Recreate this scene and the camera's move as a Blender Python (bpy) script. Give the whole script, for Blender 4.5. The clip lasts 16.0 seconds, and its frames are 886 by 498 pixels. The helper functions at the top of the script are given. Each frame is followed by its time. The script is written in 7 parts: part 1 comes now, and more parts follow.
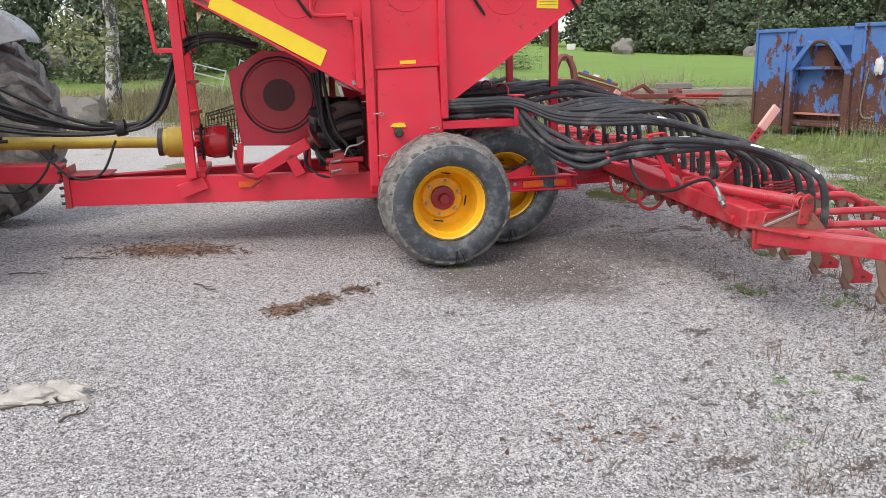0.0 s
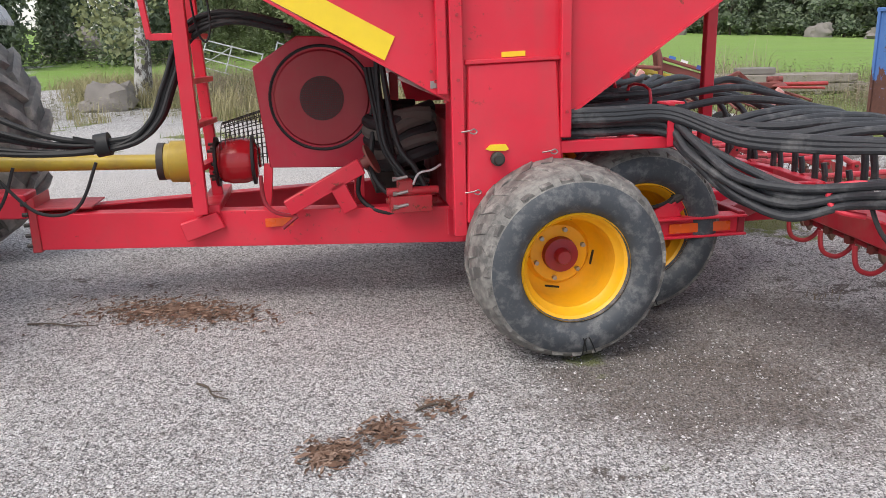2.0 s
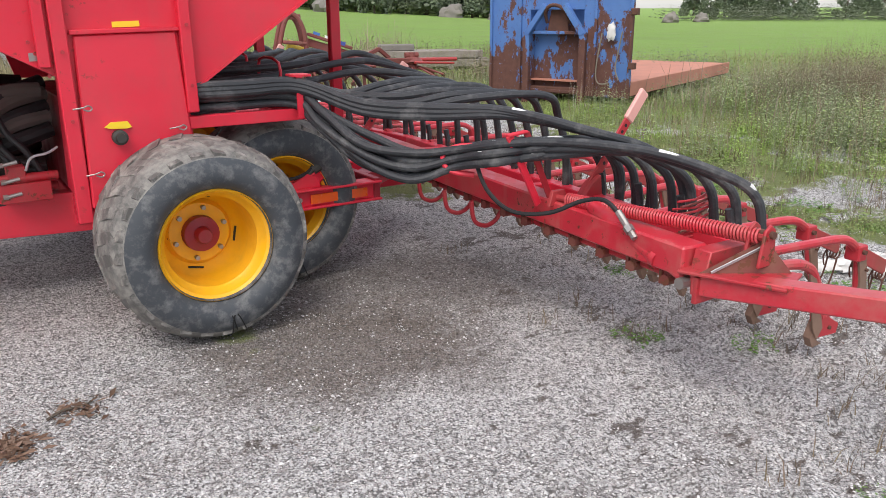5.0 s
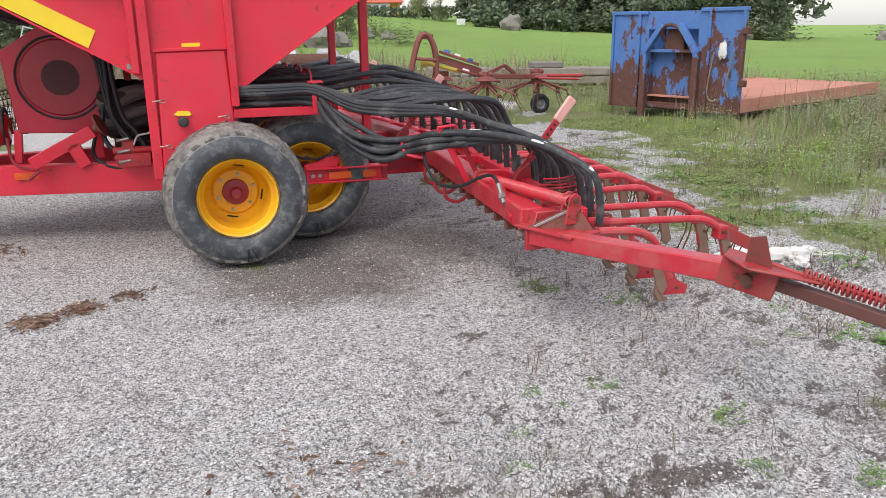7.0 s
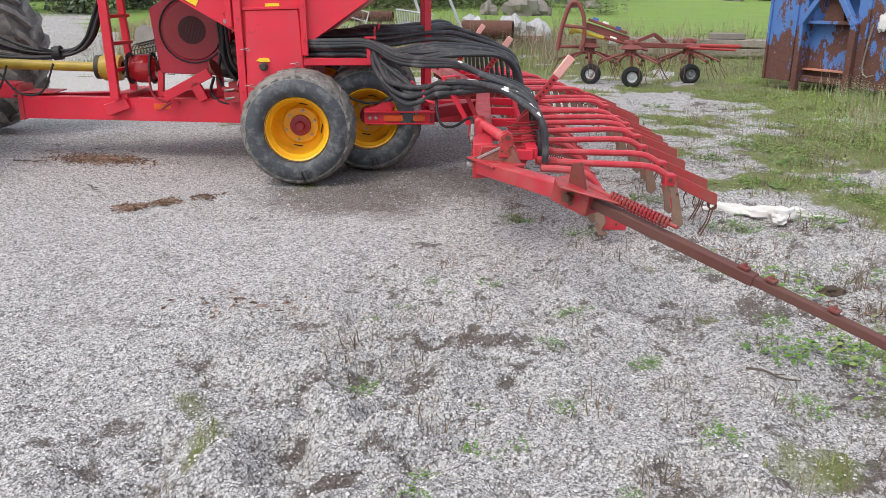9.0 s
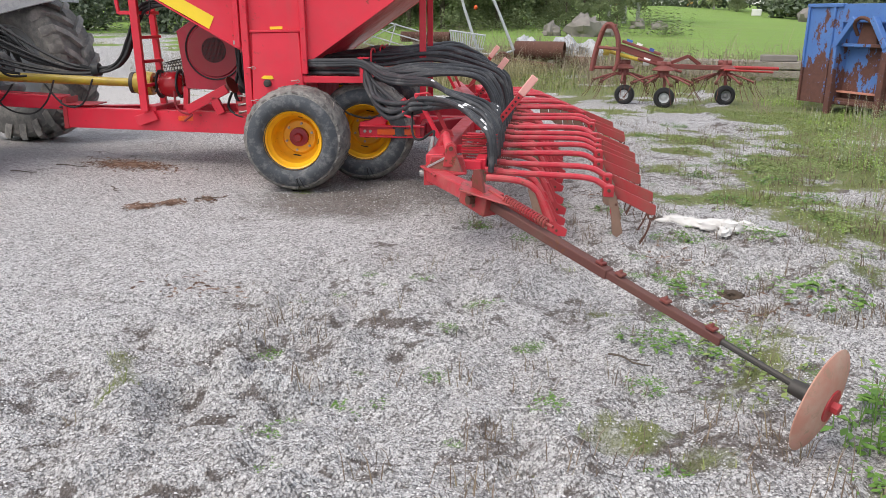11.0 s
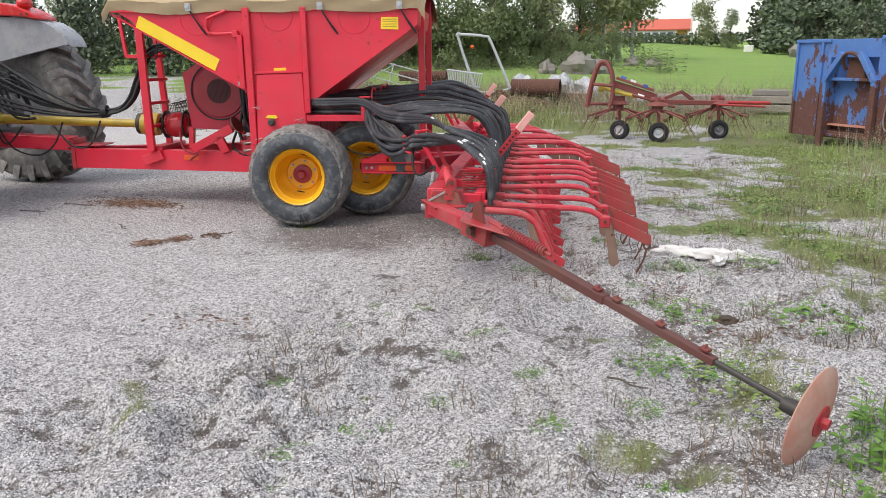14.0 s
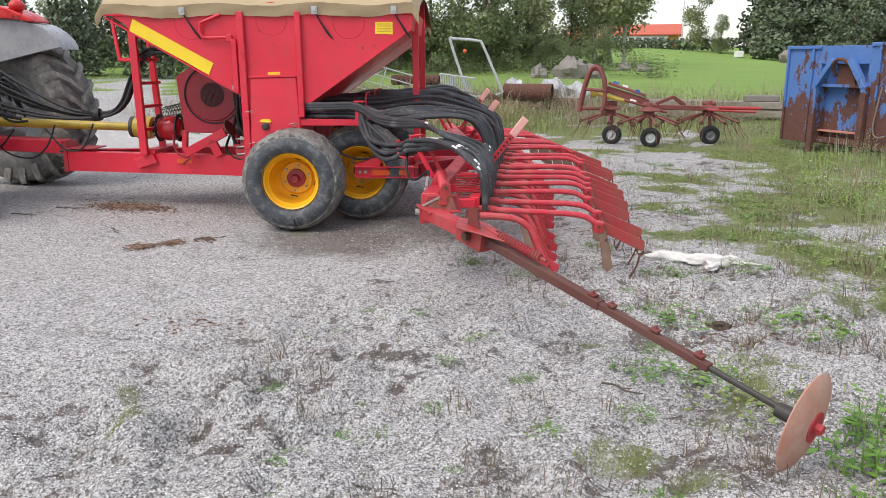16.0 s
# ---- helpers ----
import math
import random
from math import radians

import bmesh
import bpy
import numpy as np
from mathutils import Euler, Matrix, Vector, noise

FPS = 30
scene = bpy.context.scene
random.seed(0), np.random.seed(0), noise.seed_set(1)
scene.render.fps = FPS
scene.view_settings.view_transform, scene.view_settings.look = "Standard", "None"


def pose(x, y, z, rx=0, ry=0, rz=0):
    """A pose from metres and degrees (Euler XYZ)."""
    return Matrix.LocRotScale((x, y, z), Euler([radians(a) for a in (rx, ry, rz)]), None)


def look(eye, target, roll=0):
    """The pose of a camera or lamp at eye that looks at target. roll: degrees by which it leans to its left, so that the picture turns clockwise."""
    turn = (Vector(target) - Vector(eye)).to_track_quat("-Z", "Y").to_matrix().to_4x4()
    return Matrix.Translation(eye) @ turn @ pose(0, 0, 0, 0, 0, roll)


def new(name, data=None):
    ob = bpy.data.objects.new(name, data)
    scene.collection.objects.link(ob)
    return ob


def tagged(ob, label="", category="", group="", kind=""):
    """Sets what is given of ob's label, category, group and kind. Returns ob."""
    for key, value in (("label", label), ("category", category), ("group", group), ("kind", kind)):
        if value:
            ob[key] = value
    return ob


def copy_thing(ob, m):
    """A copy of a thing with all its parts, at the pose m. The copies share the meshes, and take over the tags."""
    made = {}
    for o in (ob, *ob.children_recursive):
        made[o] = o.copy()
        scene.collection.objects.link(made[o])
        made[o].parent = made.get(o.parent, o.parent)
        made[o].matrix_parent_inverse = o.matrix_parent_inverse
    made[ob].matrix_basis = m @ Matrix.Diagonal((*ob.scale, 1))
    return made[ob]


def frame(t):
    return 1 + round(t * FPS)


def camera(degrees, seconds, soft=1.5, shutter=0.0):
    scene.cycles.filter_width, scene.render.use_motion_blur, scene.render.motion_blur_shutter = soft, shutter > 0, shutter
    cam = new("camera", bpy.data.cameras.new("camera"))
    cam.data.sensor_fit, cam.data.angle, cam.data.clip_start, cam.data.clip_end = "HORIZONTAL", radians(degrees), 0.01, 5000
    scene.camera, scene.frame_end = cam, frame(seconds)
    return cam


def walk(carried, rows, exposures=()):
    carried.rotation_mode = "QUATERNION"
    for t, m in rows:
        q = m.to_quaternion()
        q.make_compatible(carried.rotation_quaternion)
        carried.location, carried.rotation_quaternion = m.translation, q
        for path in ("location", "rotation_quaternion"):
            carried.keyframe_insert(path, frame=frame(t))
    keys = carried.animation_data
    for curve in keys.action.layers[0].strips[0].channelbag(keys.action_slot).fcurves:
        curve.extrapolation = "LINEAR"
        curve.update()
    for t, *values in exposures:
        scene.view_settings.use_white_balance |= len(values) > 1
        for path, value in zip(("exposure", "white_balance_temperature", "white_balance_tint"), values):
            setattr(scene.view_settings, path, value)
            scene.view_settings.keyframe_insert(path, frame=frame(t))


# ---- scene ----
cam = camera(59.9, 16.0, soft=0.5)
PATH = [
    (0, (0.787, 0.274, 1.393), (0.47, 2.189, 0.908), -1.6),
    (0.5, (0.701, 0.629, 1.396), (0.354, 2.537, 0.909), -1.5),
    (1, (0.482, 1.041, 1.414), (0.095, 2.939, 0.914), -1.6),
    (1.5, (0.317, 1.46, 1.424), (-0.098, 3.348, 0.908), -1.9),
    (2, (0.139, 1.933, 1.441), (-0.27, 3.819, 0.913), -1.7),
    (2.5, (-0.071, 2.383, 1.484), (-0.349, 4.28, 0.914), -1.1),
    (3, (-0.056, 2.659, 1.403), (-0.05, 4.584, 0.859), -0.4),
    (3.5, (-0.087, 2.58, 1.401), (0.338, 4.454, 0.846), -0.1),
    (4, (-0.057, 2.386, 1.384), (0.573, 4.196, 0.811), -0.6),
    (4.5, (0.135, 2.176, 1.381), (0.707, 4.0, 0.793), -0.8),
    (4.7, (0.188, 2.079, 1.396), (0.699, 3.918, 0.799), -0.5),
    (6.8, (1.287, 0.739, 1.465), (1.263, 2.659, 0.904), -0.7),
    (7, (1.422, 0.617, 1.454), (1.363, 2.538, 0.901), -0.5),
    (7.5, (1.801, 0.389, 1.439), (1.628, 2.299, 0.873), -0.4),
    (8, (2.134, 0.16, 1.411), (1.821, 2.045, 0.822), -0.2),
    (8.5, (2.519, 0.061, 1.407), (2.062, 1.91, 0.793), 0.0),
    (9, (2.9, -0.059, 1.422), (2.32, 1.751, 0.8), 0.1),
    (9.5, (3.244, -0.202, 1.437), (2.568, 1.575, 0.818), 0.2),
    (10, (3.587, -0.205, 1.416), (2.846, 1.552, 0.811), 0.1),
    (10.2, (3.686, -0.19, 1.434), (2.937, 1.563, 0.827), 0.3),
    (12.5, (3.813, -0.374, 1.462), (3.033, 1.403, 0.975), -0.2),
    (13, (3.808, -0.366, 1.459), (3.035, 1.415, 0.977), -0.3),
    (13.5, (3.812, -0.366, 1.461), (3.041, 1.415, 0.978), -0.4),
    (14, (3.82, -0.373, 1.456), (3.051, 1.409, 0.972), -0.5),
    (14.5, (3.818, -0.372, 1.458), (3.053, 1.411, 0.973), -0.6),
    (15, (3.813, -0.373, 1.46), (3.053, 1.412, 0.976), -0.5),
    (15.5, (3.804, -0.381, 1.464), (3.05, 1.408, 0.984), -0.3),
    (16, (3.804, -0.385, 1.467), (3.055, 1.407, 0.992), -0.2),
]
exp_rows = [(0.0, 1.0), (16.0, 1.0)]
walk(cam, [(t, look(eye, target, roll)) for t, eye, target, roll in PATH], exp_rows)

# ---- world and sun ----
SUN_EL, SUN_AZ = 54.0, 208.0          # elevation, and compass bearing clockwise from +y
world = bpy.data.worlds.new("sky")
scene.world = world
world.use_nodes = True
wn = world.node_tree.nodes
sky = wn.new("ShaderNodeTexSky")
sky.sky_type, sky.sun_disc = "NISHITA", False
sky.sun_elevation, sky.sun_rotation = radians(SUN_EL), radians(SUN_AZ)
sky.dust_density, sky.ozone_density, sky.air_density = 2.0, 1.0, 1.0
veil = wn.new("ShaderNodeMix")                 # thin even cloud over the blue
veil.data_type = "RGBA"
veil.inputs[0].default_value = 0.62
veil.inputs[7].default_value = (3.02, 2.92, 2.86, 1)
world.node_tree.links.new(sky.outputs[0], veil.inputs[6])
world.node_tree.links.new(veil.outputs[2], wn["Background"].inputs[0])
wn["Background"].inputs[1].default_value = 0.165
sun = new("sun", bpy.data.lights.new("sun", "SUN"))
sun.data.energy, sun.data.angle, sun.data.color = 1.0, radians(38), (1.0, 0.95, 0.88)
sd = Vector((math.sin(radians(SUN_AZ)) * math.cos(radians(SUN_EL)), math.cos(radians(SUN_AZ)) * math.cos(radians(SUN_EL)), math.sin(radians(SUN_EL))))
sun.matrix_world = look(sd * 50, (0, 0, 0))


# ---- materials ----
class Mat:
    """A small node builder for a Principled material."""

    def __init__(self, name, rough=0.6, metal=0.0, space="Object"):
        self.m = bpy.data.materials.new(name)
        self.m.use_nodes = True
        self.t = self.m.node_tree
        self.b = self.t.nodes["Principled BSDF"]
        self.b.inputs["Roughness"].default_value = rough
        self.b.inputs["Metallic"].default_value = metal
        self.co = self.t.nodes.new("ShaderNodeTexCoord").outputs[space]

    def link(self, a, b):
        self.t.links.new(a, b)

    def noise(self, scale, detail=4.0, rough=0.55, stretch=None, offset=None):
        n = self.t.nodes.new("ShaderNodeTexNoise")
        n.inputs["Scale"].default_value, n.inputs["Detail"].default_value = scale, detail
        n.inputs["Roughness"].default_value = rough
        co = self.co
        if stretch or offset:
            mp = self.t.nodes.new("ShaderNodeMapping")
            mp.inputs["Scale"].default_value = stretch or (1, 1, 1)
            mp.inputs["Location"].default_value = offset or (0, 0, 0)
            self.link(self.co, mp.inputs[0])
            co = mp.outputs[0]
        self.link(co, n.inputs["Vector"])
        return n.outputs["Fac"]

    def voronoi(self, scale, out="Distance", feature="F1"):
        n = self.t.nodes.new("ShaderNodeTexVoronoi")
        n.feature = feature
        n.inputs["Scale"].default_value = scale
        self.link(self.co, n.inputs["Vector"])
        return n.outputs[out]

    def ramp(self, fac, stops, interp="LINEAR"):
        n = self.t.nodes.new("ShaderNodeValToRGB")
        n.color_ramp.interpolation = interp
        e = n.color_ramp.elements
        while len(e) < len(stops):
            e.new(0.5)
        for el, (p, c) in zip(e, stops):
            el.position = p
            el.color = (*c, 1) if len(c) == 3 else c
        self.link(fac, n.inputs[0])
        return n.outputs[0]

    def mix(self, fac, a, b, mode="MIX"):
        n = self.t.nodes.new("ShaderNodeMix")
        n.data_type, n.blend_type = "RGBA", mode
        for sock, v in ((n.inputs[0], fac), (n.inputs[6], a), (n.inputs[7], b)):
            if isinstance(v, (int, float)):
                sock.default_value = v
            elif isinstance(v, tuple):
                sock.default_value = (*v, 1)
            else:
                self.link(v, sock)
        return n.outputs[2]

    def math(self, op, a, b=0.0, clamp=False):
        n = self.t.nodes.new("ShaderNodeMath")
        n.operation, n.use_clamp = op, clamp
        for sock, v in ((n.inputs[0], a), (n.inputs[1], b)):
            if isinstance(v, (int, float)):
                sock.default_value = v
            else:
                self.link(v, sock)
        return n.outputs[0]

    def random(self):
        return self.t.nodes.new("ShaderNodeObjectInfo").outputs["Random"]

    def island(self):
        return self.t.nodes.new("ShaderNodeNewGeometry").outputs["Random Per Island"]

    def bump(self, height, strength=0.3, dist=0.01):
        n = self.t.nodes.new("ShaderNodeBump")
        n.inputs["Strength"].default_value, n.inputs["Distance"].default_value = strength, dist
        self.link(height, n.inputs["Height"])
        self.link(n.outputs[0], self.b.inputs["Normal"])

    def color(self, c):
        if isinstance(c, tuple):
            self.b.inputs["Base Color"].default_value = (*c, 1)
        else:
            self.link(c, self.b.inputs["Base Color"])
        return self

    def rough(self, fac, lo, hi):
        n = self.t.nodes.new("ShaderNodeMapRange")
        n.inputs["To Min"].default_value, n.inputs["To Max"].default_value = lo, hi
        self.link(fac, n.inputs[0])
        self.link(n.outputs[0], self.b.inputs["Roughness"])


def painted(name, base, dirt=(0.16, 0.12, 0.09), rust=(0.13, 0.045, 0.02), wear=0.3, rough=0.42, dust=0.35):
    """Weathered machine paint: faded blotches, dust film, chips down to rust, vertical streaks."""
    k = Mat(name, rough)
    fade = k.noise(1.7, 5)
    c = k.mix(k.ramp(fade, [(0.35, (0, 0, 0)), (0.7, (1, 1, 1))]), base, tuple(min(1, v * 1.12 + 0.012) for v in base))
    streak = k.ramp(k.noise(1.0, 5, 0.6, (9, 9, 0.7)), [(0.56, (0, 0, 0)), (0.74, (1, 1, 1))])
    c = k.mix(k.math("MULTIPLY", streak, dust * 0.55), c, dirt)
    film = k.ramp(k.noise(6, 8, 0.7), [(0.45, (0, 0, 0)), (0.8, (1, 1, 1))])
    c = k.mix(k.math("MULTIPLY", film, dust), c, dirt)
    chip = k.ramp(k.noise(22, 6, 0.7), [(0.66 - wear * 0.1, (0, 0, 0)), (0.685 - wear * 0.1, (1, 1, 1))])
    big = k.ramp(k.noise(2.3, 3, 0.5, None, (7, 3, 1)), [(0.5, (0, 0, 0)), (0.62, (1, 1, 1))])
    c = k.mix(k.math("MULTIPLY", k.math("MULTIPLY", chip, big), min(1, wear * 2)), c, rust)
    k.color(c)
    k.rough(film, rough - 0.08, rough + 0.3)
    k.bump(k.noise(60, 4), 0.08, 0.004)
    return k.m


RED = painted("red_paint", (0.64, 0.016, 0.042), wear=0.38, dust=0.20, dirt=(0.28, 0.12, 0.10))
TUBE_RED = painted("dusty_red_tube", (0.50, 0.022, 0.040), dirt=(0.40, 0.24, 0.19), wear=0.6, rough=0.4, dust=0.5)
BAR_RED = painted("soiled_red_bar", (0.34, 0.020, 0.026), dirt=(0.22, 0.125, 0.085), wear=1.0, rough=0.55, dust=0.85)
# the machine red again, darkened for the fan's shaded place below the hopper
SHADED_RED = painted("shaded_red_paint", (0.40, 0.010, 0.034), wear=0.4, dust=0.3, dirt=(0.22, 0.13, 0.11))
RED_WORN = painted("worn_red_paint", (0.42, 0.018, 0.030), dirt=(0.2, 0.13, 0.1), wear=0.95, rough=0.5, dust=0.42)
RED_RUST = painted("rusted_red_paint", (0.16, 0.028, 0.022), dirt=(0.2, 0.12, 0.08), wear=1.0, rough=0.65, dust=0.75)
YELLOW = painted("yellow_paint", (0.86, 0.44, 0.008), wear=0.4, dust=0.22)
YELLOW_PTO = painted("dull_yellow_plastic", (0.46, 0.33, 0.03), wear=0.3, dust=0.5)
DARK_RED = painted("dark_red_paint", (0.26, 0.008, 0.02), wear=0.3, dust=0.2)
ORANGE = painted("orange_reflector", (0.75, 0.10, 0.01), wear=0.3, dust=0.3, rough=0.3)
PINK = painted("faded_pink_plastic", (0.72, 0.36, 0.32), wear=0.2, dust=0.2)
PRINT = painted("faded_print", (0.42, 0.28, 0.03), wear=0.1, dust=0.2)
STICKER = painted("yellow_sticker", (0.85, 0.60, 0.02), wear=0.1, dust=0.1)
GREY_PAINT = painted("grey_paint", (0.17, 0.18, 0.19), wear=0.2, dust=0.5)
TRACTOR_RED = painted("tractor_red", (0.55, 0.02, 0.02), wear=0.1, dust=0.15, rough=0.3)
GALV = painted("galvanised_steel", (0.45, 0.47, 0.48), wear=0.1, dust=0.3, rough=0.45)
WOOD = painted("weathered_wood", (0.26, 0.23, 0.2), wear=0.2, dust=0.6, rough=0.85)


def rubber(name, base, mud, amount, scale=9.0):
    k = Mat(name, 0.75)
    n = k.ramp(k.noise(scale, 8, 0.68), [(0.62 - amount * 0.3, (0, 0, 0)), (0.78 - amount * 0.25, (1, 1, 1))])
    sc = k.ramp(k.noise(40, 6, 0.7), [(0.55, (0, 0, 0)), (0.75, (1, 1, 1))])
    c = k.mix(k.math("MULTIPLY", n, 0.85), base, mud)
    c = k.mix(k.math("MULTIPLY", sc, 0.25), c, mud)
    k.color(c)
    k.rough(n, 0.55, 0.92)
    k.bump(k.noise(70, 6), 0.3, 0.004)
    return k.m


TYRE_SIDE = rubber("tyre_sidewall", (0.055, 0.062, 0.071), (0.20, 0.20, 0.20), 0.42, 15)
TYRE_TREAD = rubber("dusty_tread", (0.10, 0.096, 0.09), (0.36, 0.34, 0.31), 0.55, 13)
TYRE_GAP = rubber("tread_gap", (0.11, 0.106, 0.10), (0.29, 0.275, 0.25), 0.75, 14)
TRACTOR_TYRE = rubber("tractor_rubber", (0.085, 0.082, 0.078), (0.25, 0.235, 0.21), 0.6, 6)
TRACTOR_LUG = rubber("lug_rubber", (0.15, 0.144, 0.136), (0.36, 0.335, 0.30), 0.65, 7)
HOSE = rubber("black_hose", (0.030, 0.032, 0.037), (0.15, 0.15, 0.15), 0.3, 7)
HOSE_TIE = painted("white_tape", (0.75, 0.75, 0.75), wear=0.1, dust=0.2)


def plain(name, c, rough=0.6, metal=0.0, var=0.25, scale=12, bump=0.15):
    k = Mat(name, rough, metal)
    n = k.noise(scale, 6, 0.65)
    k.color(k.mix(n, tuple(v * (1 - var) for v in c), tuple(min(1, v * (1 + var)) for v in c)))
    k.rough(n, max(0.05, rough - 0.12), min(1, rough + 0.15))
    k.bump(k.noise(scale * 6, 4), bump, 0.005)
    return k.m


STEEL = plain("bare_steel", (0.38, 0.36, 0.34), 0.4, 0.8)
DARK_STEEL = plain("dark_steel", (0.06, 0.055, 0.05), 0.55, 0.4)
RUST = plain("rust", (0.115, 0.052, 0.036), 0.9, 0.0, 0.5)
SOIL_STEEL = plain("soil_worn_steel", (0.24, 0.15, 0.11), 0.7, 0.2, 0.4)
BLACK = plain("black_rubber", (0.012, 0.012, 0.013), 0.6)
MESH_DARK = plain("fan_grille", (0.10, 0.018, 0.022), 0.6)
CANVAS = plain("tan_canvas", (0.42, 0.32, 0.19), 0.85, 0, 0.18, 5, 0.3)
RAG = plain("white_cloth", (0.66, 0.645, 0.62), 0.9, 0, 0.15, 8, 0.3)
RAG_GREY = plain("dirty_cloth", (0.45, 0.42, 0.38), 0.95, 0, 0.4, 10, 0.4)
STONE = plain("granite", (0.22, 0.20, 0.18), 0.9, 0, 0.35, 2.5, 0.6)
SAND = plain("red_sheet", (0.50, 0.215, 0.15), 0.8, 0, 0.3, 2.0, 0.3)
PLASTER = plain("orange_plaster", (0.72, 0.42, 0.12), 0.9, 0, 0.06, 1, 0.1)
ROOF = plain("red_roof_tiles", (0.55, 0.13, 0.085), 0.85, 0, 0.15, 3, 0.2)
GLASS_FAR = plain("far_window", (0.10, 0.12, 0.14), 0.1, 0, 0.1)
WHITE = plain("white_paint", (0.75, 0.74, 0.72), 0.6, 0, 0.08)


def container_paint():
    k = Mat("rusty_blue_paint", 0.6)
    n1 = k.noise(2.7, 10, 0.72, (1.0, 1.0, 0.55), (3.1, 0.4, 1.7))
    sep = k.t.nodes.new("ShaderNodeSeparateXYZ")
    k.link(k.co, sep.inputs[0])
    # the paint has let go more near the damp lower half
    low = k.math("MULTIPLY", k.math("SUBTRACT", 1.12, sep.outputs[2]), 0.125)
    f = k.math("ADD", n1, low)
    mask = k.ramp(f, [(0.502, (0, 0, 0)), (0.515, (1, 1, 1))])
    rustc = k.mix(k.noise(9, 8, 0.7), (0.055, 0.024, 0.022), (0.19, 0.085, 0.062))
    bluec = k.mix(k.noise(4, 5), (0.06, 0.145, 0.40), (0.11, 0.23, 0.50))
    scratch = k.ramp(k.noise(14, 8, 0.75), [(0.62, (0, 0, 0)), (0.66, (1, 1, 1))])
    c = k.mix(mask, bluec, rustc)
    c = k.mix(k.math("MULTIPLY", scratch, 0.65), c, k.mix(mask, (0.12, 0.05, 0.035), (0.2, 0.3, 0.5)))
    k.color(c)
    k.rough(mask, 0.45, 0.9)
    k.bump(k.math("ADD", k.math("MULTIPLY", mask, -0.5), k.noise(30, 6)), 0.3, 0.008)
    return k.m


CONTAINER = container_paint()


def ground_material():
    """Pale crushed gravel with brown earth, worn ruts, and grass-grown soil taking over away from the yard."""
    k = Mat("gravel_ground", 0.95)
    sep = k.t.nodes.new("ShaderNodeSeparateXYZ")
    k.link(k.co, sep.inputs[0])
    x, y = sep.outputs[0], sep.outputs[1]
    cell = k.voronoi(98, "Color")
    cellv = k.ramp(cell, [(0.0, (0.15, 0.142, 0.14)), (0.18, (0.50, 0.485, 0.48)), (0.5, (0.69, 0.67, 0.66)), (1.0, (0.93, 0.91, 0.90))])
    fine = k.noise(240, 4, 0.7)
    # dark fines and the shade between stones, both put into the colour
    gap_shade = k.ramp(k.voronoi(98), [(0.52, (0, 0, 0)), (0.74, (0.85, 0.85, 0.85))])
    grav = k.mix(gap_shade, cellv, (0.075, 0.07, 0.066))
    grav = k.mix(k.ramp(k.noise(60, 6, 0.8), [(0.50, (0, 0, 0)), (0.66, (0.5, 0.5, 0.5))]), grav, (0.17, 0.16, 0.15))
    grav = k.mix(k.ramp(k.noise(1.1, 6, 0.65), [(0.44, (0, 0, 0)), (0.70, (0.28, 0.28, 0.28))]), grav, (0.29, 0.25, 0.22))
    grav = k.mix(k.ramp(k.noise(5.5, 6, 0.7, None, (4, 9, 0)), [(0.55, (0, 0, 0)), (0.66, (0.55, 0.55, 0.55))]), grav, (0.19, 0.165, 0.15))
    speck = k.ramp(k.noise(34, 5, 0.75, None, (1, 5, 2)), [(0.50, (0, 0, 0)), (0.57, (0.62, 0.62, 0.62))])
    grav = k.mix(speck, grav, (0.13, 0.12, 0.114))
    pale = k.ramp(k.noise(41, 4, 0.75, None, (8, 2, 6)), [(0.53, (0, 0, 0)), (0.60, (0.6, 0.6, 0.6))])
    grav = k.mix(pale, grav, (0.84, 0.82, 0.81))
    # brown earth, together with the painted darkening of the hollows
    da = k.t.nodes.new("ShaderNodeAttribute")
    da.attribute_name = "dirt"
    df = k.math("ADD", da.outputs["Fac"], k.math("MULTIPLY", k.math("SUBTRACT", k.noise(26, 6, 0.8), 0.5), 2.4))
    dm = k.ramp(df, [(0.50, (0, 0, 0)), (0.78, (1, 1, 1))])
    grav = k.mix(k.math("MULTIPLY", dm, 0.85), grav, k.mix(k.noise(70, 5, 0.7), (0.055, 0.042, 0.036), (0.17, 0.135, 0.115)))

    # trickled-out grain and damp under the axle, and shade under the drill
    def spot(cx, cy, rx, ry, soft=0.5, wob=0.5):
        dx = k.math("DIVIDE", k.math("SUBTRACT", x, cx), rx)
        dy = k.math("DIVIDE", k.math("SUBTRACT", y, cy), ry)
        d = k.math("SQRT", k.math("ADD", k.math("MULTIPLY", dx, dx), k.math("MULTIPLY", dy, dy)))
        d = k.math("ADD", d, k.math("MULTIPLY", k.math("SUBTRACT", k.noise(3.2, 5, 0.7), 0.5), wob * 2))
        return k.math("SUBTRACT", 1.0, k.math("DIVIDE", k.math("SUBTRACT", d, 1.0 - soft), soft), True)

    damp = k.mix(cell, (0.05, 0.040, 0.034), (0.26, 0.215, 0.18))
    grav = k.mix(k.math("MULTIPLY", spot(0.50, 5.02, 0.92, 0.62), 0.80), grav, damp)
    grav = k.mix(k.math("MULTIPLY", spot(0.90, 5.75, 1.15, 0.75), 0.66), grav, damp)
    # shade below the drill painted faintly into the gravel
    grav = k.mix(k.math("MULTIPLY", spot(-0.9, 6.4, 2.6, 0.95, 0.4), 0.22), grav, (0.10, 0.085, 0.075))
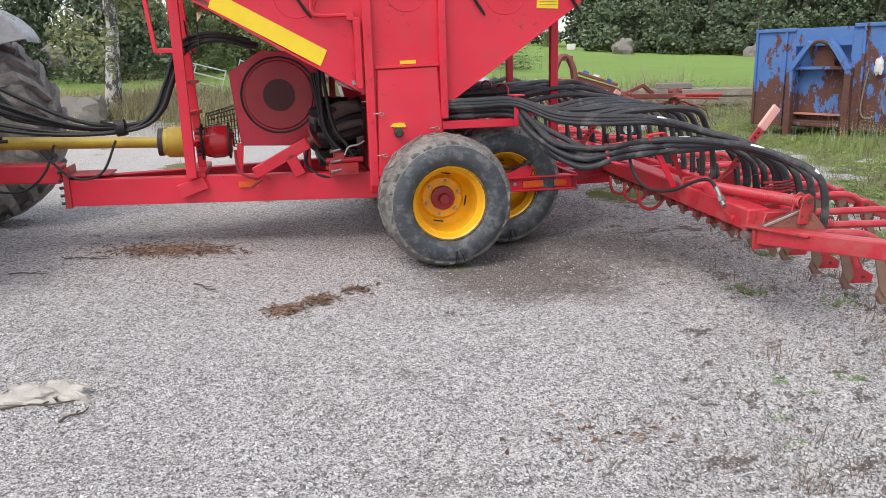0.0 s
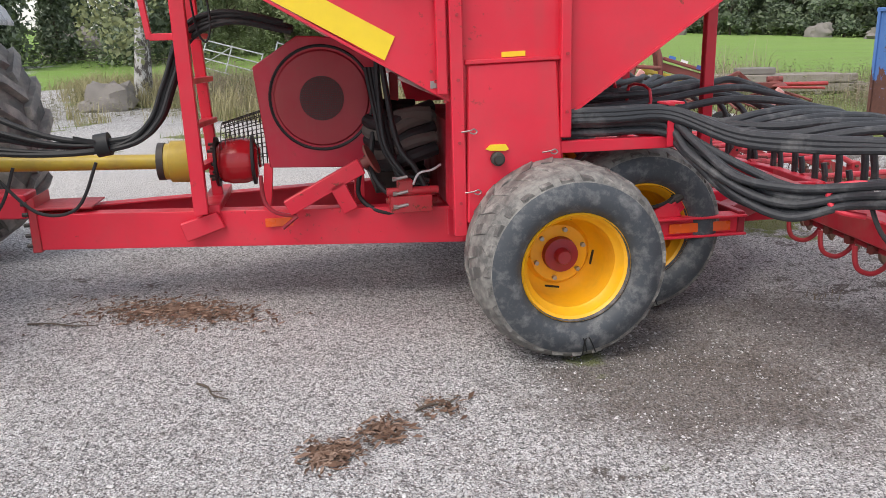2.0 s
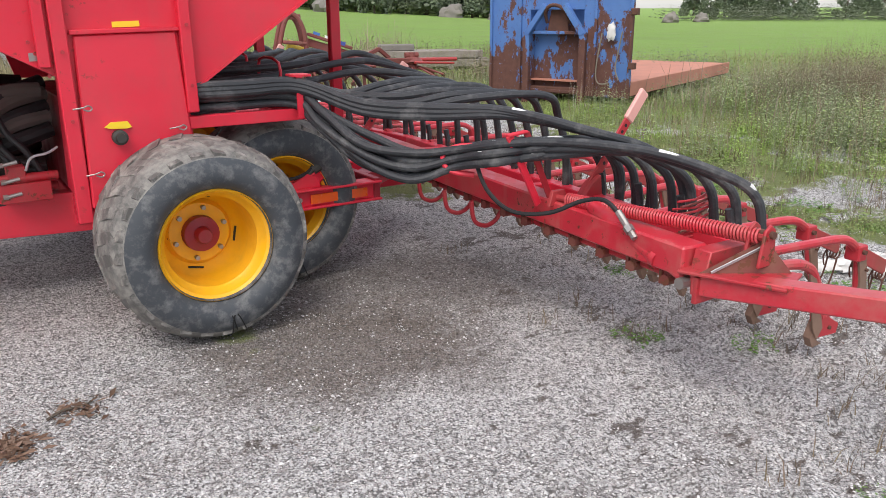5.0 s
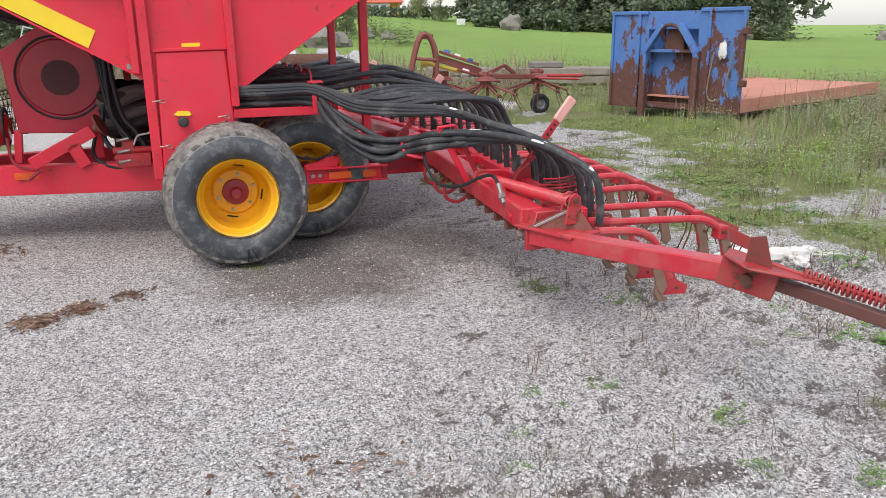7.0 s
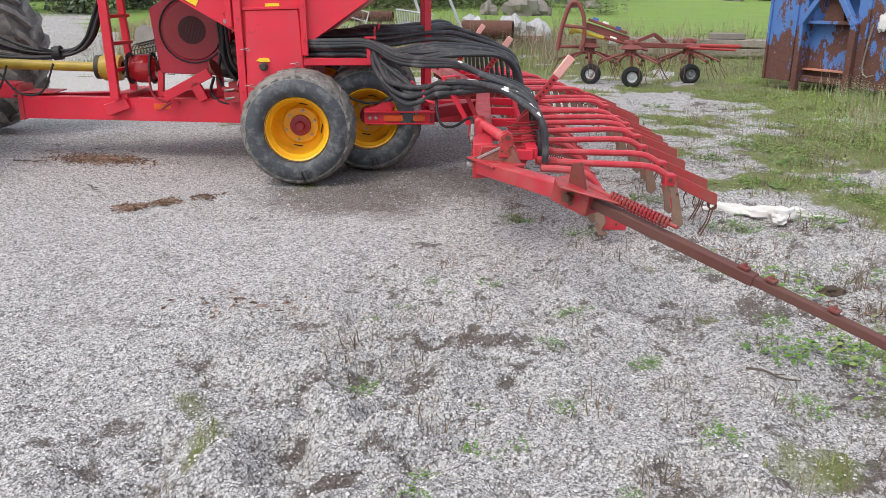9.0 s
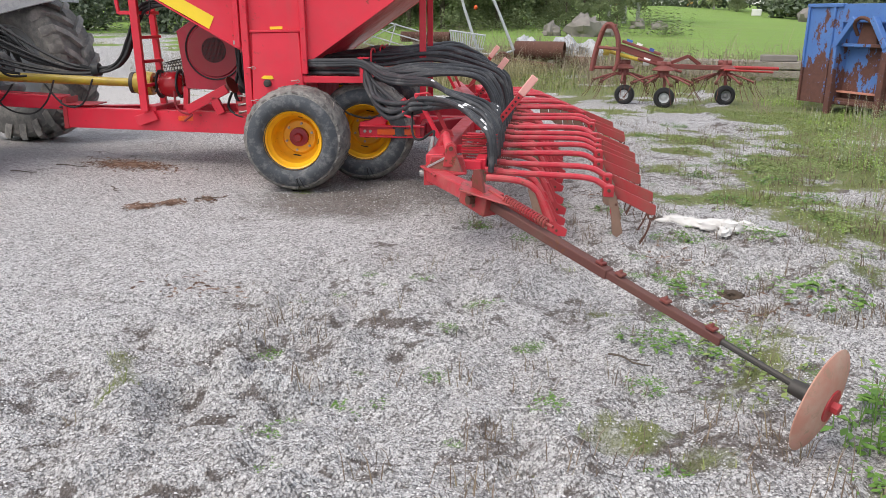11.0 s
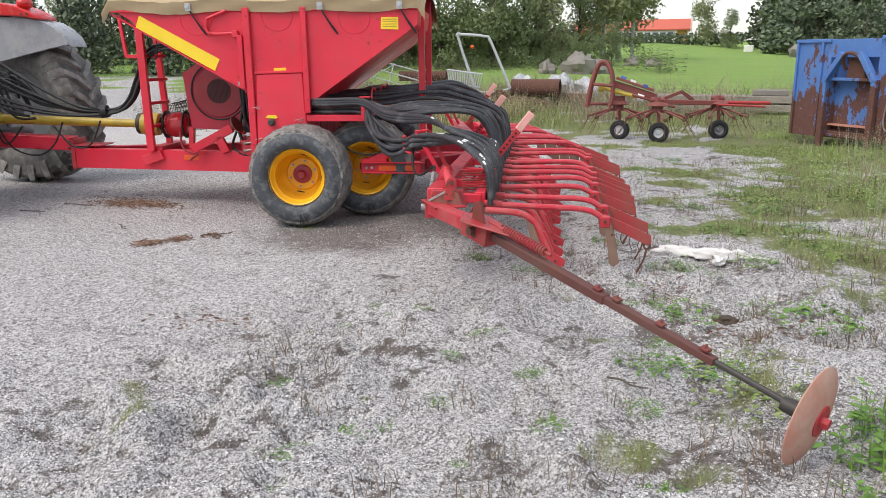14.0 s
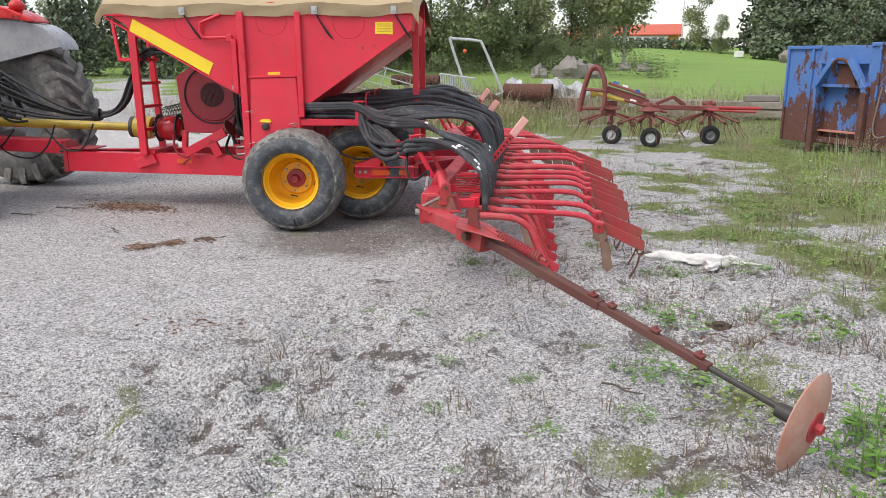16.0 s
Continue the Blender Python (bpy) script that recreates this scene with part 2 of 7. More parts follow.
    # paler patch over the track behind the machines
    grav = k.mix(k.math("MULTIPLY", spot(-5.0, 12.0, 7.0, 5.0, 0.45, 0.25), 0.55), grav, (0.66, 0.62, 0.58))
    # grass cover, as it is sown over the mesh
    at = k.t.nodes.new("ShaderNodeAttribute")
    at.attribute_name = "grass"
    g = k.math("ADD", at.outputs["Fac"], k.math("MULTIPLY", k.math("SUBTRACT", k.noise(7, 6, 0.7), 0.5), 0.7))
    gm = k.ramp(g, [(0.42, (0, 0, 0)), (0.62, (1, 1, 1))])
    grassy = k.mix(k.noise(30, 8, 0.75), (0.09, 0.12, 0.035), (0.25, 0.28, 0.10))
    grassy = k.mix(k.ramp(k.noise(1.4, 6, 0.7), [(0.45, (0, 0, 0)), (0.70, (0.8, 0.8, 0.8))]), grassy, (0.27, 0.25, 0.14))
    field = k.mix(k.noise(0.25, 6, 0.7), (0.17, 0.30, 0.05), (0.27, 0.42, 0.09))
    field = k.mix(k.math("MULTIPLY", k.ramp(k.noise(0.5, 8, 0.75, (0.35, 1.6, 1)), [(0.42, (0, 0, 0)), (0.62, (1, 1, 1))]), 0.5), field, (0.21, 0.26, 0.08))
    ff = k.ramp(k.math("ADD", k.math("DIVIDE", y, 100), k.math("MULTIPLY", k.noise(0.15, 4), 0.06)), [(0.215, (0, 0, 0)), (0.27, (1, 1, 1))])
    grassy = k.mix(ff, grassy, field)
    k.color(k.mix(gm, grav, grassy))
    h = k.math("ADD", k.math("MULTIPLY", k.voronoi(98), 0.9), k.math("ADD", k.math("MULTIPLY", k.noise(22, 6, 0.7), 1.2), k.math("MULTIPLY", fine, 0.3)))
    k.bump(h, 1.0, 0.016)
    return k.m


GROUND = ground_material()


def pebble_material():
    k = Mat("crushed_stone", 0.9)
    k.color(k.mix(k.ramp(k.noise(160, 4), [(0.3, (0, 0, 0)), (0.8, (0.35, 0.35, 0.35))]), k.ramp(k.island(), [(0.0, (0.13, 0.124, 0.12)), (0.22, (0.40, 0.385, 0.38)), (0.6, (0.64, 0.625, 0.617)), (1.0, (0.86, 0.84, 0.83))]), (0.32, 0.308, 0.302)))
    return k.m


PEBBLE = pebble_material()


def leaf_material(name, a, b, c, rough=0.6):
    k = Mat(name, rough)
    k.color(k.mix(k.noise(3, 3), k.ramp(k.island(), [(0.0, a), (0.5, b), (1.0, c)]), b))
    k.b.inputs["Subsurface Weight"].default_value = 0.0
    return k.m


GRASS = leaf_material("grass_blades", (0.13, 0.17, 0.045), (0.24, 0.29, 0.075), (0.40, 0.38, 0.18))
DRY_GRASS = leaf_material("dry_grass", (0.20, 0.19, 0.08), (0.34, 0.30, 0.15), (0.48, 0.42, 0.25))
WEED = leaf_material("weed_leaves", (0.06, 0.14, 0.02), (0.13, 0.26, 0.04), (0.22, 0.36, 0.07))
LEAVES = leaf_material("tree_leaves", (0.09, 0.13, 0.06), (0.18, 0.225, 0.10), (0.30, 0.33, 0.15))
LEAVES_PALE = leaf_material("birch_leaves", (0.12, 0.15, 0.07), (0.23, 0.26, 0.12), (0.36, 0.37, 0.16))
LEAVES_DARK = leaf_material("spruce_needles", (0.065, 0.09, 0.06), (0.12, 0.155, 0.095), (0.20, 0.235, 0.13))
GREY_SHRUB = leaf_material("grey_green_shrub", (0.10, 0.125, 0.08), (0.18, 0.20, 0.14), (0.28, 0.28, 0.2))
BARK = plain("bark", (0.10, 0.08, 0.06), 0.95, 0, 0.4, 4, 0.6)
def old_birch_bark():
    k = Mat("old_birch_bark", 0.9)
    n = k.ramp(k.noise(6, 8, 0.75, (1, 1, 0.5)), [(0.47, (0, 0, 0)), (0.53, (1, 1, 1))])
    k.color(k.mix(n, (0.09, 0.08, 0.07), (0.52, 0.51, 0.49)))
    k.bump(k.noise(20, 6), 0.6, 0.02)
    return k.m


BIRCH_OLD = old_birch_bark()
BIRCH = plain("birch_bark", (0.50, 0.48, 0.45), 0.9, 0, 0.5, 3, 0.4)
STRAW = leaf_material("brown_chaff", (0.045, 0.028, 0.02), (0.15, 0.085, 0.055), (0.50, 0.36, 0.28), 0.95)


# ---- mesh builder ----
class G:
    """Collects shapes into one mesh."""

    def __init__(self):
        self.v, self.f = [], []

    def add(self, vs, fs):
        o = len(self.v)
        self.v += [tuple(p) for p in vs]
        self.f += [tuple(i + o for i in q) for q in fs]
        return self

    def beam(self, p, q, w, h, up=(0, 0, 1), w2=None, h2=None):
        """A bar from p to q, w wide and h high."""
        p, q = Vector(p), Vector(q)
        d = (q - p).normalized()
        up = Vector(up)
        if abs(d.dot(up)) > 0.98:
            up = Vector((1, 0, 0))
        s = d.cross(up).normalized()
        n = s.cross(d)
        vs = []
        for c, ww, hh in ((p, w, h), (q, w2 or w, h2 or h)):
            for a, b in ((-1, -1), (1, -1), (1, 1), (-1, 1)):
                vs.append(c + s * a * ww / 2 + n * b * hh / 2)
        return self.add(vs, [(3, 2, 1, 0), (4, 5, 6, 7), (0, 1, 5, 4), (1, 2, 6, 5), (2, 3, 7, 6), (3, 0, 4, 7)])

    def box(self, a, b):
        (x0, y0, z0), (x1, y1, z1) = a, b
        return self.beam(((x0 + x1) / 2, y0, (z0 + z1) / 2), ((x0 + x1) / 2, y1, (z0 + z1) / 2), abs(x1 - x0), abs(z1 - z0))

    def prism(self, poly, v0, v1):
        """A polygon of (u, z) points drawn out from v0 to v1."""
        n = len(poly)
        vs = [(u, v0, z) for u, z in poly] + [(u, v1, z) for u, z in poly]
        fs = [tuple(range(n)), tuple(range(2 * n - 1, n - 1, -1))] + [(i, n + i, n + (i + 1) % n, (i + 1) % n) for i in range(n)]
        return self.add(vs, fs)

    def lathe(self, prof, c, axis=(0, 1, 0), n=32, closed=False):
        """A profile of (radius, along) turned about an axis through c."""
        axis = Vector(axis).normalized()
        s = axis.orthogonal().normalized()
        t = axis.cross(s)
        c = Vector(c)
        vs, fs = [], []
        for r, a in prof:
            for i in range(n):
                w = 2 * math.pi * i / n
                vs.append(c + axis * a + (s * math.cos(w) + t * math.sin(w)) * r)
        m = len(prof)
        for j in range(m if closed else m - 1):
            for i in range(n):
                a, b = j * n + i, j * n + (i + 1) % n
                k = (j + 1) % m
                fs.append((a, b, k * n + (i + 1) % n, k * n + i))
        return self.add(vs, fs)

    def cyl(self, p, q, r, r2=None, n=16):
        p, q = Vector(p), Vector(q)
        L = (q - p).length
        r2 = r if r2 is None else r2
        return self.lathe([(0.0005, 0), (r, 0), (r2, L), (0.0005, L)], p, q - p, n)

    def tube(self, pts, r, n=10, steps=6, taper=None):
        """A smooth round tube through the points."""
        P = [Vector(p) for p in pts]
        if steps > 1 and len(P) > 2:
            out = []
            for i in range(len(P) - 1):
                a, b, c, d = P[max(i - 1, 0)], P[i], P[i + 1], P[min(i + 2, len(P) - 1)]
                for j in range(steps):
                    t = j / steps
                    out.append(0.5 * ((2 * b) + (c - a) * t + (2 * a - 5 * b + 4 * c - d) * t * t + (3 * b - a - 3 * c + d) * t ** 3))
            P = out + [P[-1]]
        vs, fs = [], []
        nrm = (P[1] - P[0]).orthogonal().normalized()
        for i, p in enumerate(P):
            tan = (P[min(i + 1, len(P) - 1)] - P[max(i - 1, 0)]).normalized()
            nrm = (nrm - tan * nrm.dot(tan)).normalized()
            bi = tan.cross(nrm)
            rr = r if taper is None else r + (taper - r) * i / (len(P) - 1)
            for k in range(n):
                w = 2 * math.pi * k / n
                vs.append(p + (nrm * math.cos(w) + bi * math.sin(w)) * rr)
        for i in range(len(P) - 1):
            for k in range(n):
                a, b = i * n + k, i * n + (k + 1) % n
                fs.append((a, b, b + n, a + n))
        fs += [tuple(range(n - 1, -1, -1)), tuple(range(len(vs) - n, len(vs)))]
        return self.add(vs, fs)

    def sphere(self, c, r, n=16, m=10, squash=(1, 1, 1)):
        vs, fs = [], []
        for j in range(m + 1):
            a = math.pi * j / m
            for i in range(n):
                w = 2 * math.pi * i / n
                s = max(math.sin(a), 0.001)
                vs.append((c[0] + r * s * math.cos(w) * squash[0], c[1] + r * s * math.sin(w) * squash[1], c[2] + r * math.cos(a) * squash[2]))
        for j in range(m):
            for i in range(n):
                a, b = j * n + i, j * n + (i + 1) % n
                fs.append((a, a + n, b + n, b))
        return self.add(vs, fs)

    def coil(self, p, q, r, wire, turns, n=5, per=10):
        p, q = Vector(p), Vector(q)
        d = (q - p).normalized()
        s = d.orthogonal().normalized()
        t = d.cross(s)
        pts = [p + (q - p) * i / (turns * per) + (s * math.cos(2 * math.pi * i / per) + t * math.sin(2 * math.pi * i / per)) * r for i in range(turns * per + 1)]
        return self.tube(pts, wire, n, 1)

    def mesh(self, name, bevel=0.0):
        me = bpy.data.meshes.new(name)
        me.from_pydata(self.v, [], self.f)
        bm = bmesh.new()
        bm.from_mesh(me)
        if len(self.v) < 20000:
            bmesh.ops.recalc_face_normals(bm, faces=bm.faces)
        if bevel:
            es = [e for e in bm.edges if len(e.link_faces) == 2 and e.calc_face_angle(0) > 0.6]
            bmesh.ops.bevel(bm, geom=es, offset=bevel, segments=1, affect="EDGES", clamp_overlap=True)
        bm.to_mesh(me)
        bm.free()
        me.shade_smooth()
        me.set_sharp_from_angle(angle=radians(35))
        return me


def part(name, g, mat, parent=None, label="", bevel=0.0, kind=""):
    me = g.mesh(name, bevel) if isinstance(g, G) else g
    if not me.materials:
        me.materials.append(mat)
    ob = new(name, me)
    ob.parent = parent
    return tagged(ob, label, kind=kind)


def thing(name, label, category, m=None, group=""):
    ob = new(name)
    ob.matrix_world = m or Matrix()
    ob.empty_display_size = 0.1
    return tagged(ob, label, category, group)


def numpy_mesh(name, verts, faces, mat):
    """A mesh of equal faces out of arrays."""
    me = bpy.data.meshes.new(name)
    k = faces.shape[1]
    me.vertices.add(len(verts))
    me.vertices.foreach_set("co", verts.astype(np.float32).ravel())
    me.loops.add(faces.size)
    me.loops.foreach_set("vertex_index", faces.astype(np.int32).ravel())
    me.polygons.add(len(faces))
    me.polygons.foreach_set("loop_start", np.arange(0, faces.size, k, dtype=np.int32))
    me.update(calc_edges=True)
    me.materials.append(mat)
    return me


# ---- ground ----
def lattice(ix, iy, seed):
    h = (ix.astype(np.int64) * 374761393 + iy.astype(np.int64) * 668265263 + seed * 974711) & 0x7FFFFFFF
    h = ((h ^ (h >> 13)) * 1274126177) & 0x7FFFFFFF
    return ((h ^ (h >> 16)) & 0xFFFF) / 65535.0


def value_noise(x, y, seed=0):
    ix, iy = np.floor(x), np.floor(y)
    fx, fy = x - ix, y - iy
    fx, fy = fx * fx * (3 - 2 * fx), fy * fy * (3 - 2 * fy)
    a, b = lattice(ix, iy, seed), lattice(ix + 1, iy, seed)
    c, d = lattice(ix, iy + 1, seed), lattice(ix + 1, iy + 1, seed)
    return (a * (1 - fx) + b * fx) * (1 - fy) + (c * (1 - fx) + d * fx) * fy


def fbm(x, y, scale, octaves=4, seed=0):
    x, y = np.asarray(x, float) * scale, np.asarray(y, float) * scale
    t, amp = 0, 0.5
    for o in range(octaves):
        t = t + amp * (value_noise(x + 17.3 * o, y - 9.1 * o, seed + o) - 0.5)
        x, y, amp = x * 2.03, y * 2.03, amp * 0.55
    return t


def relief(x, y):
    """Kicked-up ridges and hollows of the churned gravel, a hand wide, drawn out along the wheel tracks."""
    a, b = 0.80 * x + 0.60 * y, -0.60 * x + 0.80 * y
    r = fbm(a, b * 1.5, 5.2, 3, 57)
    return r * np.clip(0.55 + 3.2 * fbm(x, y, 0.7, 2, 58), 0.12, 1.4)


def height(x, y):
    """The lie of the land: a level yard, a slight dip behind it, then a rise to the fields and woods."""
    x, y = np.asarray(x, float), np.asarray(y, float)
    d = np.hypot(x - 1, y)
    dip = -0.10 * np.clip((y - 9) / 6, 0, 1)
    rise = 4.2 * np.clip((d - 22) / 95, 0, 1) * np.clip((32 - x) / 40, 0.04, 1)
    near = np.clip(1.2 - d / 40, 0, 1)
    rough = np.clip((x - 0.2) / 1.6, 0.25, 1) * np.clip((6.2 - y) / 1.5, 0.3, 1)
    bumps = 0.05 * fbm(x, y, 0.5, 3, 3) + 0.34 * fbm(x, y, 3.1, 4, 7) * rough * (0.55 + fbm(x, y, 0.8, 2, 31))
    flat = np.clip(np.hypot(x - 0.3, y - 6.0) / 2.4 - 0.3, 0.15, 1)
    bumps = bumps + 0.27 * relief(x, y) * rough * np.clip(1.3 - d / 9, 0, 1)
    return dip + rise + bumps * near * flat


def grass_cover(x, y):
    """How far grass has taken the ground: 0 bare gravel, 1 closed sward."""
    x, y = np.asarray(x, float), np.asarray(y, float)
    edge = np.where(x < 1.2, 13.2 - 0.46 * (x - 1.2), 13.2 - 2.3 * (x - 1.2))
    wide = np.where(x < 1.2, 1.6, 2.0 + 3.2 * np.clip((x - 1.2) / 3, 0, 1))
    base = (y - edge) / wide
    patch = 3.0 * fbm(x, y, 0.85, 5, 11) + 1.6 * fbm(x, y, 2.6, 3, 19)
    g = np.clip(base, -1.2, 1.5) * 0.42 + 0.40 + patch - 0.35 * np.clip((2.2 - x) / 2, 0, 1) * np.clip((13 - y) / 3, 0, 1)
    g = np.where(y > edge + 7, np.maximum(g, 0.9), g)
    track = np.exp(-((x + 0.72 * y + 2.3) / 1.5) ** 2) * np.clip((x + 4) / -3, 0, 1) * np.clip((34 - y) / 6, 0, 1)
    return np.clip(g - 1.4 * track, 0, 1)


SCUFFS = ((-2.2, 5.58, 0.40, 0.17), (-0.75, 4.38, 0.10, 0.16), (1.53, 3.87, 0.15, 0.10), (2.0, 3.58, 0.12, 0.07), (1.12, 2.76, 0.20, 0.10), (1.36, 2.68, 0.14, 0.09), (1.74, 2.80, 0.12, 0.08), (2.12, 2.92, 0.11, 0.09), (1.64, 2.29, 0.20, 0.08), (1.73, 1.94, 0.14, 0.08), (1.50, 2.0, 0.12, 0.10), (2.1, 2.48, 0.11, 0.06), (2.97, 4.33, 0.25, 0.12), (3.67, 4.05, 0.28, 0.14), (3.2, 3.5, 0.28, 0.14), (1.88, 4.86, 0.2, 0.12), (2.98, 2.15, 0.2, 0.1), (0.08, 4.3, 0.25, 0.08), (-3.05, 6.03, 0.8, 0.1), (1.58, 6.5, 0.5, 0.3))


def dirt_and_hollows(x, y):
    """Scuffed places where brown earth shows through the gravel, and hollows darkened to deepen the relief."""
    g = np.zeros_like(x)
    for cx, cy, rx, ry in SCUFFS:
        g = np.maximum(g, np.exp(-((x - cx) / rx / 1.35) ** 2 - ((y - cy) / ry / 1.35) ** 2))
    side = np.clip((x - 0.9) / 2, 0, 1)
    q = -relief(x, y)
    fine = -fbm(0.80 * x + 0.60 * y, 1.6 * (-0.60 * x + 0.80 * y), 10.5, 3, 63)
    churned = np.exp(-((x - 1.9) / 1.5) ** 2 - ((y - 2.5) / 1.5) ** 2)
    # low spots darkened in the colour, as their own shading stays faint
    hollow_shade = np.clip((fine + 0.8 * q - 0.15 + 0.055 * churned) * 8, 0, 0.72) * np.clip(0.4 + 0.5 * x, 0.4, 1)
    g = g * np.clip(0.45 + 3.0 * q + 4.0 * fine, 0, 1)
    return np.clip(np.maximum(0.85 * g, hollow_shade) + side * np.clip(2.8 * fbm(x, y, 3.0, 4, 77) + 0.12, 0, 0.6), 0, 1)


def build_ground():
    near = np.arange(-6.5, 6.51, 0.028)
    out = 6.5 + np.cumsum(0.06 * 1.105 ** np.arange(82))
    xs = np.concatenate([-out[::-1], near, out])
    ys = np.concatenate([-(out[:52])[::-1] + 5, near + 5, out + 5])
    X, Y = np.meshgrid(xs, ys)
    Z = height(X, Y)
    rng = np.random.default_rng(4)
    Z = Z + rng.normal(0, 0.003, Z.shape) * (np.hypot(X, Y - 4) < 10)
    nx, ny = len(xs), len(ys)
    i, j = np.meshgrid(np.arange(nx - 1), np.arange(ny - 1))
    a = (j * nx + i).ravel()
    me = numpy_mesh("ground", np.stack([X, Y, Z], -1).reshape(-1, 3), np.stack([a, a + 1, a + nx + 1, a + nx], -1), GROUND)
    at = me.attributes.new("grass", "FLOAT", "POINT")
    # this attribute holds scuffed earth and the darkened hollows
    at.data.foreach_set("value", grass_cover(X, Y).astype(np.float32).ravel())
    at = me.attributes.new("dirt", "FLOAT", "POINT")
    at.data.foreach_set("value", dirt_and_hollows(X, Y).astype(np.float32).ravel())
    me.shade_smooth()
    tagged(new("ground", me), "pale gravel farmyard running into rough grass", "ground", kind="structure")


build_ground()


# ---- seed drill ----
DRILL = pose(-0.045, 5.39, 0, 0, 0, 21)
VC = 1.33                                  # the drill's middle plane
drill = thing("seed_drill", "red trailed pneumatic seed drill on yellow wheels, parked on gravel", "seed drill", DRILL)


def wheel(c, R, W, rim_r, parent):
    """A flotation wheel: tyre with lugs, dished yellow rim, red hub with bolts. c: middle of the tyre; -v is its outer face."""
    w = new("wheel")
    w.parent = parent
    w.matrix_basis = Matrix.Translation(c)
    H = W / 2
    prof = [(rim_r, -H * 0.66), (rim_r + 0.012, -H * 0.80), (rim_r + 0.035, -H * 0.93), (R * 0.68, -H), (R * 0.76, -H * 0.985), (R * 0.86, -H * 0.92), (R * 0.935, -H * 0.78), (R * 0.975, -H * 0.55), (R * 0.987, 0)]
    prof = prof + [(r, -a) for r, a in prof[-2::-1]]
    g = G().lathe(prof, (0, 0, 0), n=64)
    me = g.mesh("tyre")
    me.materials.append(TYRE_SIDE)
    me.materials.append(TYRE_GAP)
    for p in me.polygons:
        if math.hypot(p.center[0], p.center[2]) > R * 0.88:
            p.material_index = 1
    part("tyre", me, None, w, "worn black rubber tyre, dusty tread")
    g = G()
    n = 27
    rough = random.Random(19)
    for i in range(n):
        for s in (-1, 1):
            a = 2 * math.pi * (i + (0.5 if s > 0 else 0)) / n
            vs = []
            for (da, al), rr in zip(((0, 0.03), (-0.09, 0.50), (-0.165, 0.90)), (R * 1.0, R * 0.992, R * 0.905)):
                for dw in (-0.072, 0.072):
                    for r in (rr - 0.026, rr + rough.uniform(-0.006, 0.003)):
                        w2 = a + da + dw * (0.80 if r > rr - 0.02 else 1.1) * rough.uniform(0.85, 1.15)
                        vs.append((r * math.cos(w2), s * al * H, r * math.sin(w2)))
            fs = []
            for k in (0, 4):
                fs += [(k, k + 1, k + 5, k + 4), (k + 2, k + 6, k + 7, k + 3), (k + 1, k + 3, k + 7, k + 5)]
            fs += [(0, 2, 3, 1), (8, 9, 11, 10)]
            g.add(vs, fs)
    part("tread", g, TYRE_TREAD, w, kind="stuff")
    q = rim_r
    g = G().lathe([(q + 0.010, -H * 0.86), (q + 0.016, -H * 0.82), (q + 0.010, -H * 0.76), (q - 0.004, -H * 0.72), (q - 0.014, -H * 0.60), (q - 0.030, -H * 0.52), (q - 0.034, H * 0.10), (q - 0.055, H * 0.24), (q * 0.66, H * 0.34), (q * 0.58, H * 0.24), (0.06, H * 0.23), (0.06, H * 0.34), (q * 0.6, H * 0.38), (q - 0.035, H * 0.38), (q - 0.014, H * 0.66), (q + 0.014, H * 0.80)], (0, 0, 0), n=48)
    part("rim", g, YELLOW, w, "bright yellow dished steel rim")
    g = G().lathe([(0.001, -H * 0.13), (0.030, -H * 0.13), (0.036, -H * 0.09), (0.040, H * 0.04), (0.080, H * 0.06), (0.084, H * 0.21), (0.001, H * 0.21)], (0, 0, 0), n=24)
    part("hub", g, DARK_RED, w, "dull red hub with grease cap")
    # black bars on the uncut disc stand for the slots' dark insides
    for a in (-1.75, -0.2, 1.4):
        p = Vector((0.168 * math.cos(a), H * 0.275, 0.168 * math.sin(a)))
        d = Vector((-math.sin(a), 0, math.cos(a)))
        part("rim_slot", G().beam(p - d * 0.035, p + d * 0.035, 0.007, 0.012, (0, 1, 0)), BLACK, w)
    for i in range(6):
        a = 2 * math.pi * (i + 0.3) / 6
        p = Vector((0.118 * math.cos(a), 0, 0.118 * math.sin(a)))
        part("wheel_bolt", G().cyl(p + Vector((0, H * 0.14, 0)), p + Vector((0, H * 0.27, 0)), 0.011, n=6), STEEL, w)
    for a, da, k in ((-1.50, 0.02, 0.80), (-1.42, 0.03, 0.90), (-1.46, -0.03, 0.97)):
        pts = [((R * f) * math.cos(a + da * j), -H * e - 0.002, (R * f) * math.sin(a + da * j)) for j, (f, e) in enumerate(((0.70, 1.0), (0.76, 0.985), (0.70 + 0.2 * k, 0.945), (0.70 + 0.245 * k, 0.80)))]
        part("oil_streak", G().tube(pts, 0.0028, 6, 3), BLACK, w, "black oil streak")
    return w


front_wheel = wheel((0.005, 0.018, 0.449), 0.450, 0.49, 0.235, drill)
for c in ((0.535, 0.52, 0.452), (0.535, 2 * VC - 0.52, 0.452), (0.0, 2 * VC - 0.035, 0.452)):
    w2 = wheel(c, 0.455, 0.44, 0.238, drill)
    if c[1] > VC:
        w2.matrix_basis = Matrix.Translation(c) @ pose(0, 0, 0, 0, 0, 180)
part("axle", G().cyl((0, 0.12, 0.452), (0, 2 * VC - 0.12, 0.452), 0.05).cyl((0.535, 0.34, 0.452), (0.535, 2 * VC - 0.34, 0.452), 0.045), DARK_RED, drill)

TS, TF = 0.20, 2 * VC - 0.20               # the hopper's two sides
TOP = 1.90


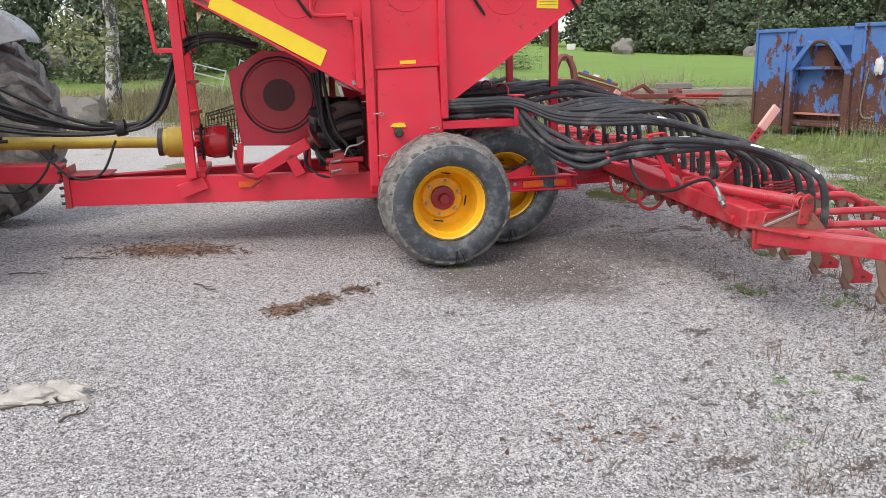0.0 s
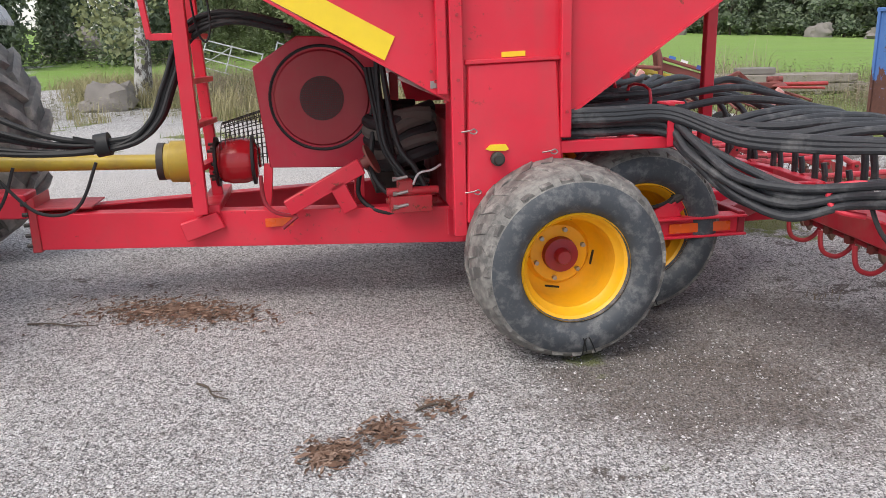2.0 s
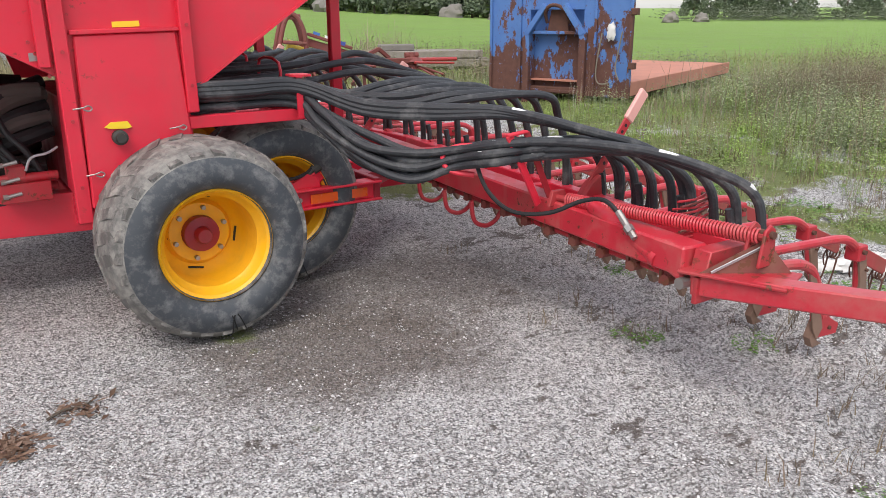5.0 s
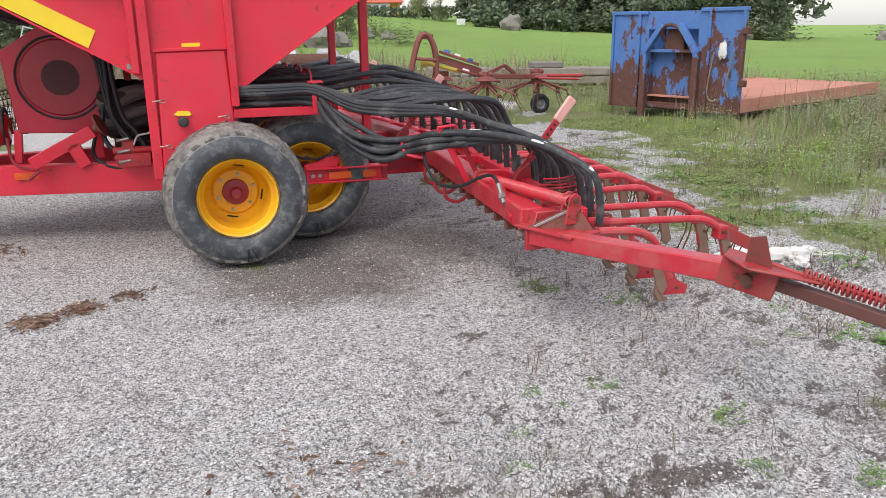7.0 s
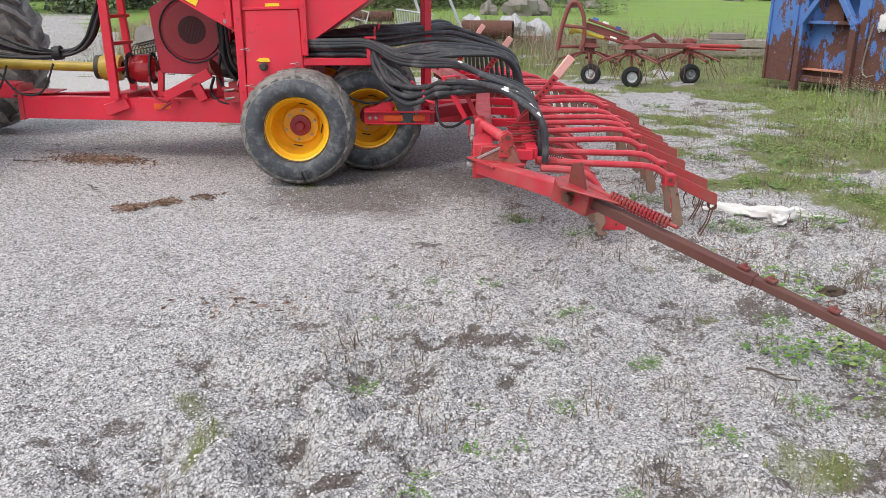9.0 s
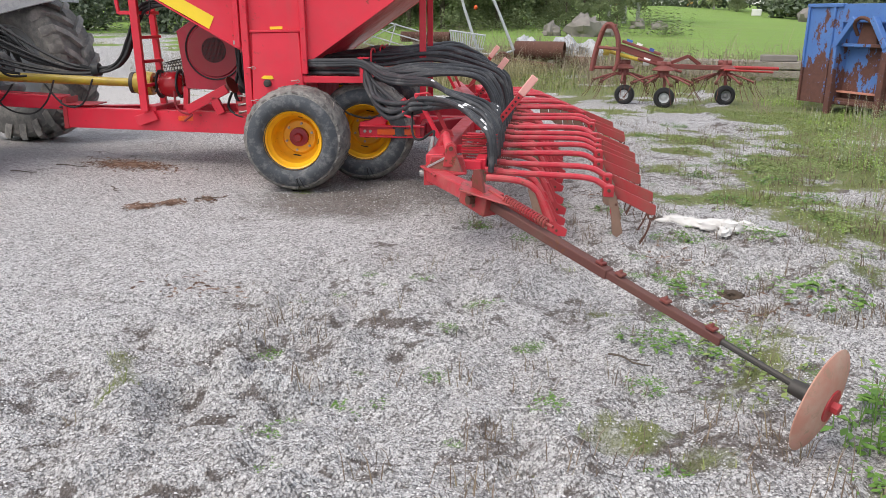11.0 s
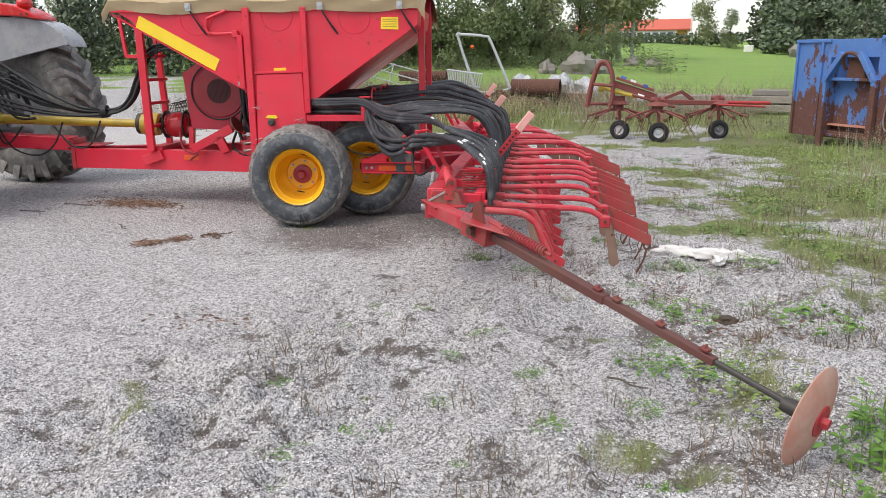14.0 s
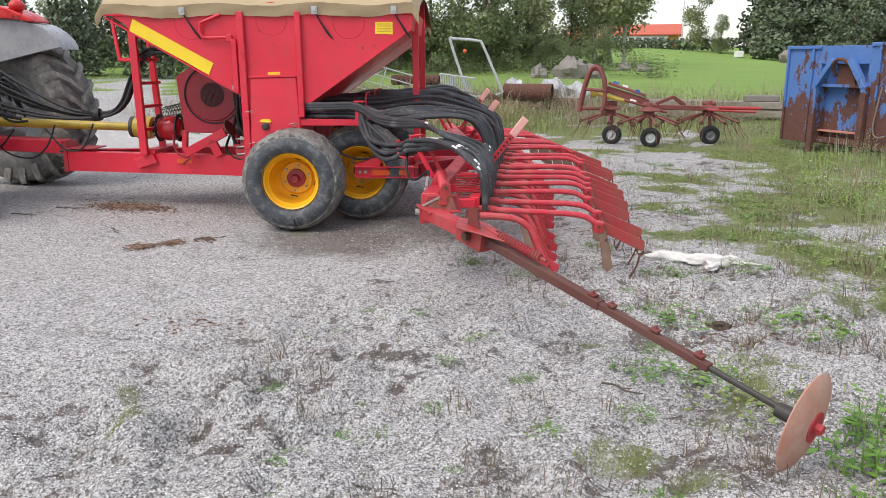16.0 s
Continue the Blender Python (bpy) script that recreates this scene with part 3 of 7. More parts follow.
def hopper():
    side = [(-1.66, TOP), (1.07, TOP), (1.05, 1.73), (0.10, 1.08), (0.05, 1.0), (-0.42, 1.0), (-0.46, 1.15)]
    for v in (TS, TF):
        part("hopper_side", G().prism(side, v, v + 0.012 * (1 if v == TS else -1)), RED, drill, bevel=0.002)
    part("hopper_front", G().prism([(-1.655, TOP), (-0.455, 1.15), (-0.445, 1.16), (-1.645, TOP)], TS + 0.012, TF - 0.012), RED, drill)
    part("hopper_rear", G().prism([(1.065, TOP), (1.045, 1.73), (0.10, 1.085), (0.09, 1.095), (1.03, 1.74), (1.05, TOP)], TS + 0.012, TF - 0.012), RED, drill)
    # folded rim round the top and along the sloping edges
    g = G()
    for v in (TS - 0.008, TF + 0.008):
        g.beam((-1.66, v, TOP - 0.02), (1.07, v, TOP - 0.02), 0.03, 0.04)
    part("hopper_rim", g, RED, drill, bevel=0.004)
    for p, q in (((-1.655, TOP - 0.05), (-0.46, 1.158)), ((1.05, 1.74), (0.11, 1.096))):
        part("edge_flange", G().beam((p[0], TS + 0.028, p[1]), (q[0], TS + 0.028, q[1]), 0.07, 0.012), RED, drill)
    # upright ribs
    for u0, u1, z0 in ((-0.475, -0.415, 0.54), (0.035, 0.085, 0.98)):
        part("upright_rib", G().prism([(u0, z0), (u1, z0), (u1 - 0.005, TOP - 0.01), (u0 - 0.005, TOP - 0.01)], TS - 0.045, TS - 0.001), RED, drill, bevel=0.005)
    # lower box with its door, leaning out at the foot
    part("metering_box", G().add([(-0.415, TS - 0.001, 1.33), (0.035, TS - 0.001, 1.33), (0.075, TS - 0.0, 0.60), (-0.44, TS - 0.0, 0.60), (-0.41, TS + 0.5, 1.33), (0.03, TS + 0.5, 1.33), (0.07, TS + 0.5, 0.60), (-0.43, TS + 0.5, 0.60)], [(0, 1, 2, 3), (4, 7, 6, 5), (0, 4, 5, 1), (1, 5, 6, 2), (2, 6, 7, 3), (3, 7, 4, 0)]), RED, drill, bevel=0.004)
    door = part("access_door", G().add([(-0.395, TS - 0.02, 1.325), (0.02, TS - 0.02, 1.335), (0.055, TS - 0.052, 0.62), (-0.415, TS - 0.052, 0.60), (-0.395, TS - 0.002, 1.325), (0.02, TS - 0.002, 1.335), (0.055, TS - 0.002, 0.62), (-0.415, TS - 0.002, 0.60)], [(0, 1, 2, 3), (4, 7, 6, 5), (0, 4, 5, 1), (1, 5, 6, 2), (2, 6, 7, 3), (3, 7, 4, 0)]), RED, drill, bevel=0.008)
    part("door_cap", G().prism([(-0.41, 1.325), (0.035, 1.335), (0.03, 1.352), (-0.405, 1.345)], TS - 0.03, TS + 0.0), RED, drill, bevel=0.003)
    for u, z in ((-0.40, 1.03), (-0.385, 0.75), (-0.02, 0.92)):
        part("lynch_pin", G().tube([(u - 0.04, TS - 0.06, z), (u, TS - 0.066, z + 0.006), (u + 0.02, TS - 0.062, z + 0.012), (u + 0.034, TS - 0.06, z), (u + 0.02, TS - 0.062, z - 0.01), (u, TS - 0.062, z - 0.002)], 0.0035, 6, 4), STEEL, door)
    lock = part("door_knob", G().lathe([(0.001, 0), (0.032, 0), (0.032, 0.03), (0.022, 0.034), (0.02, 0.05), (0.001, 0.05)], (-0.27, TS - 0.04, 0.90), (0, -1, 0), 20), DARK_STEEL, door, "dark round turn knob")
    part("pointer", G().prism([(-0.325, 0.945), (-0.30, 0.965), (-0.23, 0.965), (-0.215, 0.94), (-0.235, 0.935), (-0.30, 0.938)], TS - 0.05, TS - 0.040), STICKER, door, "yellow pointer plate")
    # stickers and warning band
    part("yellow_band", G().prism([(-1.405, 1.835), (-1.445, 1.735), (-0.765, 1.355), (-0.715, 1.455)], TS - 0.005, TS + 0.001), STICKER, drill, "long bright yellow reflective band")
    part("yellow_label", G().prism([(0.73, 1.70), (0.885, 1.695), (0.885, 1.80), (0.735, 1.80)], TS - 0.004, TS + 0.001), STICKER, drill, "square yellow warning label")
    for z in (1.785, 1.768, 1.745, 1.725):
        part("print_bar", G().box((0.748, TS - 0.006, z), (0.872, TS - 0.004, z - 0.006)), PRINT, drill)
    part("small_label", G().prism([(-0.235, 1.352), (-0.125, 1.355), (-0.125, 1.378), (-0.235, 1.375)], TS - 0.004, TS + 0.001), STICKER, drill)
    part("name_plate", G().prism([(-0.565, 1.225), (-0.505, 1.228), (-0.505, 1.262), (-0.565, 1.258)], TS - 0.004, TS + 0.001), STEEL, drill)
    # drain handle rod
    part("crank_rod", G().tube([(-0.80, TS - 0.03, 1.80), (-0.79, TS - 0.03, 1.68), (-0.58, TS - 0.03, 1.675), (-0.535, TS - 0.03, 1.66), (-0.50, TS - 0.03, 1.20)], 0.013, 8, 3).tube([(-0.80, TS - 0.03, 1.80), (-0.62, TS - 0.03, 1.87)], 0.013, 8, 1), RED, drill)
    part("rod_guide", G().beam((-0.515, TS - 0.03, 1.20), (-0.515, TS - 0.03, 1.66), 0.045, 0.03, (0, 1, 0)).box((-0.58, TS - 0.045, 1.64), (-0.53, TS + 0.0, 1.70)), RED, drill, bevel=0.004)
    # rubber tarpaulin straps
    for u in (-0.95, 0.21, 0.9):
        part("strap", G().tube([(u, TS - 0.025, 1.905), (u + 0.03, TS - 0.03, 1.83), (u + 0.12, TS - 0.028, 1.70), (u + 0.145, TS - 0.022, 1.66)], 0.007, 6, 4).tube([(u + 0.145, TS - 0.022, 1.66), (u + 0.10, TS - 0.022, 1.71), (u + 0.02, TS - 0.02, 1.84)], 0.004, 6, 3), BLACK, drill, "black rubber strap hook")
    # round lids behind pressed circles
    for u, z in ((-0.9, 1.80), (-0.18, 1.83), (0.5, 1.80)):
        part("pressed_ring", G().lathe([(0.135, 0.0), (0.138, -0.003), (0.141, 0.0)], (u, TS - 0.0005, z), (0, 1, 0), 40), RED, drill)


def hopper_bolts():
    rows = [(-0.56 + 0.02 * k, TS - 0.004, 1.30 - 0.045 * k) for k in range(4)] + [(-0.445, TS - 0.047, 0.70 + 0.28 * k) for k in range(5)] + [(0.06, TS - 0.047, 1.1 + 0.26 * k) for k in range(4)] + [(0.25 + 0.22 * k, TS - 0.004, 1.86) for k in range(4)]
    for u, v, z in rows:
        part("bolt_head", G().cyl((u, v, z), (u, v - 0.007, z), 0.008, n=6), RED_WORN, drill)


hopper()
hopper_bolts()


def tarp():
    t = thing("hopper_tarpaulin", "tan canvas tarpaulin stretched over the hopper top", "tarpaulin", DRILL)
    rng = random.Random(3)
    nu, nv = 44, 22
    vs = []
    for j in range(nv + 1):
        for i in range(nu + 1):
            u = -1.72 + 2.84 * i / nu
            s = j / nv
            v = TS - 0.05 + (TF - TS + 0.1) * s
            z = TOP + 0.05 + 0.20 * math.sin(math.pi * s) ** 0.7 + 0.012 * math.sin(7 * u + 3 * s) + rng.uniform(-0.004, 0.004)
            if i in (0, nu):
                z -= 0.10
            vs.append((u, v, z))
    fs = [(j * (nu + 1) + i, j * (nu + 1) + i + 1, (j + 1) * (nu + 1) + i + 1, (j + 1) * (nu + 1) + i) for j in range(nv) for i in range(nu)]
    for side, j in ((-1, 0), (1, nv)):
        o = len(vs)
        for k in (1, 2, 3):
            for i in range(nu + 1):
                u, v, z = vs[j * (nu + 1) + i]
                vs.append((u, v + side * 0.006 * math.sin(11 * u + k) - side * 0.008 * k, z - 0.032 * k - 0.008 * math.sin(5 * u) * k / 3))
        for k in range(3):
            for i in range(nu):
                a = (j * (nu + 1) + i) if k == 0 else o + (k - 1) * (nu + 1) + i
                b = o + k * (nu + 1) + i
                fs.append((a, a + 1, b + 1, b))
    part("canvas", G().add(vs, fs), CANVAS, t)
    for u in (-0.95, 0.21, 0.9):
        part("eyelet_plate", G().beam((u, TS - 0.055, 1.93), (u, TS - 0.047, 1.865), 0.05, 0.006, (0, 1, 0)).cyl((u, TS - 0.06, 1.90), (u, TS - 0.045, 1.90), 0.014), GALV, t, bevel=0.002)


tarp()


def chassis():
    def rail(side):
        def vv(v):
            return v if side > 0 else 2 * VC - v
        p, q = (-2.66, vv(1.215), 0.455), (-0.30, vv(0.76), 0.455)
        part("drawbar_web", G().beam(p, q, 0.012, 0.19), RED, drill, bevel=0.003)
        part("drawbar_flange", G().beam((p[0], vv(1.215 + 0.045), 0.551), (q[0], vv(0.76 + 0.045), 0.551), 0.10, 0.012), RED, drill, bevel=0.003)
        part("drawbar_flange", G().beam((p[0], vv(1.215 + 0.045), 0.359), (q[0], vv(0.76 + 0.045), 0.359), 0.10, 0.012), RED, drill, bevel=0.003)
        part("side_rail", G().beam((-0.34, vv(0.80), 0.455), (1.55, vv(0.80), 0.455), 0.10, 0.19), RED, drill, bevel=0.006)
    rail(1)
    rail(-1)
    part("hitch_plate", G().prism([(-2.71, 0.34), (-2.66, 0.34), (-2.66, 0.66), (-2.70, 0.64)], VC - 0.13, VC + 0.13).beam((-2.68, VC, 0.59), (-2.36, VC, 0.585), 0.30, 0.012), RED_WORN, drill, bevel=0.004)
    part("tongue", G().beam((-2.72, VC, 0.60), (-3.55, VC, 0.64), 0.20, 0.14).beam((-3.5, VC, 0.64), (-3.95, VC, 0.62), 0.10, 0.06), RED, drill, bevel=0.008)
    for z in (0.38, 0.44, 0.50, 0.56, 0.62):
        part("flange_bolt", G().cyl((-2.735, VC - 0.12, z), (-2.705, VC - 0.12, z), 0.013, n=6), DARK_STEEL, drill)
    part("gusset", G().prism([(-1.86, 0.50), (-1.66, 0.56), (-1.62, 0.47), (-1.83, 0.40)], 0.975, 1.02), RED, drill, bevel=0.004)
    part("cross_member", G().beam((-0.35, 0.75, 0.47), (-0.35, 2 * VC - 0.75, 0.47), 0.12, 0.15), RED, drill, bevel=0.005)
    part("cross_member", G().beam((-1.7, 1.0, 0.57), (-1.7, 1.66, 0.57), 0.12, 0.05), RED, drill, bevel=0.005)
    part("reflector", G().box((-1.40, 0.937, 0.465), (-1.22, 0.95, 0.512)), ORANGE, drill, "orange side reflector strip", bevel=0.002)
    part("crank_handle", G().tube([(-1.40, 0.90, 0.76), (-1.39, 0.89, 0.62), (-1.33, 0.86, 0.56), (-1.22, 0.85, 0.535)], 0.011, 8, 4).tube([(-1.22, 0.85, 0.535), (-1.27, 0.84, 0.50), (-1.30, 0.84, 0.475)], 0.011, 8, 3), DARK_RED, drill)
    # walking-beam side arm that carries the rear wheel, with its reflector
    part("wheel_arm", G().beam((0.50, 0.335, 0.470), (1.07, 0.355, 0.462), 0.05, 0.085).beam((0.50, 0.335, 0.518), (1.09, 0.355, 0.510), 0.11, 0.012).beam((0.50, 0.335, 0.422), (1.09, 0.355, 0.414), 0.11, 0.012), RED, drill, bevel=0.003)
    part("side_reflector", G().beam((0.664, 0.306, 0.464), (1.006, 0.319, 0.461), 0.006, 0.050), ORANGE, drill, "long orange reflector strip", bevel=0.001)
    for u in (0.55, 0.60):
        part("arm_bolt", G().cyl((u, 0.312, 0.468), (u, 0.298, 0.468), 0.014, n=6), STEEL, drill)
    part("arm_bracket", G().prism([(0.50, 0.52), (0.74, 0.52), (0.72, 0.575), (0.66, 0.60), (0.58, 0.56), (0.50, 0.545)], 0.33, 0.37), RED, drill, bevel=0.004)
    part("arm_link", G().beam((0.70, 0.36, 0.56), (0.93, 0.40, 0.735), 0.06, 0.075), RED, drill, bevel=0.008)
    part("damper_rod", G().cyl((0.60, 0.35, 0.555), (0.86, 0.34, 0.70), 0.016, n=10).cyl((0.70, 0.345, 0.61), (0.74, 0.344, 0.632), 0.027, n=10).cyl((0.78, 0.343, 0.655), (0.81, 0.342, 0.672), 0.027, n=10), DARK_STEEL, drill, "oily dark steel damper rod")
    part("axle_hose", G().tube([(0.30, 0.33, 0.70), (0.42, 0.31, 0.62), (0.56, 0.32, 0.585), (0.66, 0.34, 0.60), (0.72, 0.35, 0.64)], 0.010, 8, 6), BLACK, drill)
    part("arm_end", G().box((1.05, 0.32, 0.41), (1.09, 0.8, 0.53)).beam((1.07, 0.5, 0.48), (1.5, 0.8, 0.50), 0.10, 0.10), DARK_RED, drill, bevel=0.004)


chassis()


def fan_and_drive():
    V = 1.12
    poly = [(-1.41, 1.32), (-1.16, 1.48), (-0.72, 1.45), (-0.71, 1.06), (-0.82, 0.74), (-1.36, 0.765)]
    part("fan_housing", G().prism(poly, V, V + 0.34), SHADED_RED, drill, bevel=0.006)
    # face in a still darker red, its shade put into the colour
    part("fan_face", G().lathe([(0.001, -0.012), (0.255, -0.012), (0.265, 0.0)], (-1.045, V - 0.001, 1.14), (0, 1, 0), 48), DARK_RED, drill)
    part("fan_seal", G().lathe([(0.276, -0.010), (0.286, -0.014), (0.292, -0.006), (0.286, 0.0), (0.276, 0.0)], (-1.045, V, 1.14), (0, 1, 0), 56, True), BLACK, drill, "black rubber ring round the fan inlet")
    g = G()
    for i in range(-9, 10):
        h = math.sqrt(max(0, 0.122 ** 2 - (i * 0.0125) ** 2))
        if h > 0.01:
            g.beam((-1.045 + i * 0.0125, V - 0.017, 1.14 - h), (-1.045 + i * 0.0125, V - 0.017, 1.14 + h), 0.004, 0.004)
            g.beam((-1.045 - h, V - 0.019, 1.14 + i * 0.0125), (-1.045 + h, V - 0.019, 1.14 + i * 0.0125), 0.004, 0.004)
    part("fan_grille", g, MESH_DARK, drill, "round wire grille")
    # flat dark disc painted in for the unlit inside of the inlet
    part("fan_hole_dark", G().lathe([(0.001, -0.0135), (0.122, -0.0135), (0.122, -0.012)], (-1.045, V, 1.14), (0, 1, 0), 32), DARK_STEEL, drill)
    part("fan_leg", G().beam((-1.37, V + 0.05, 0.78), (-1.395, V + 0.05, 0.55), 0.05, 0.06, (0, 1, 0)), RED, drill, bevel=0.003)
    part("fan_leg", G().beam((-0.86, V + 0.1, 0.78), (-0.86, V + 0.1, 0.55), 0.06, 0.06, (0, 1, 0)), RED, drill, bevel=0.003)
    part("stand_leg", G().beam((-1.27, 0.86, 0.58), (-0.86, 0.86, 0.79), 0.05, 0.085).beam((-1.00, 0.86, 0.70), (-0.93, 0.86, 0.55), 0.05, 0.085), RED, drill, "folded red jack stand", bevel=0.004)
    part("stand_foot", G().lathe([(0.001, 0), (0.085, 0), (0.085, 0.012), (0.03, 0.02), (0.03, 0.06), (0.001, 0.06)], (-0.80, 0.84, 0.83), (-0.9, 0.2, -0.5), 20), RED_RUST, drill)
    prof = [(0.001, 0.0), (0.085, 0.0), (0.118, 0.022), (0.132, 0.075), (0.132, 0.15), (0.118, 0.20), (0.085, 0.225), (0.001, 0.225)]
    part("gearbox", G().lathe(prof, (-1.655, VC - 0.10, 0.80), (1, 0.0, 0), 10).cyl((-1.72, VC, 0.80), (-1.42, VC, 0.80), 0.062), painted("glossy_red_casting", (0.42, 0.012, 0.02), wear=0.3, dust=0.15, rough=0.22), drill, "glossy red cast gearbox", bevel=0.006)
    part("gearbox_seal", G().lathe([(0.118, 0.0), (0.142, 0.004), (0.142, 0.018), (0.118, 0.022)], (-1.668, VC - 0.10, 0.80), (1, 0, 0), 24, True).lathe([(0.118, 0.0), (0.142, 0.004), (0.142, 0.018), (0.118, 0.022)], (-1.465, VC - 0.10, 0.80), (1, 0, 0), 24, True), BLACK, drill)
    for i in range(8):
        a = 2 * math.pi * i / 8
        part("casting_bolt", G().cyl((-1.70, VC - 0.10 + 0.10 * math.cos(a), 0.80 + 0.10 * math.sin(a)), (-1.655, VC - 0.10 + 0.10 * math.cos(a), 0.80 + 0.10 * math.sin(a)), 0.010, n=6), DARK_STEEL, drill)
    g = G()
    for k in range(16):
        a = math.pi * (-0.2 + 1.3 * k / 15)
        g.tube([(-1.62, VC - 0.02 + 0.17 * math.cos(a), 0.84 + 0.17 * math.sin(a)), (-1.38, VC + 0.12 + 0.21 * math.cos(a), 0.84 + 0.23 * math.sin(a))], 0.0035, 4, 1)
    for k in range(11):
        f = k / 10
        g.tube([(-1.62 + 0.24 * f, VC - 0.02 + 0.14 * f + (0.17 + 0.04 * f) * math.cos(a), 0.84 + (0.17 + 0.06 * f) * math.sin(a)) for a in [math.pi * (-0.2 + 1.3 * i / 14) for i in range(15)]], 0.0035, 4, 1)
    part("mesh_guard", g, DARK_STEEL, drill, "expanded metal guard")
    part("driveline", G().cyl((-1.95, VC, 0.80), (-3.6, VC + 0.0, 0.865), 0.042, 0.05, 20), YELLOW_PTO, drill, "dull yellow power take-off shaft guard")
    part("driveline_cone", G().lathe([(0.05, -0.02), (0.098, 0.0), (0.104, 0.03), (0.104, 0.05), (0.12, 0.055), (0.12, 0.16), (0.112, 0.21), (0.06, 0.215)], (-1.98, VC, 0.802), (1, 0, -0.04), 28), YELLOW_PTO, drill)
    part("driveline_collar", G().lathe([(0.09, 0), (0.108, 0.004), (0.108, 0.04), (0.09, 0.044)], (-2.0, VC, 0.803), (1, 0, -0.04), 28, True), DARK_STEEL, drill)
    part("driveline_yoke", G().cyl((-3.5, VC, 0.865), (-3.72, VC, 0.87), 0.07, 0.055, 16), YELLOW_PTO, drill, "", 0.0)
    # pump and pipes below the metering box
    part("pump_block", G().box((-0.72, 0.70, 0.55), (-0.50, 0.86, 0.64)).box((-0.68, 0.72, 0.64), (-0.60, 0.8, 0.72)).cyl((-0.74, 0.74, 0.66), (-0.46, 0.74, 0.66), 0.022).cyl((-0.74, 0.80, 0.60), (-0.46, 0.80, 0.60), 0.018), RED_WORN, drill, bevel=0.003)
    DUCT = plain("worn_grey_duct", (0.10, 0.085, 0.075), 0.8)
    for k in range(4):
        part("air_duct", G().tube([(-0.46, 0.98 + 0.08 * k, 1.04 - 0.05 * k), (-0.60, 0.97 + 0.08 * k, 1.04 - 0.06 * k), (-0.70, 1.04 + 0.07 * k, 0.98 - 0.05 * k), (-0.74, 1.20 + 0.05 * k, 0.84)], 0.042, 10, 6), DUCT, drill, "dusty grey rubber air duct")
    for pts in ([(-0.72, 1.0, 1.40), (-0.70, 0.90, 1.15), (-0.66, 0.82, 0.90), (-0.58, 0.78, 0.78), (-0.52, 0.76, 0.66)], [(-0.74, 1.02, 1.42), (-0.74, 0.94, 1.10), (-0.72, 0.86, 0.88), (-0.62, 0.80, 0.72)], [(-0.78, 1.0, 0.95), (-0.80, 0.9, 0.75), (-0.70, 0.84, 0.62), (-0.50, 0.80, 0.60)]):
        part("hydraulic_hose", G().tube(pts, 0.016, 8, 6), BLACK, drill)
    # added dark body that closes the see-through gap, for the darkness under the hopper
    part("dark_filler", G().lathe([(0.001, 0), (0.17, 0), (0.20, 0.03), (0.20, 0.30), (0.15, 0.36), (0.001, 0.36)], (-0.63, 1.50, 0.66), (0, 0, 1), 24).box((-0.76, 1.30, 0.55), (-0.44, 2.2, 0.68)), DARK_STEEL, drill, "dark drum and box added to fill the gap below the hopper", bevel=0.004)
    for k in range(5):
        z = 0.80 + 0.055 * k
        part("air_duct", G().tube([(-0.44, 0.92 + 0.03 * k, z + 0.06), (-0.58, 0.90 + 0.02 * k, z + 0.02 + 0.02 * (k % 2)), (-0.72, 0.98, z - 0.03), (-0.80, 1.14, z - 0.01), (-0.72, 1.32, z + 0.05), (-0.5, 1.36, z + 0.04)], 0.040 - 0.003 * (k % 3), 10, 6), DUCT if k % 2 else BLACK, drill, "dusty grey rubber air duct" if k % 2 else "black rubber air duct")
    for k in range(4):
        part("hydraulic_hose", G().tube([(-0.80 + 0.02 * k, 1.02, 1.30), (-0.77 + 0.015 * k, 0.95, 1.08), (-0.73 + 0.02 * k, 0.90, 0.86 - 0.02 * k), (-0.64, 0.84, 0.74 - 0.03 * k), (-0.50, 0.80, 0.70 - 0.03 * k)], 0.013, 8, 6), BLACK, drill)
    part("hydraulic_hose", G().tube([(-0.86, 1.0, 0.74), (-0.88, 0.92, 0.62), (-0.80, 0.86, 0.545), (-0.66, 0.84, 0.515), (-0.48, 0.83, 0.52)], 0.013, 8, 6), BLACK, drill)
    for z in (0.585, 0.655, 0.735):
        part("pipe_fitting", G().cyl((-0.69, 0.70, z), (-0.63, 0.70, z + 0.01), 0.009, n=8).cyl((-0.71, 0.70, z), (-0.69, 0.70, z), 0.013, n=6), STEEL, drill)
    part("valve_lever", G().tube([(-0.60, 0.70, 0.70), (-0.57, 0.69, 0.76), (-0.50, 0.69, 0.775), (-0.45, 0.70, 0.80)], 0.006, 6, 4), GALV, drill)
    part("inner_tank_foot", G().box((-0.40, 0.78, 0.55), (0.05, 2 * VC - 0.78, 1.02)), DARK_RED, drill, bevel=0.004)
    part("rear_leg", G().beam((-0.62, 1.35, 0.55), (-0.62, 1.35, 1.26), 0.05, 0.05), RED, drill, bevel=0.003)


fan_and_drive()


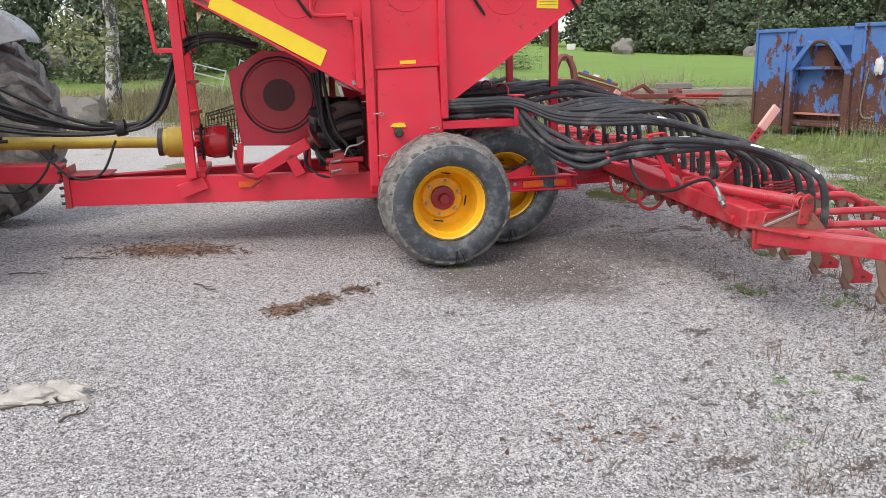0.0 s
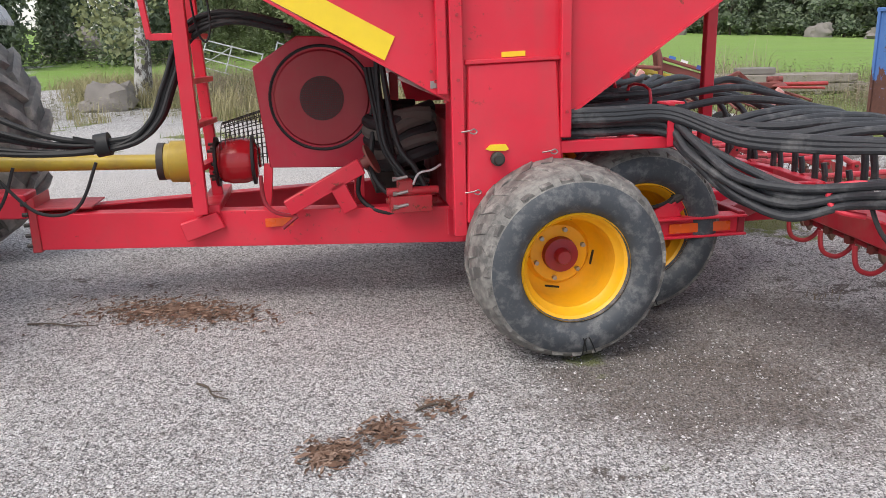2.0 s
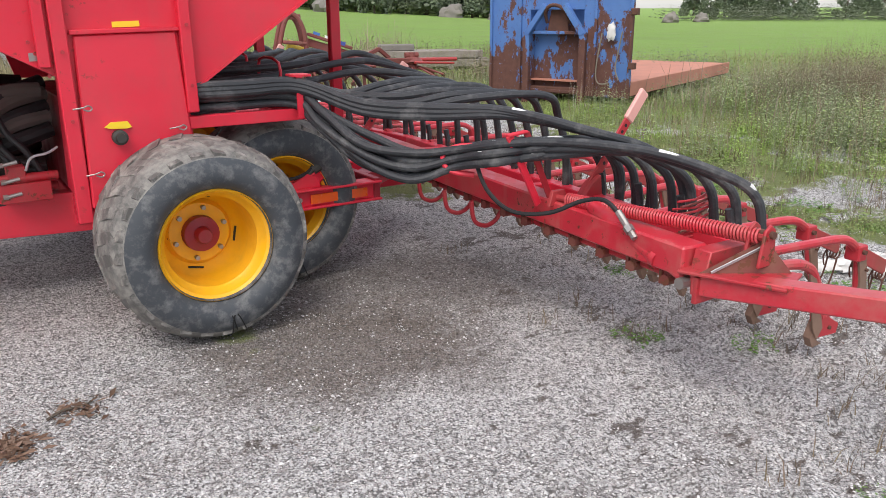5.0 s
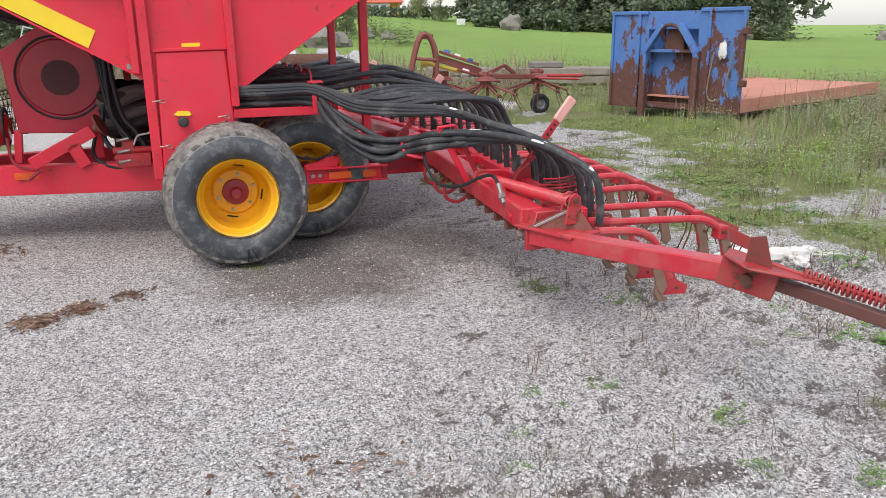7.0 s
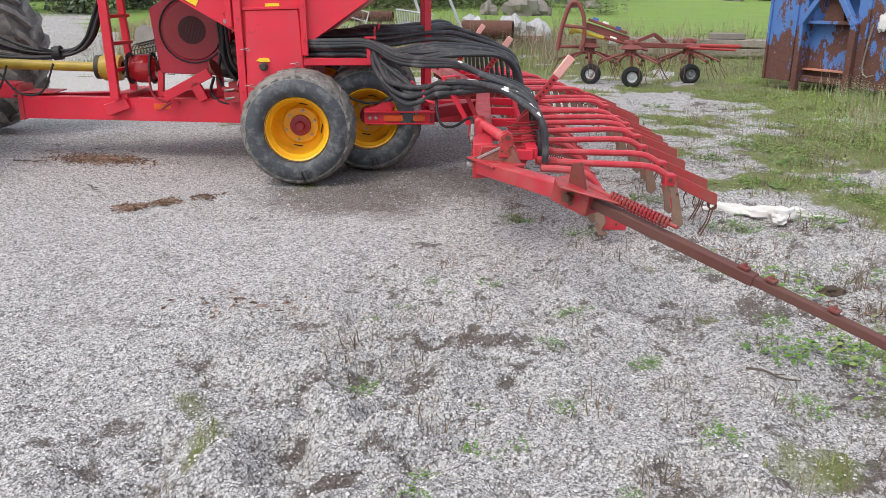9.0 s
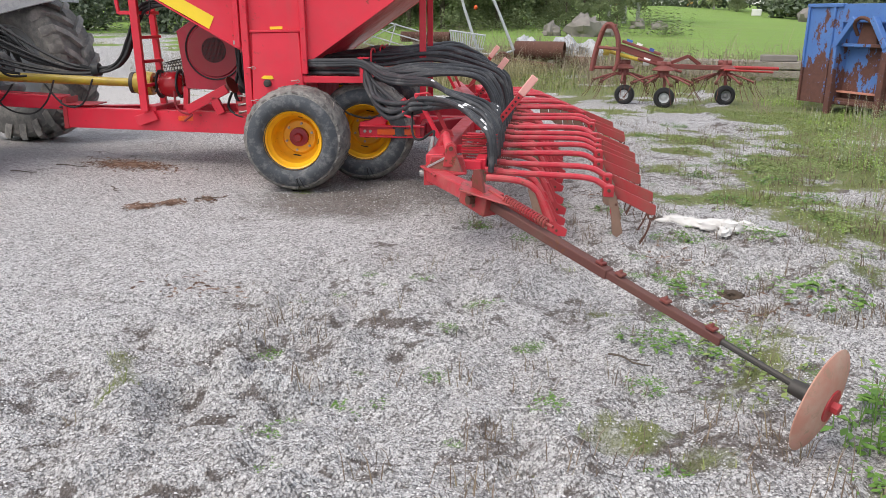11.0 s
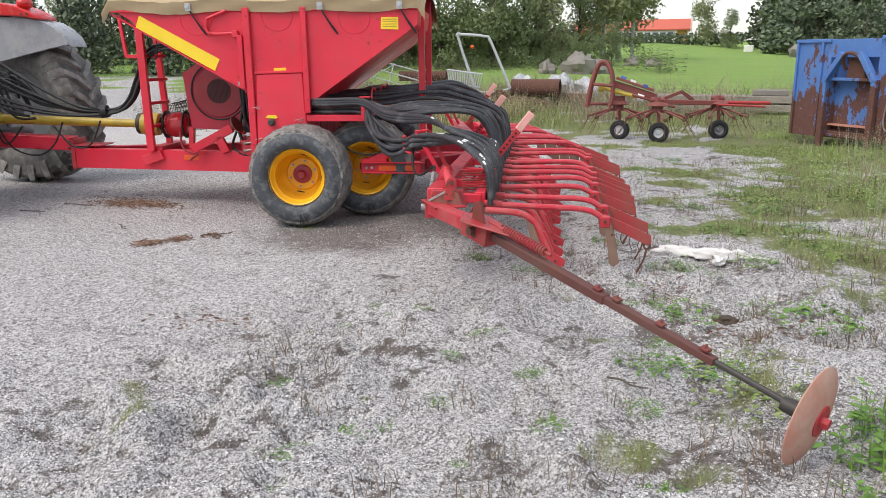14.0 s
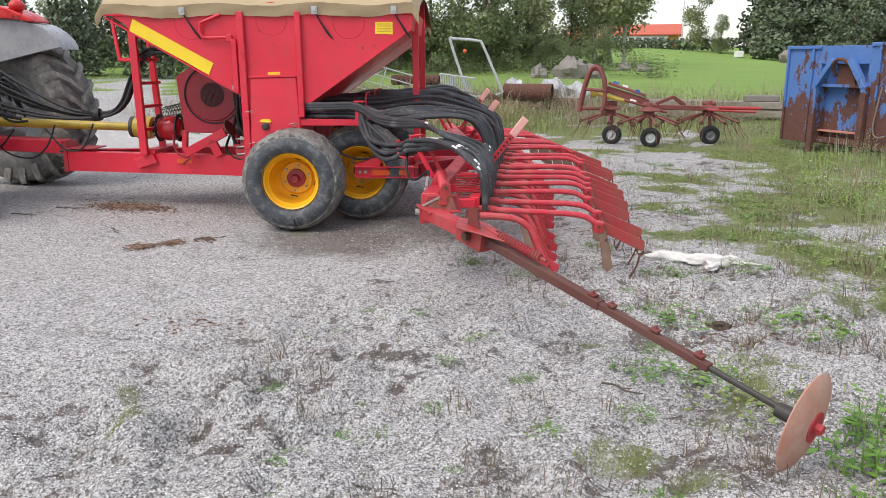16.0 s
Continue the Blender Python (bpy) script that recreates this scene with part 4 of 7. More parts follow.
def ladder():
    u0, v0, v1 = -1.735, 0.965, 1.33
    part("ladder_upright", G().beam((u0, v0, 0.555), (u0 - 0.005, v0 - 0.015, 1.92), 0.055, 0.075, (1, 0, 0)), RED, drill, bevel=0.004)
    part("ladder_upright", G().beam((u0 + 0.05, v1, 0.58), (u0 + 0.0, v1, 1.90), 0.05, 0.06, (1, 0, 0)), RED, drill, bevel=0.004)
    for z in (0.80, 1.03, 1.26, 1.49):
        part("rung", G().beam((u0, v0, z), (u0 + 0.06, v1, z), 0.06, 0.03), RED, drill, bevel=0.003)
    part("guard_rail", G().beam((u0 - 0.16, v0, 1.49), (u0, v0, 1.49), 0.03, 0.035).beam((u0 - 0.16, v0, 1.48), (u0 - 0.20, v0, 1.88), 0.03, 0.03), RED, drill, bevel=0.003)
    # service hoses hanging off the ladder down to the tractor
    rng = random.Random(8)
    for k in range(7):
        dv, dz, du = rng.uniform(-0.05, 0.05), rng.uniform(-0.03, 0.03), rng.uniform(-0.03, 0.03)
        pts = [(-1.20 + du, 1.06 + dv, 1.52 + dz), (-1.50 + du, 1.07 + dv, 1.58 + dz), (-1.72 + du, 1.08 + dv, 1.50 + dz), (-1.84 + du, 1.07 + dv, 1.25), (-1.93 + du, 1.05 + dv, 1.06), (-2.10 + du, 1.04 + dv, 0.955 + 0.6 * dz), (-2.5, 1.06 + dv, 0.955 + 2 * dz), (-3.0, 1.12 + dv, 1.09 + 6 * dz), (-3.5, 1.2 + 2 * dv, 1.30 + 10 * dz)]
        part("supply_hose", G().tube(pts, rng.choice((0.009, 0.012, 0.015)), 8, 6), BLACK, drill)
    for pts in ([(-3.7, 1.3, 1.35), (-3.5, 1.2, 1.0), (-3.42, 1.15, 0.7), (-3.3, 1.1, 0.62), (-3.1, 1.05, 0.8)], [(-3.75, 1.2, 1.2), (-3.55, 1.15, 1.25), (-3.40, 1.1, 1.05), (-3.45, 1.1, 0.75), (-3.6, 1.2, 0.55)], [(-2.25, 1.0, 0.86), (-2.38, 1.0, 0.62), (-2.60, 1.05, 0.60), (-2.8, 1.1, 0.80)], [(-2.7, 1.1, 0.84), (-2.80, 1.08, 0.62), (-3.0, 1.1, 0.50), (-3.3, 1.15, 0.58), (-3.5, 1.2, 0.9)], [(-3.4, 1.1, 0.7), (-3.45, 1.05, 0.5), (-3.55, 1.1, 0.42), (-3.62, 1.15, 0.6)]):
        part("supply_hose", G().tube(pts, 0.009, 8, 6), BLACK, drill)
    part("hose_tie", G().cyl((-2.24, 1.02, 0.945), (-2.17, 1.02, 0.955), 0.062, n=12).beam((-2.23, 0.96, 0.97), (-2.33, 0.94, 1.0), 0.006, 0.022), BLACK, drill, "black tape round the hoses")
    part("hanging_hook", G().tube([(-1.68, 1.0, 1.70), (-1.66, 0.99, 1.52), (-1.62, 0.99, 1.46), (-1.59, 0.99, 1.55), (-1.60, 1.0, 1.70)], 0.006, 6, 5), BLACK, drill)


ladder()


# ---- toolbar with coulters ----
def bar_u(v):
    """Where the swept toolbar lies at each distance across."""
    a = abs(v - VC)
    return 1.60 - 0.105 * a


HALF = VC + 1.66


def toolbar():
    for s in (1, -1):
        end = VC - s * HALF
        part("toolbar_beam", G().beam((bar_u(VC), VC, 0.53), (bar_u(end), end, 0.545), 0.12, 0.135, h2=0.115), TUBE_RED, drill, bevel=0.008)
        part("rear_bar", G().beam((bar_u(VC) + 0.30, VC, 0.52), (bar_u(end) + 0.30, end + s * 0.05, 0.53), 0.07, 0.07), RED, drill, bevel=0.005)
        part("pivot_shaft", G().cyl((bar_u(VC) - 0.02, VC, 0.435), (bar_u(end) + 0.02, end + s * 0.08, 0.455), 0.016, n=10), RED_WORN, drill)
        n = 15
        for i in range(n):
            v = VC - s * (0.25 + (HALF - 0.35) * i / (n - 1))
            part("shaft_bracket", G().box((bar_u(v) - 0.035, v - 0.014, 0.430), (bar_u(v) + 0.02, v + 0.014, 0.485)).cyl((bar_u(v) - 0.045, v, 0.447), (bar_u(v) - 0.02, v, 0.447), 0.022, n=8).cyl((bar_u(v) - 0.03, v + 0.03, 0.425), (bar_u(v) - 0.03, v + 0.03, 0.48), 0.009, n=6), RED_RUST, drill)
        for i in range(11):
            v = VC - s * (0.27 + 0.245 * i)
            part("front_share", G().prism([(bar_u(v) + 0.21, 0.40), (bar_u(v) + 0.245, 0.40), (bar_u(v) + 0.28, 0.29), (bar_u(v) + 0.262, 0.26), (bar_u(v) + 0.24, 0.29)], v - 0.014, v + 0.014), SOIL_STEEL, drill, "soil-worn steel share", bevel=0.002)
            part("share_shank", G().beam((bar_u(v) + 0.28, v, 0.50), (bar_u(v) + 0.225, v, 0.37), 0.02, 0.045), RED_WORN, drill, bevel=0.002)
        for k in range(5):
            v = VC - s * (0.5 + (HALF - 0.55) * k / 4)
            part("bar_tie", G().beam((bar_u(v) + 0.02, v, 0.535), (bar_u(v) + 0.30, v, 0.525), 0.05, 0.06), RED, drill, bevel=0.004)


toolbar()


def coulter(long):
    """One seed coulter, its tube running back from the toolbar and down to the share. Local: u back, z up."""
    ob = new("coulter")
    ob.parent = drill
    if long:
        pts = [(0.33, 0, 0.50), (0.45, 0, 0.495), (0.75, 0, 0.495), (0.97, 0, 0.49), (1.07, 0, 0.455), (1.13, 0, 0.39), (1.17, 0, 0.24)]
        part("seed_tube", G().tube(pts, 0.020, 10, 5), TUBE_RED, ob)
        part("tube_socket", G().cyl((0.30, 0, 0.50), (0.42, 0, 0.497), 0.026, n=10), RED_WORN, ob)
        part("tube_spring", G().coil((0.34, 0.035, 0.53), (0.46, 0.035, 0.515), 0.014, 0.0035, 9, 4, 8), RED_RUST, ob)
        part("share", G().prism([(1.10, 0.40), (1.155, 0.41), (1.19, 0.30), (1.235, 0.14), (1.20, 0.105), (1.165, 0.13), (1.145, 0.28)], -0.024, -0.012), SOIL_STEEL, ob, "soil-worn steel share", bevel=0.002)
        part("share_cheek", G().prism([(1.12, 0.37), (1.175, 0.38), (1.215, 0.20), (1.205, 0.15), (1.175, 0.18), (1.155, 0.28)], 0.012, 0.022), SOIL_STEEL, ob, bevel=0.002)
        part("depth_bar", G().prism([(1.09, 0.455), (1.15, 0.445), (1.44, 0.325), (1.445, 0.265), (1.42, 0.255), (1.12, 0.385)], 0.028, 0.040), BAR_RED, ob, bevel=0.003)
        part("bar_lip", G().beam((1.12, 0.050, 0.447), (1.44, 0.050, 0.318), 0.036, 0.008), BAR_RED, ob)
        part("clamp", G().box((1.085, -0.03, 0.375), (1.15, 0.04, 0.45)), RED_WORN, ob, bevel=0.006)
        part("clamp_bolt", G().cyl((1.115, -0.044, 0.42), (1.115, 0.056, 0.42), 0.012, n=6), RUST, ob)
        part("clamp_bolt", G().cyl((1.17, -0.034, 0.33), (1.17, 0.046, 0.33), 0.009, n=6), RUST, ob)
        part("harrow_tine", G().coil((1.42, 0.02, 0.25), (1.42, 0.07, 0.25), 0.022, 0.0045, 3, 4, 10).tube([(1.42, 0.02, 0.23), (1.40, 0.02, 0.14), (1.35, 0.02, 0.03)], 0.0045, 4, 3).tube([(1.42, 0.07, 0.23), (1.41, 0.075, 0.14), (1.36, 0.08, 0.03)], 0.0045, 4, 3), RUST, ob)
        for k in range(4):
            u = 1.19 + 0.06 * k
            part("comb_tine", G().tube([(u, 0.044, 0.40 - 0.4 * (u - 1.10)), (u - 0.01, 0.056, 0.35 - 0.4 * (u - 1.10)), (u + 0.015, 0.060, 0.30 - 0.4 * (u - 1.10))], 0.0035, 4, 2), RUST, ob)
    else:
        pts = [(0.33, 0, 0.46), (0.45, 0, 0.455), (0.56, 0, 0.44), (0.64, 0, 0.40), (0.70, 0, 0.31), (0.76, 0, 0.18)]
        part("seed_tube", G().tube(pts, 0.022, 10, 5), TUBE_RED, ob)
        part("share", G().prism([(0.67, 0.33), (0.73, 0.32), (0.80, 0.17), (0.87, 0.13), (0.86, 0.085), (0.72, 0.09), (0.70, 0.16)], -0.014, 0.014), RED_WORN, ob, "", 0.003)
        part("share_back", G().prism([(0.60, 0.40), (0.65, 0.37), (0.74, 0.14), (0.71, 0.09), (0.67, 0.15)], -0.026, -0.016), SOIL_STEEL, ob, bevel=0.002)
        part("point", G().prism([(0.70, 0.17), (0.72, 0.085), (0.76, 0.06), (0.70, 0.055), (0.675, 0.10)], -0.016, 0.016), SOIL_STEEL, ob, "worn steel point")
        part("share_bolt", G().cyl((0.80, -0.022, 0.125), (0.80, 0.022, 0.125), 0.009, n=6), RUST, ob)
    return ob


def coulters():
    proto = {True: coulter(True), False: coulter(False)}
    used = set()
    rng = random.Random(5)
    n = 21
    for i in range(n):
        for long in (True, False):
            v = -1.61 + (2 * VC + 3.22) * i / (n - 1) - (0.0 if long else 0.09)
            if abs(v - VC) < 0.16:
                continue
            m = pose(bar_u(v) + rng.uniform(-0.015, 0.015), v, rng.uniform(-0.008, 0.008) + 0.035 * min(1, max(0, v + 1.3)), 0, rng.uniform(-1.2, 1.2) + (1.6 if i == 0 else 0), rng.uniform(-1.0, 1.0) + (-3 if i < 2 else 0))
            if long in used:
                copy_thing(proto[long], m)
            else:
                proto[long].matrix_basis = m
                used.add(long)


coulters()


def toolbar_fittings():
    # depth levers with pale tags
    for b, t in (((1.70, -0.735, 0.66), (1.90, -0.733, 0.915)), ((1.54, 1.30, 0.645), (1.765, 1.30, 0.945)), ((1.53, 3.40, 0.70), (1.735, 3.40, 0.99))):
        b, t = Vector(b), Vector(t)
        v = b.y
        d = (t - b).normalized()
        lever = part("depth_lever", G().beam(b - d * 0.16, t, 0.048, 0.012, (0, 1, 0)), RED_WORN, drill, "perforated red depth lever", bevel=0.002)
        part("lever_tag", G().beam(t - d * 0.02, t + d * 0.15, 0.060, 0.024, (0, 1, 0)), PINK, lever, "faded pink tag", bevel=0.006)
        # black plugs on the solid lever stand for the dark of its holes
        for k in range(7):
            p = b + d * (0.06 + 0.036 * k)
            part("lever_hole", G().cyl(p - Vector((0, 0.0075, 0)), p + Vector((0, 0.0075, 0)), 0.009, n=8), BLACK, lever)
        part("lever_foot", G().prism([(b.x - 0.14, 0.52), (b.x + 0.02, 0.52), (b.x + 0.0, 0.66), (b.x - 0.06, 0.62)], v - 0.03, v + 0.03), RED_WORN, lever, bevel=0.004)
    # spring-loaded draw rod
    a, b = Vector((1.33, -0.90, 0.620)), Vector((1.39, -1.84, 0.662))
    part("draw_rod", G().cyl(a - (b - a) * 0.07, b + (b - a) * 0.04, 0.014, n=8), RED_WORN, drill)
    part("draw_spring", G().coil(a + (b - a) * 0.03, b, 0.025, 0.0058, 66, 5, 10), TUBE_RED, drill, "long red coil spring")
    part("spring_post", G().prism([(1.28, 0.58), (1.40, 0.58), (1.37, 0.65), (1.30, 0.65)], -0.87, -0.85), RED_WORN, drill, bevel=0.003)
    for v in (-1.815, -1.875):
        part("clevis_ear", G().prism([(1.35, 0.56), (1.44, 0.56), (1.43, 0.69), (1.40, 0.71), (1.37, 0.69)], v, v + 0.012), RED_WORN, drill, bevel=0.003)
    part("clevis_pin", G().cyl((1.40, -1.89, 0.675), (1.40, -1.79, 0.675), 0.014, n=10), RUST, drill)
    part("bar_foot", G().prism([(1.24, 0.49), (1.50, 0.49), (1.47, 0.60), (1.27, 0.60)], -1.74, -1.67), RED_WORN, drill, bevel=0.004)
    part("end_gusset", G().add([(1.215, -1.73, 0.528), (1.47, -1.93, 0.535), (1.415, -1.85, 0.65), (1.225, -1.722, 0.522), (1.48, -1.922, 0.529), (1.425, -1.842, 0.65)], [(0, 1, 2), (5, 4, 3), (0, 3, 4, 1), (1, 4, 5, 2), (2, 5, 3, 0)]), RED_RUST, drill, "worn triangular end plate")
    part("gusset_scrape", G().beam((1.245, -1.765, 0.537), (1.40, -1.858, 0.632), 0.012, 0.004, (0.5, -0.8, 0.2)), GALV, drill, "bright scraped edge")
    part("cylinder", G().cyl((1.325, -1.10, 0.625), (1.272, -1.50, 0.517), 0.034, n=18).cyl((1.273, -1.49, 0.52), (1.270, -1.515, 0.513), 0.040, n=18).cyl((1.27, -1.51, 0.513), (1.235, -1.66, 0.482), 0.015, n=10), TUBE_RED, drill, "red hydraulic cylinder")
    part("cylinder_pin", G().cyl((1.19, -1.675, 0.48), (1.29, -1.675, 0.48), 0.022, n=10), STEEL, drill)
    part("hydraulic_line", G().tube([(1.06, -0.60, 0.80), (1.06, -0.70, 0.66), (1.09, -0.84, 0.585), (1.16, -1.00, 0.60), (1.23, -1.12, 0.665), (1.26, -1.22, 0.685), (1.255, -1.32, 0.64), (1.245, -1.40, 0.585)], 0.0095, 8, 6), BLACK, drill)
    part("hydraulic_fitting", G().cyl((1.258, -1.30, 0.655), (1.243, -1.41, 0.575), 0.014, n=8).cyl((1.25, -1.36, 0.61), (1.246, -1.385, 0.593), 0.020, n=6), STEEL, drill)
    for k in range(14):
        z = 0.47 + 0.017 * k
        part("spring_rod", G().tube([(1.46, -1.44 + 0.02 * (k % 3), z), (1.57, -1.42, z - 0.004), (1.70, -1.40 + 0.02 * (k % 2), z + 0.002)], 0.0055, 6, 2), RED_WORN if k % 3 else RED_RUST, drill)
    # hose carriers
    for v in (-0.80, 2 * VC + 0.80):
        part("hose_carrier", G().beam((bar_u(v) - 0.10, v, 0.58), (bar_u(v) - 0.275, v, 0.905), 0.035, 0.014, (0, 1, 0)).beam((bar_u(v) - 0.285, v, 0.905), (bar_u(v) - 0.18, v, 0.915), 0.03, 0.012), RED, drill, bevel=0.003)
        part("carrier_strap", G().beam((bar_u(v) - 0.18, v, 0.91), (bar_u(v) - 0.03, v, 0.60), 0.03, 0.006, (0, 1, 0)), RED_WORN, drill)
    g = G().tube([(1.10, -0.60, 0.835), (1.03, -0.53, 0.828), (0.985, -0.485, 0.80), (0.975, -0.485, 0.755), (1.0, -0.52, 0.715), (1.08, -0.58, 0.70)], 0.013, 8, 5)
    part("hose_hoop", g, RED, drill, "bent red steel hoop round the hoses")
    for v in (0.42, 0.10, -0.20):
        u = bar_u(v) - 0.10
        part("s_tine", G().tube([(u, v, 0.46), (u + 0.0, v - 0.015, 0.385), (u + 0.025, v - 0.02, 0.345), (u + 0.08, v - 0.03, 0.328), (u + 0.135, v - 0.035, 0.352), (u + 0.17, v - 0.04, 0.405), (u + 0.20, v - 0.04, 0.46)], 0.012, 8, 5), RED_WORN, drill, "bent red spring tine")
    # rear stay posts
    for v in (0.74, 2 * VC - 0.74):
        part("stay_post", G().beam((1.05, v, 0.50), (1.05, v, 2.06), 0.05, 0.06, (1, 0, 0)), RED, drill, bevel=0.004)
    part("hose_shelf", G().beam((0.04, 0.20, 0.955), (0.62, 0.20, 0.955), 0.05, 0.012).beam((0.04, 0.18, 0.93), (0.62, 0.18, 0.93), 0.01, 0.05).beam((0.58, 0.2, 0.945), (0.58, 2.46, 0.945), 0.05, 0.04).beam((0.58, 0.74, 0.945), (1.05, 0.74, 0.945), 0.04, 0.04), RED, drill, bevel=0.003)
    part("hose_strap", G().box((0.545, 0.125, 0.92), (0.575, 0.135, 1.12)).box((0.53, 0.12, 1.115), (0.62, 0.22, 1.125)), RED, drill, "red strap holding the hoses")


toolbar_fittings()


def marker():
    """Folding row marker: beam, hinge, long arm with a spring and a soil disc."""
    base, hinge, disc = Vector((1.27, -1.68, 0.475)), Vector((1.585, -2.84, 0.585)), Vector((2.747, -4.21, 0.203))
    ARM = painted("rusty_arm", (0.105, 0.034, 0.027), dirt=(0.12, 0.072, 0.052), wear=1.0, rough=0.75, dust=0.7)
    mk = new("row_marker")
    mk.parent = drill
    part("marker_beam", G().beam(base, hinge, 0.09, 0.08), TUBE_RED, mk, bevel=0.006)
    part("base_plate", G().add([(1.19, -1.66, 0.516), (1.34, -1.62, 0.516), (1.50, -1.95, 0.526), (1.30, -2.02, 0.526), (1.19, -1.66, 0.528), (1.34, -1.62, 0.528), (1.50, -1.95, 0.538), (1.30, -2.02, 0.538)], [(3, 2, 1, 0), (4, 5, 6, 7), (0, 1, 5, 4), (1, 2, 6, 5), (2, 3, 7, 6), (3, 0, 4, 7)]).beam((1.22, -1.72, 0.46), (1.44, -1.72, 0.46), 0.02, 0.10), RED_WORN, mk, bevel=0.003)
    d = (disc - hinge).normalized()
    s = d.cross(Vector((0, 0, 1))).normalized()
    n = s.cross(d)
    part("hinge_block", G().beam(hinge - d * 0.10, hinge + d * 0.10, 0.12, 0.11).add([hinge + s * 0.06 + n * 0.06 - d * 0.1, hinge + s * 0.16 + n * 0.07, hinge + d * 0.24 + s * 0.02 + n * 0.06, hinge - s * 0.06 + n * 0.06, hinge + s * 0.06 + n * 0.05 - d * 0.1, hinge + s * 0.16 + n * 0.06, hinge + d * 0.24 + s * 0.02 + n * 0.05, hinge - s * 0.06 + n * 0.05], [(0, 1, 2, 3), (7, 6, 5, 4), (0, 4, 5, 1), (1, 5, 6, 2), (2, 6, 7, 3), (3, 7, 4, 0)]), BAR_RED, mk, "worn red hinge with plates", bevel=0.004)
    part("clevis_plate", G().add([hinge - d * 0.02 + s * 0.055, hinge + d * 0.10 + s * 0.055, hinge + d * 0.05 + s * 0.055 + Vector((0, 0, 0.17)), hinge - d * 0.0 + s * 0.055 + Vector((0, 0, 0.15)), hinge - d * 0.02 + s * 0.041, hinge + d * 0.10 + s * 0.041, hinge + d * 0.05 + s * 0.041 + Vector((0, 0, 0.17)), hinge - d * 0.0 + s * 0.041 + Vector((0, 0, 0.15))], [(0, 1, 2, 3), (7, 6, 5, 4), (0, 4, 5, 1), (1, 5, 6, 2), (2, 6, 7, 3), (3, 7, 4, 0)]), RED_RUST, mk, "rust-edged upright clevis plate")
    part("hinge_pin", G().cyl(hinge - s * 0.09, hinge + s * 0.09, 0.022, n=12), RUST, mk)
    L = (disc - hinge).length
    e1, e2 = hinge + d * L * 0.47, hinge + d * L * 0.78
    part("marker_arm", G().beam(hinge, e1, 0.050, 0.045), ARM, mk, "rust-worn dark red arm", bevel=0.004)
    part("arm_extension", G().beam(e1 - d * 0.08, e2, 0.038, 0.034), ARM, mk, bevel=0.003)
    part("arm_rod", G().cyl(e2 - d * 0.05, disc - d * 0.10, 0.013, n=10), DARK_STEEL, mk)
    for k in (0.44, 0.50, 0.63, 0.75):
        part("arm_clamp", G().beam(hinge + d * L * k - d * 0.02 + n * 0.03, hinge + d * L * k + d * 0.02 + n * 0.03, 0.034, 0.012).cyl(hinge + d * L * k, hinge + d * L * k + n * 0.05, 0.007, n=6), RED_RUST, mk, bevel=0.002)
    part("arm_spring", G().coil(hinge + d * 0.16 + n * 0.06, hinge + d * 0.46 + n * 0.06, 0.022, 0.005, 17, 5, 10).cyl(hinge + d * 0.05 + n * 0.06, hinge + d * 0.5 + n * 0.06, 0.009, n=6), BAR_RED, mk, "red coil spring")
    ax = Vector((0.69, -0.70, -0.17)).normalized()
    part("disc_hub", G().cyl(disc - ax * 0.11, disc - ax * 0.01, 0.028, 0.035, 14), DARK_STEEL, mk)
    part("marker_disc", G().lathe([(0.001, 0.030), (0.05, 0.030), (0.11, 0.024), (0.175, 0.006), (0.194, -0.006), (0.193, -0.010), (0.175, 0.001), (0.11, 0.018), (0.001, 0.022)], disc, ax, 48), painted("worn_disc", (0.47, 0.22, 0.16), dirt=(0.52, 0.42, 0.32), rust=(0.36, 0.25, 0.17), wear=1.0, rough=0.7, dust=0.95), mk, "dished soil disc, red paint worn to bare steel")
    part("disc_cap", G().lathe([(0.001, 0.034), (0.06, 0.034), (0.06, 0.028)], disc, ax, 20).cyl(disc + ax * 0.03, disc + ax * 0.06, 0.022, n=6), RED_WORN, mk)


marker()


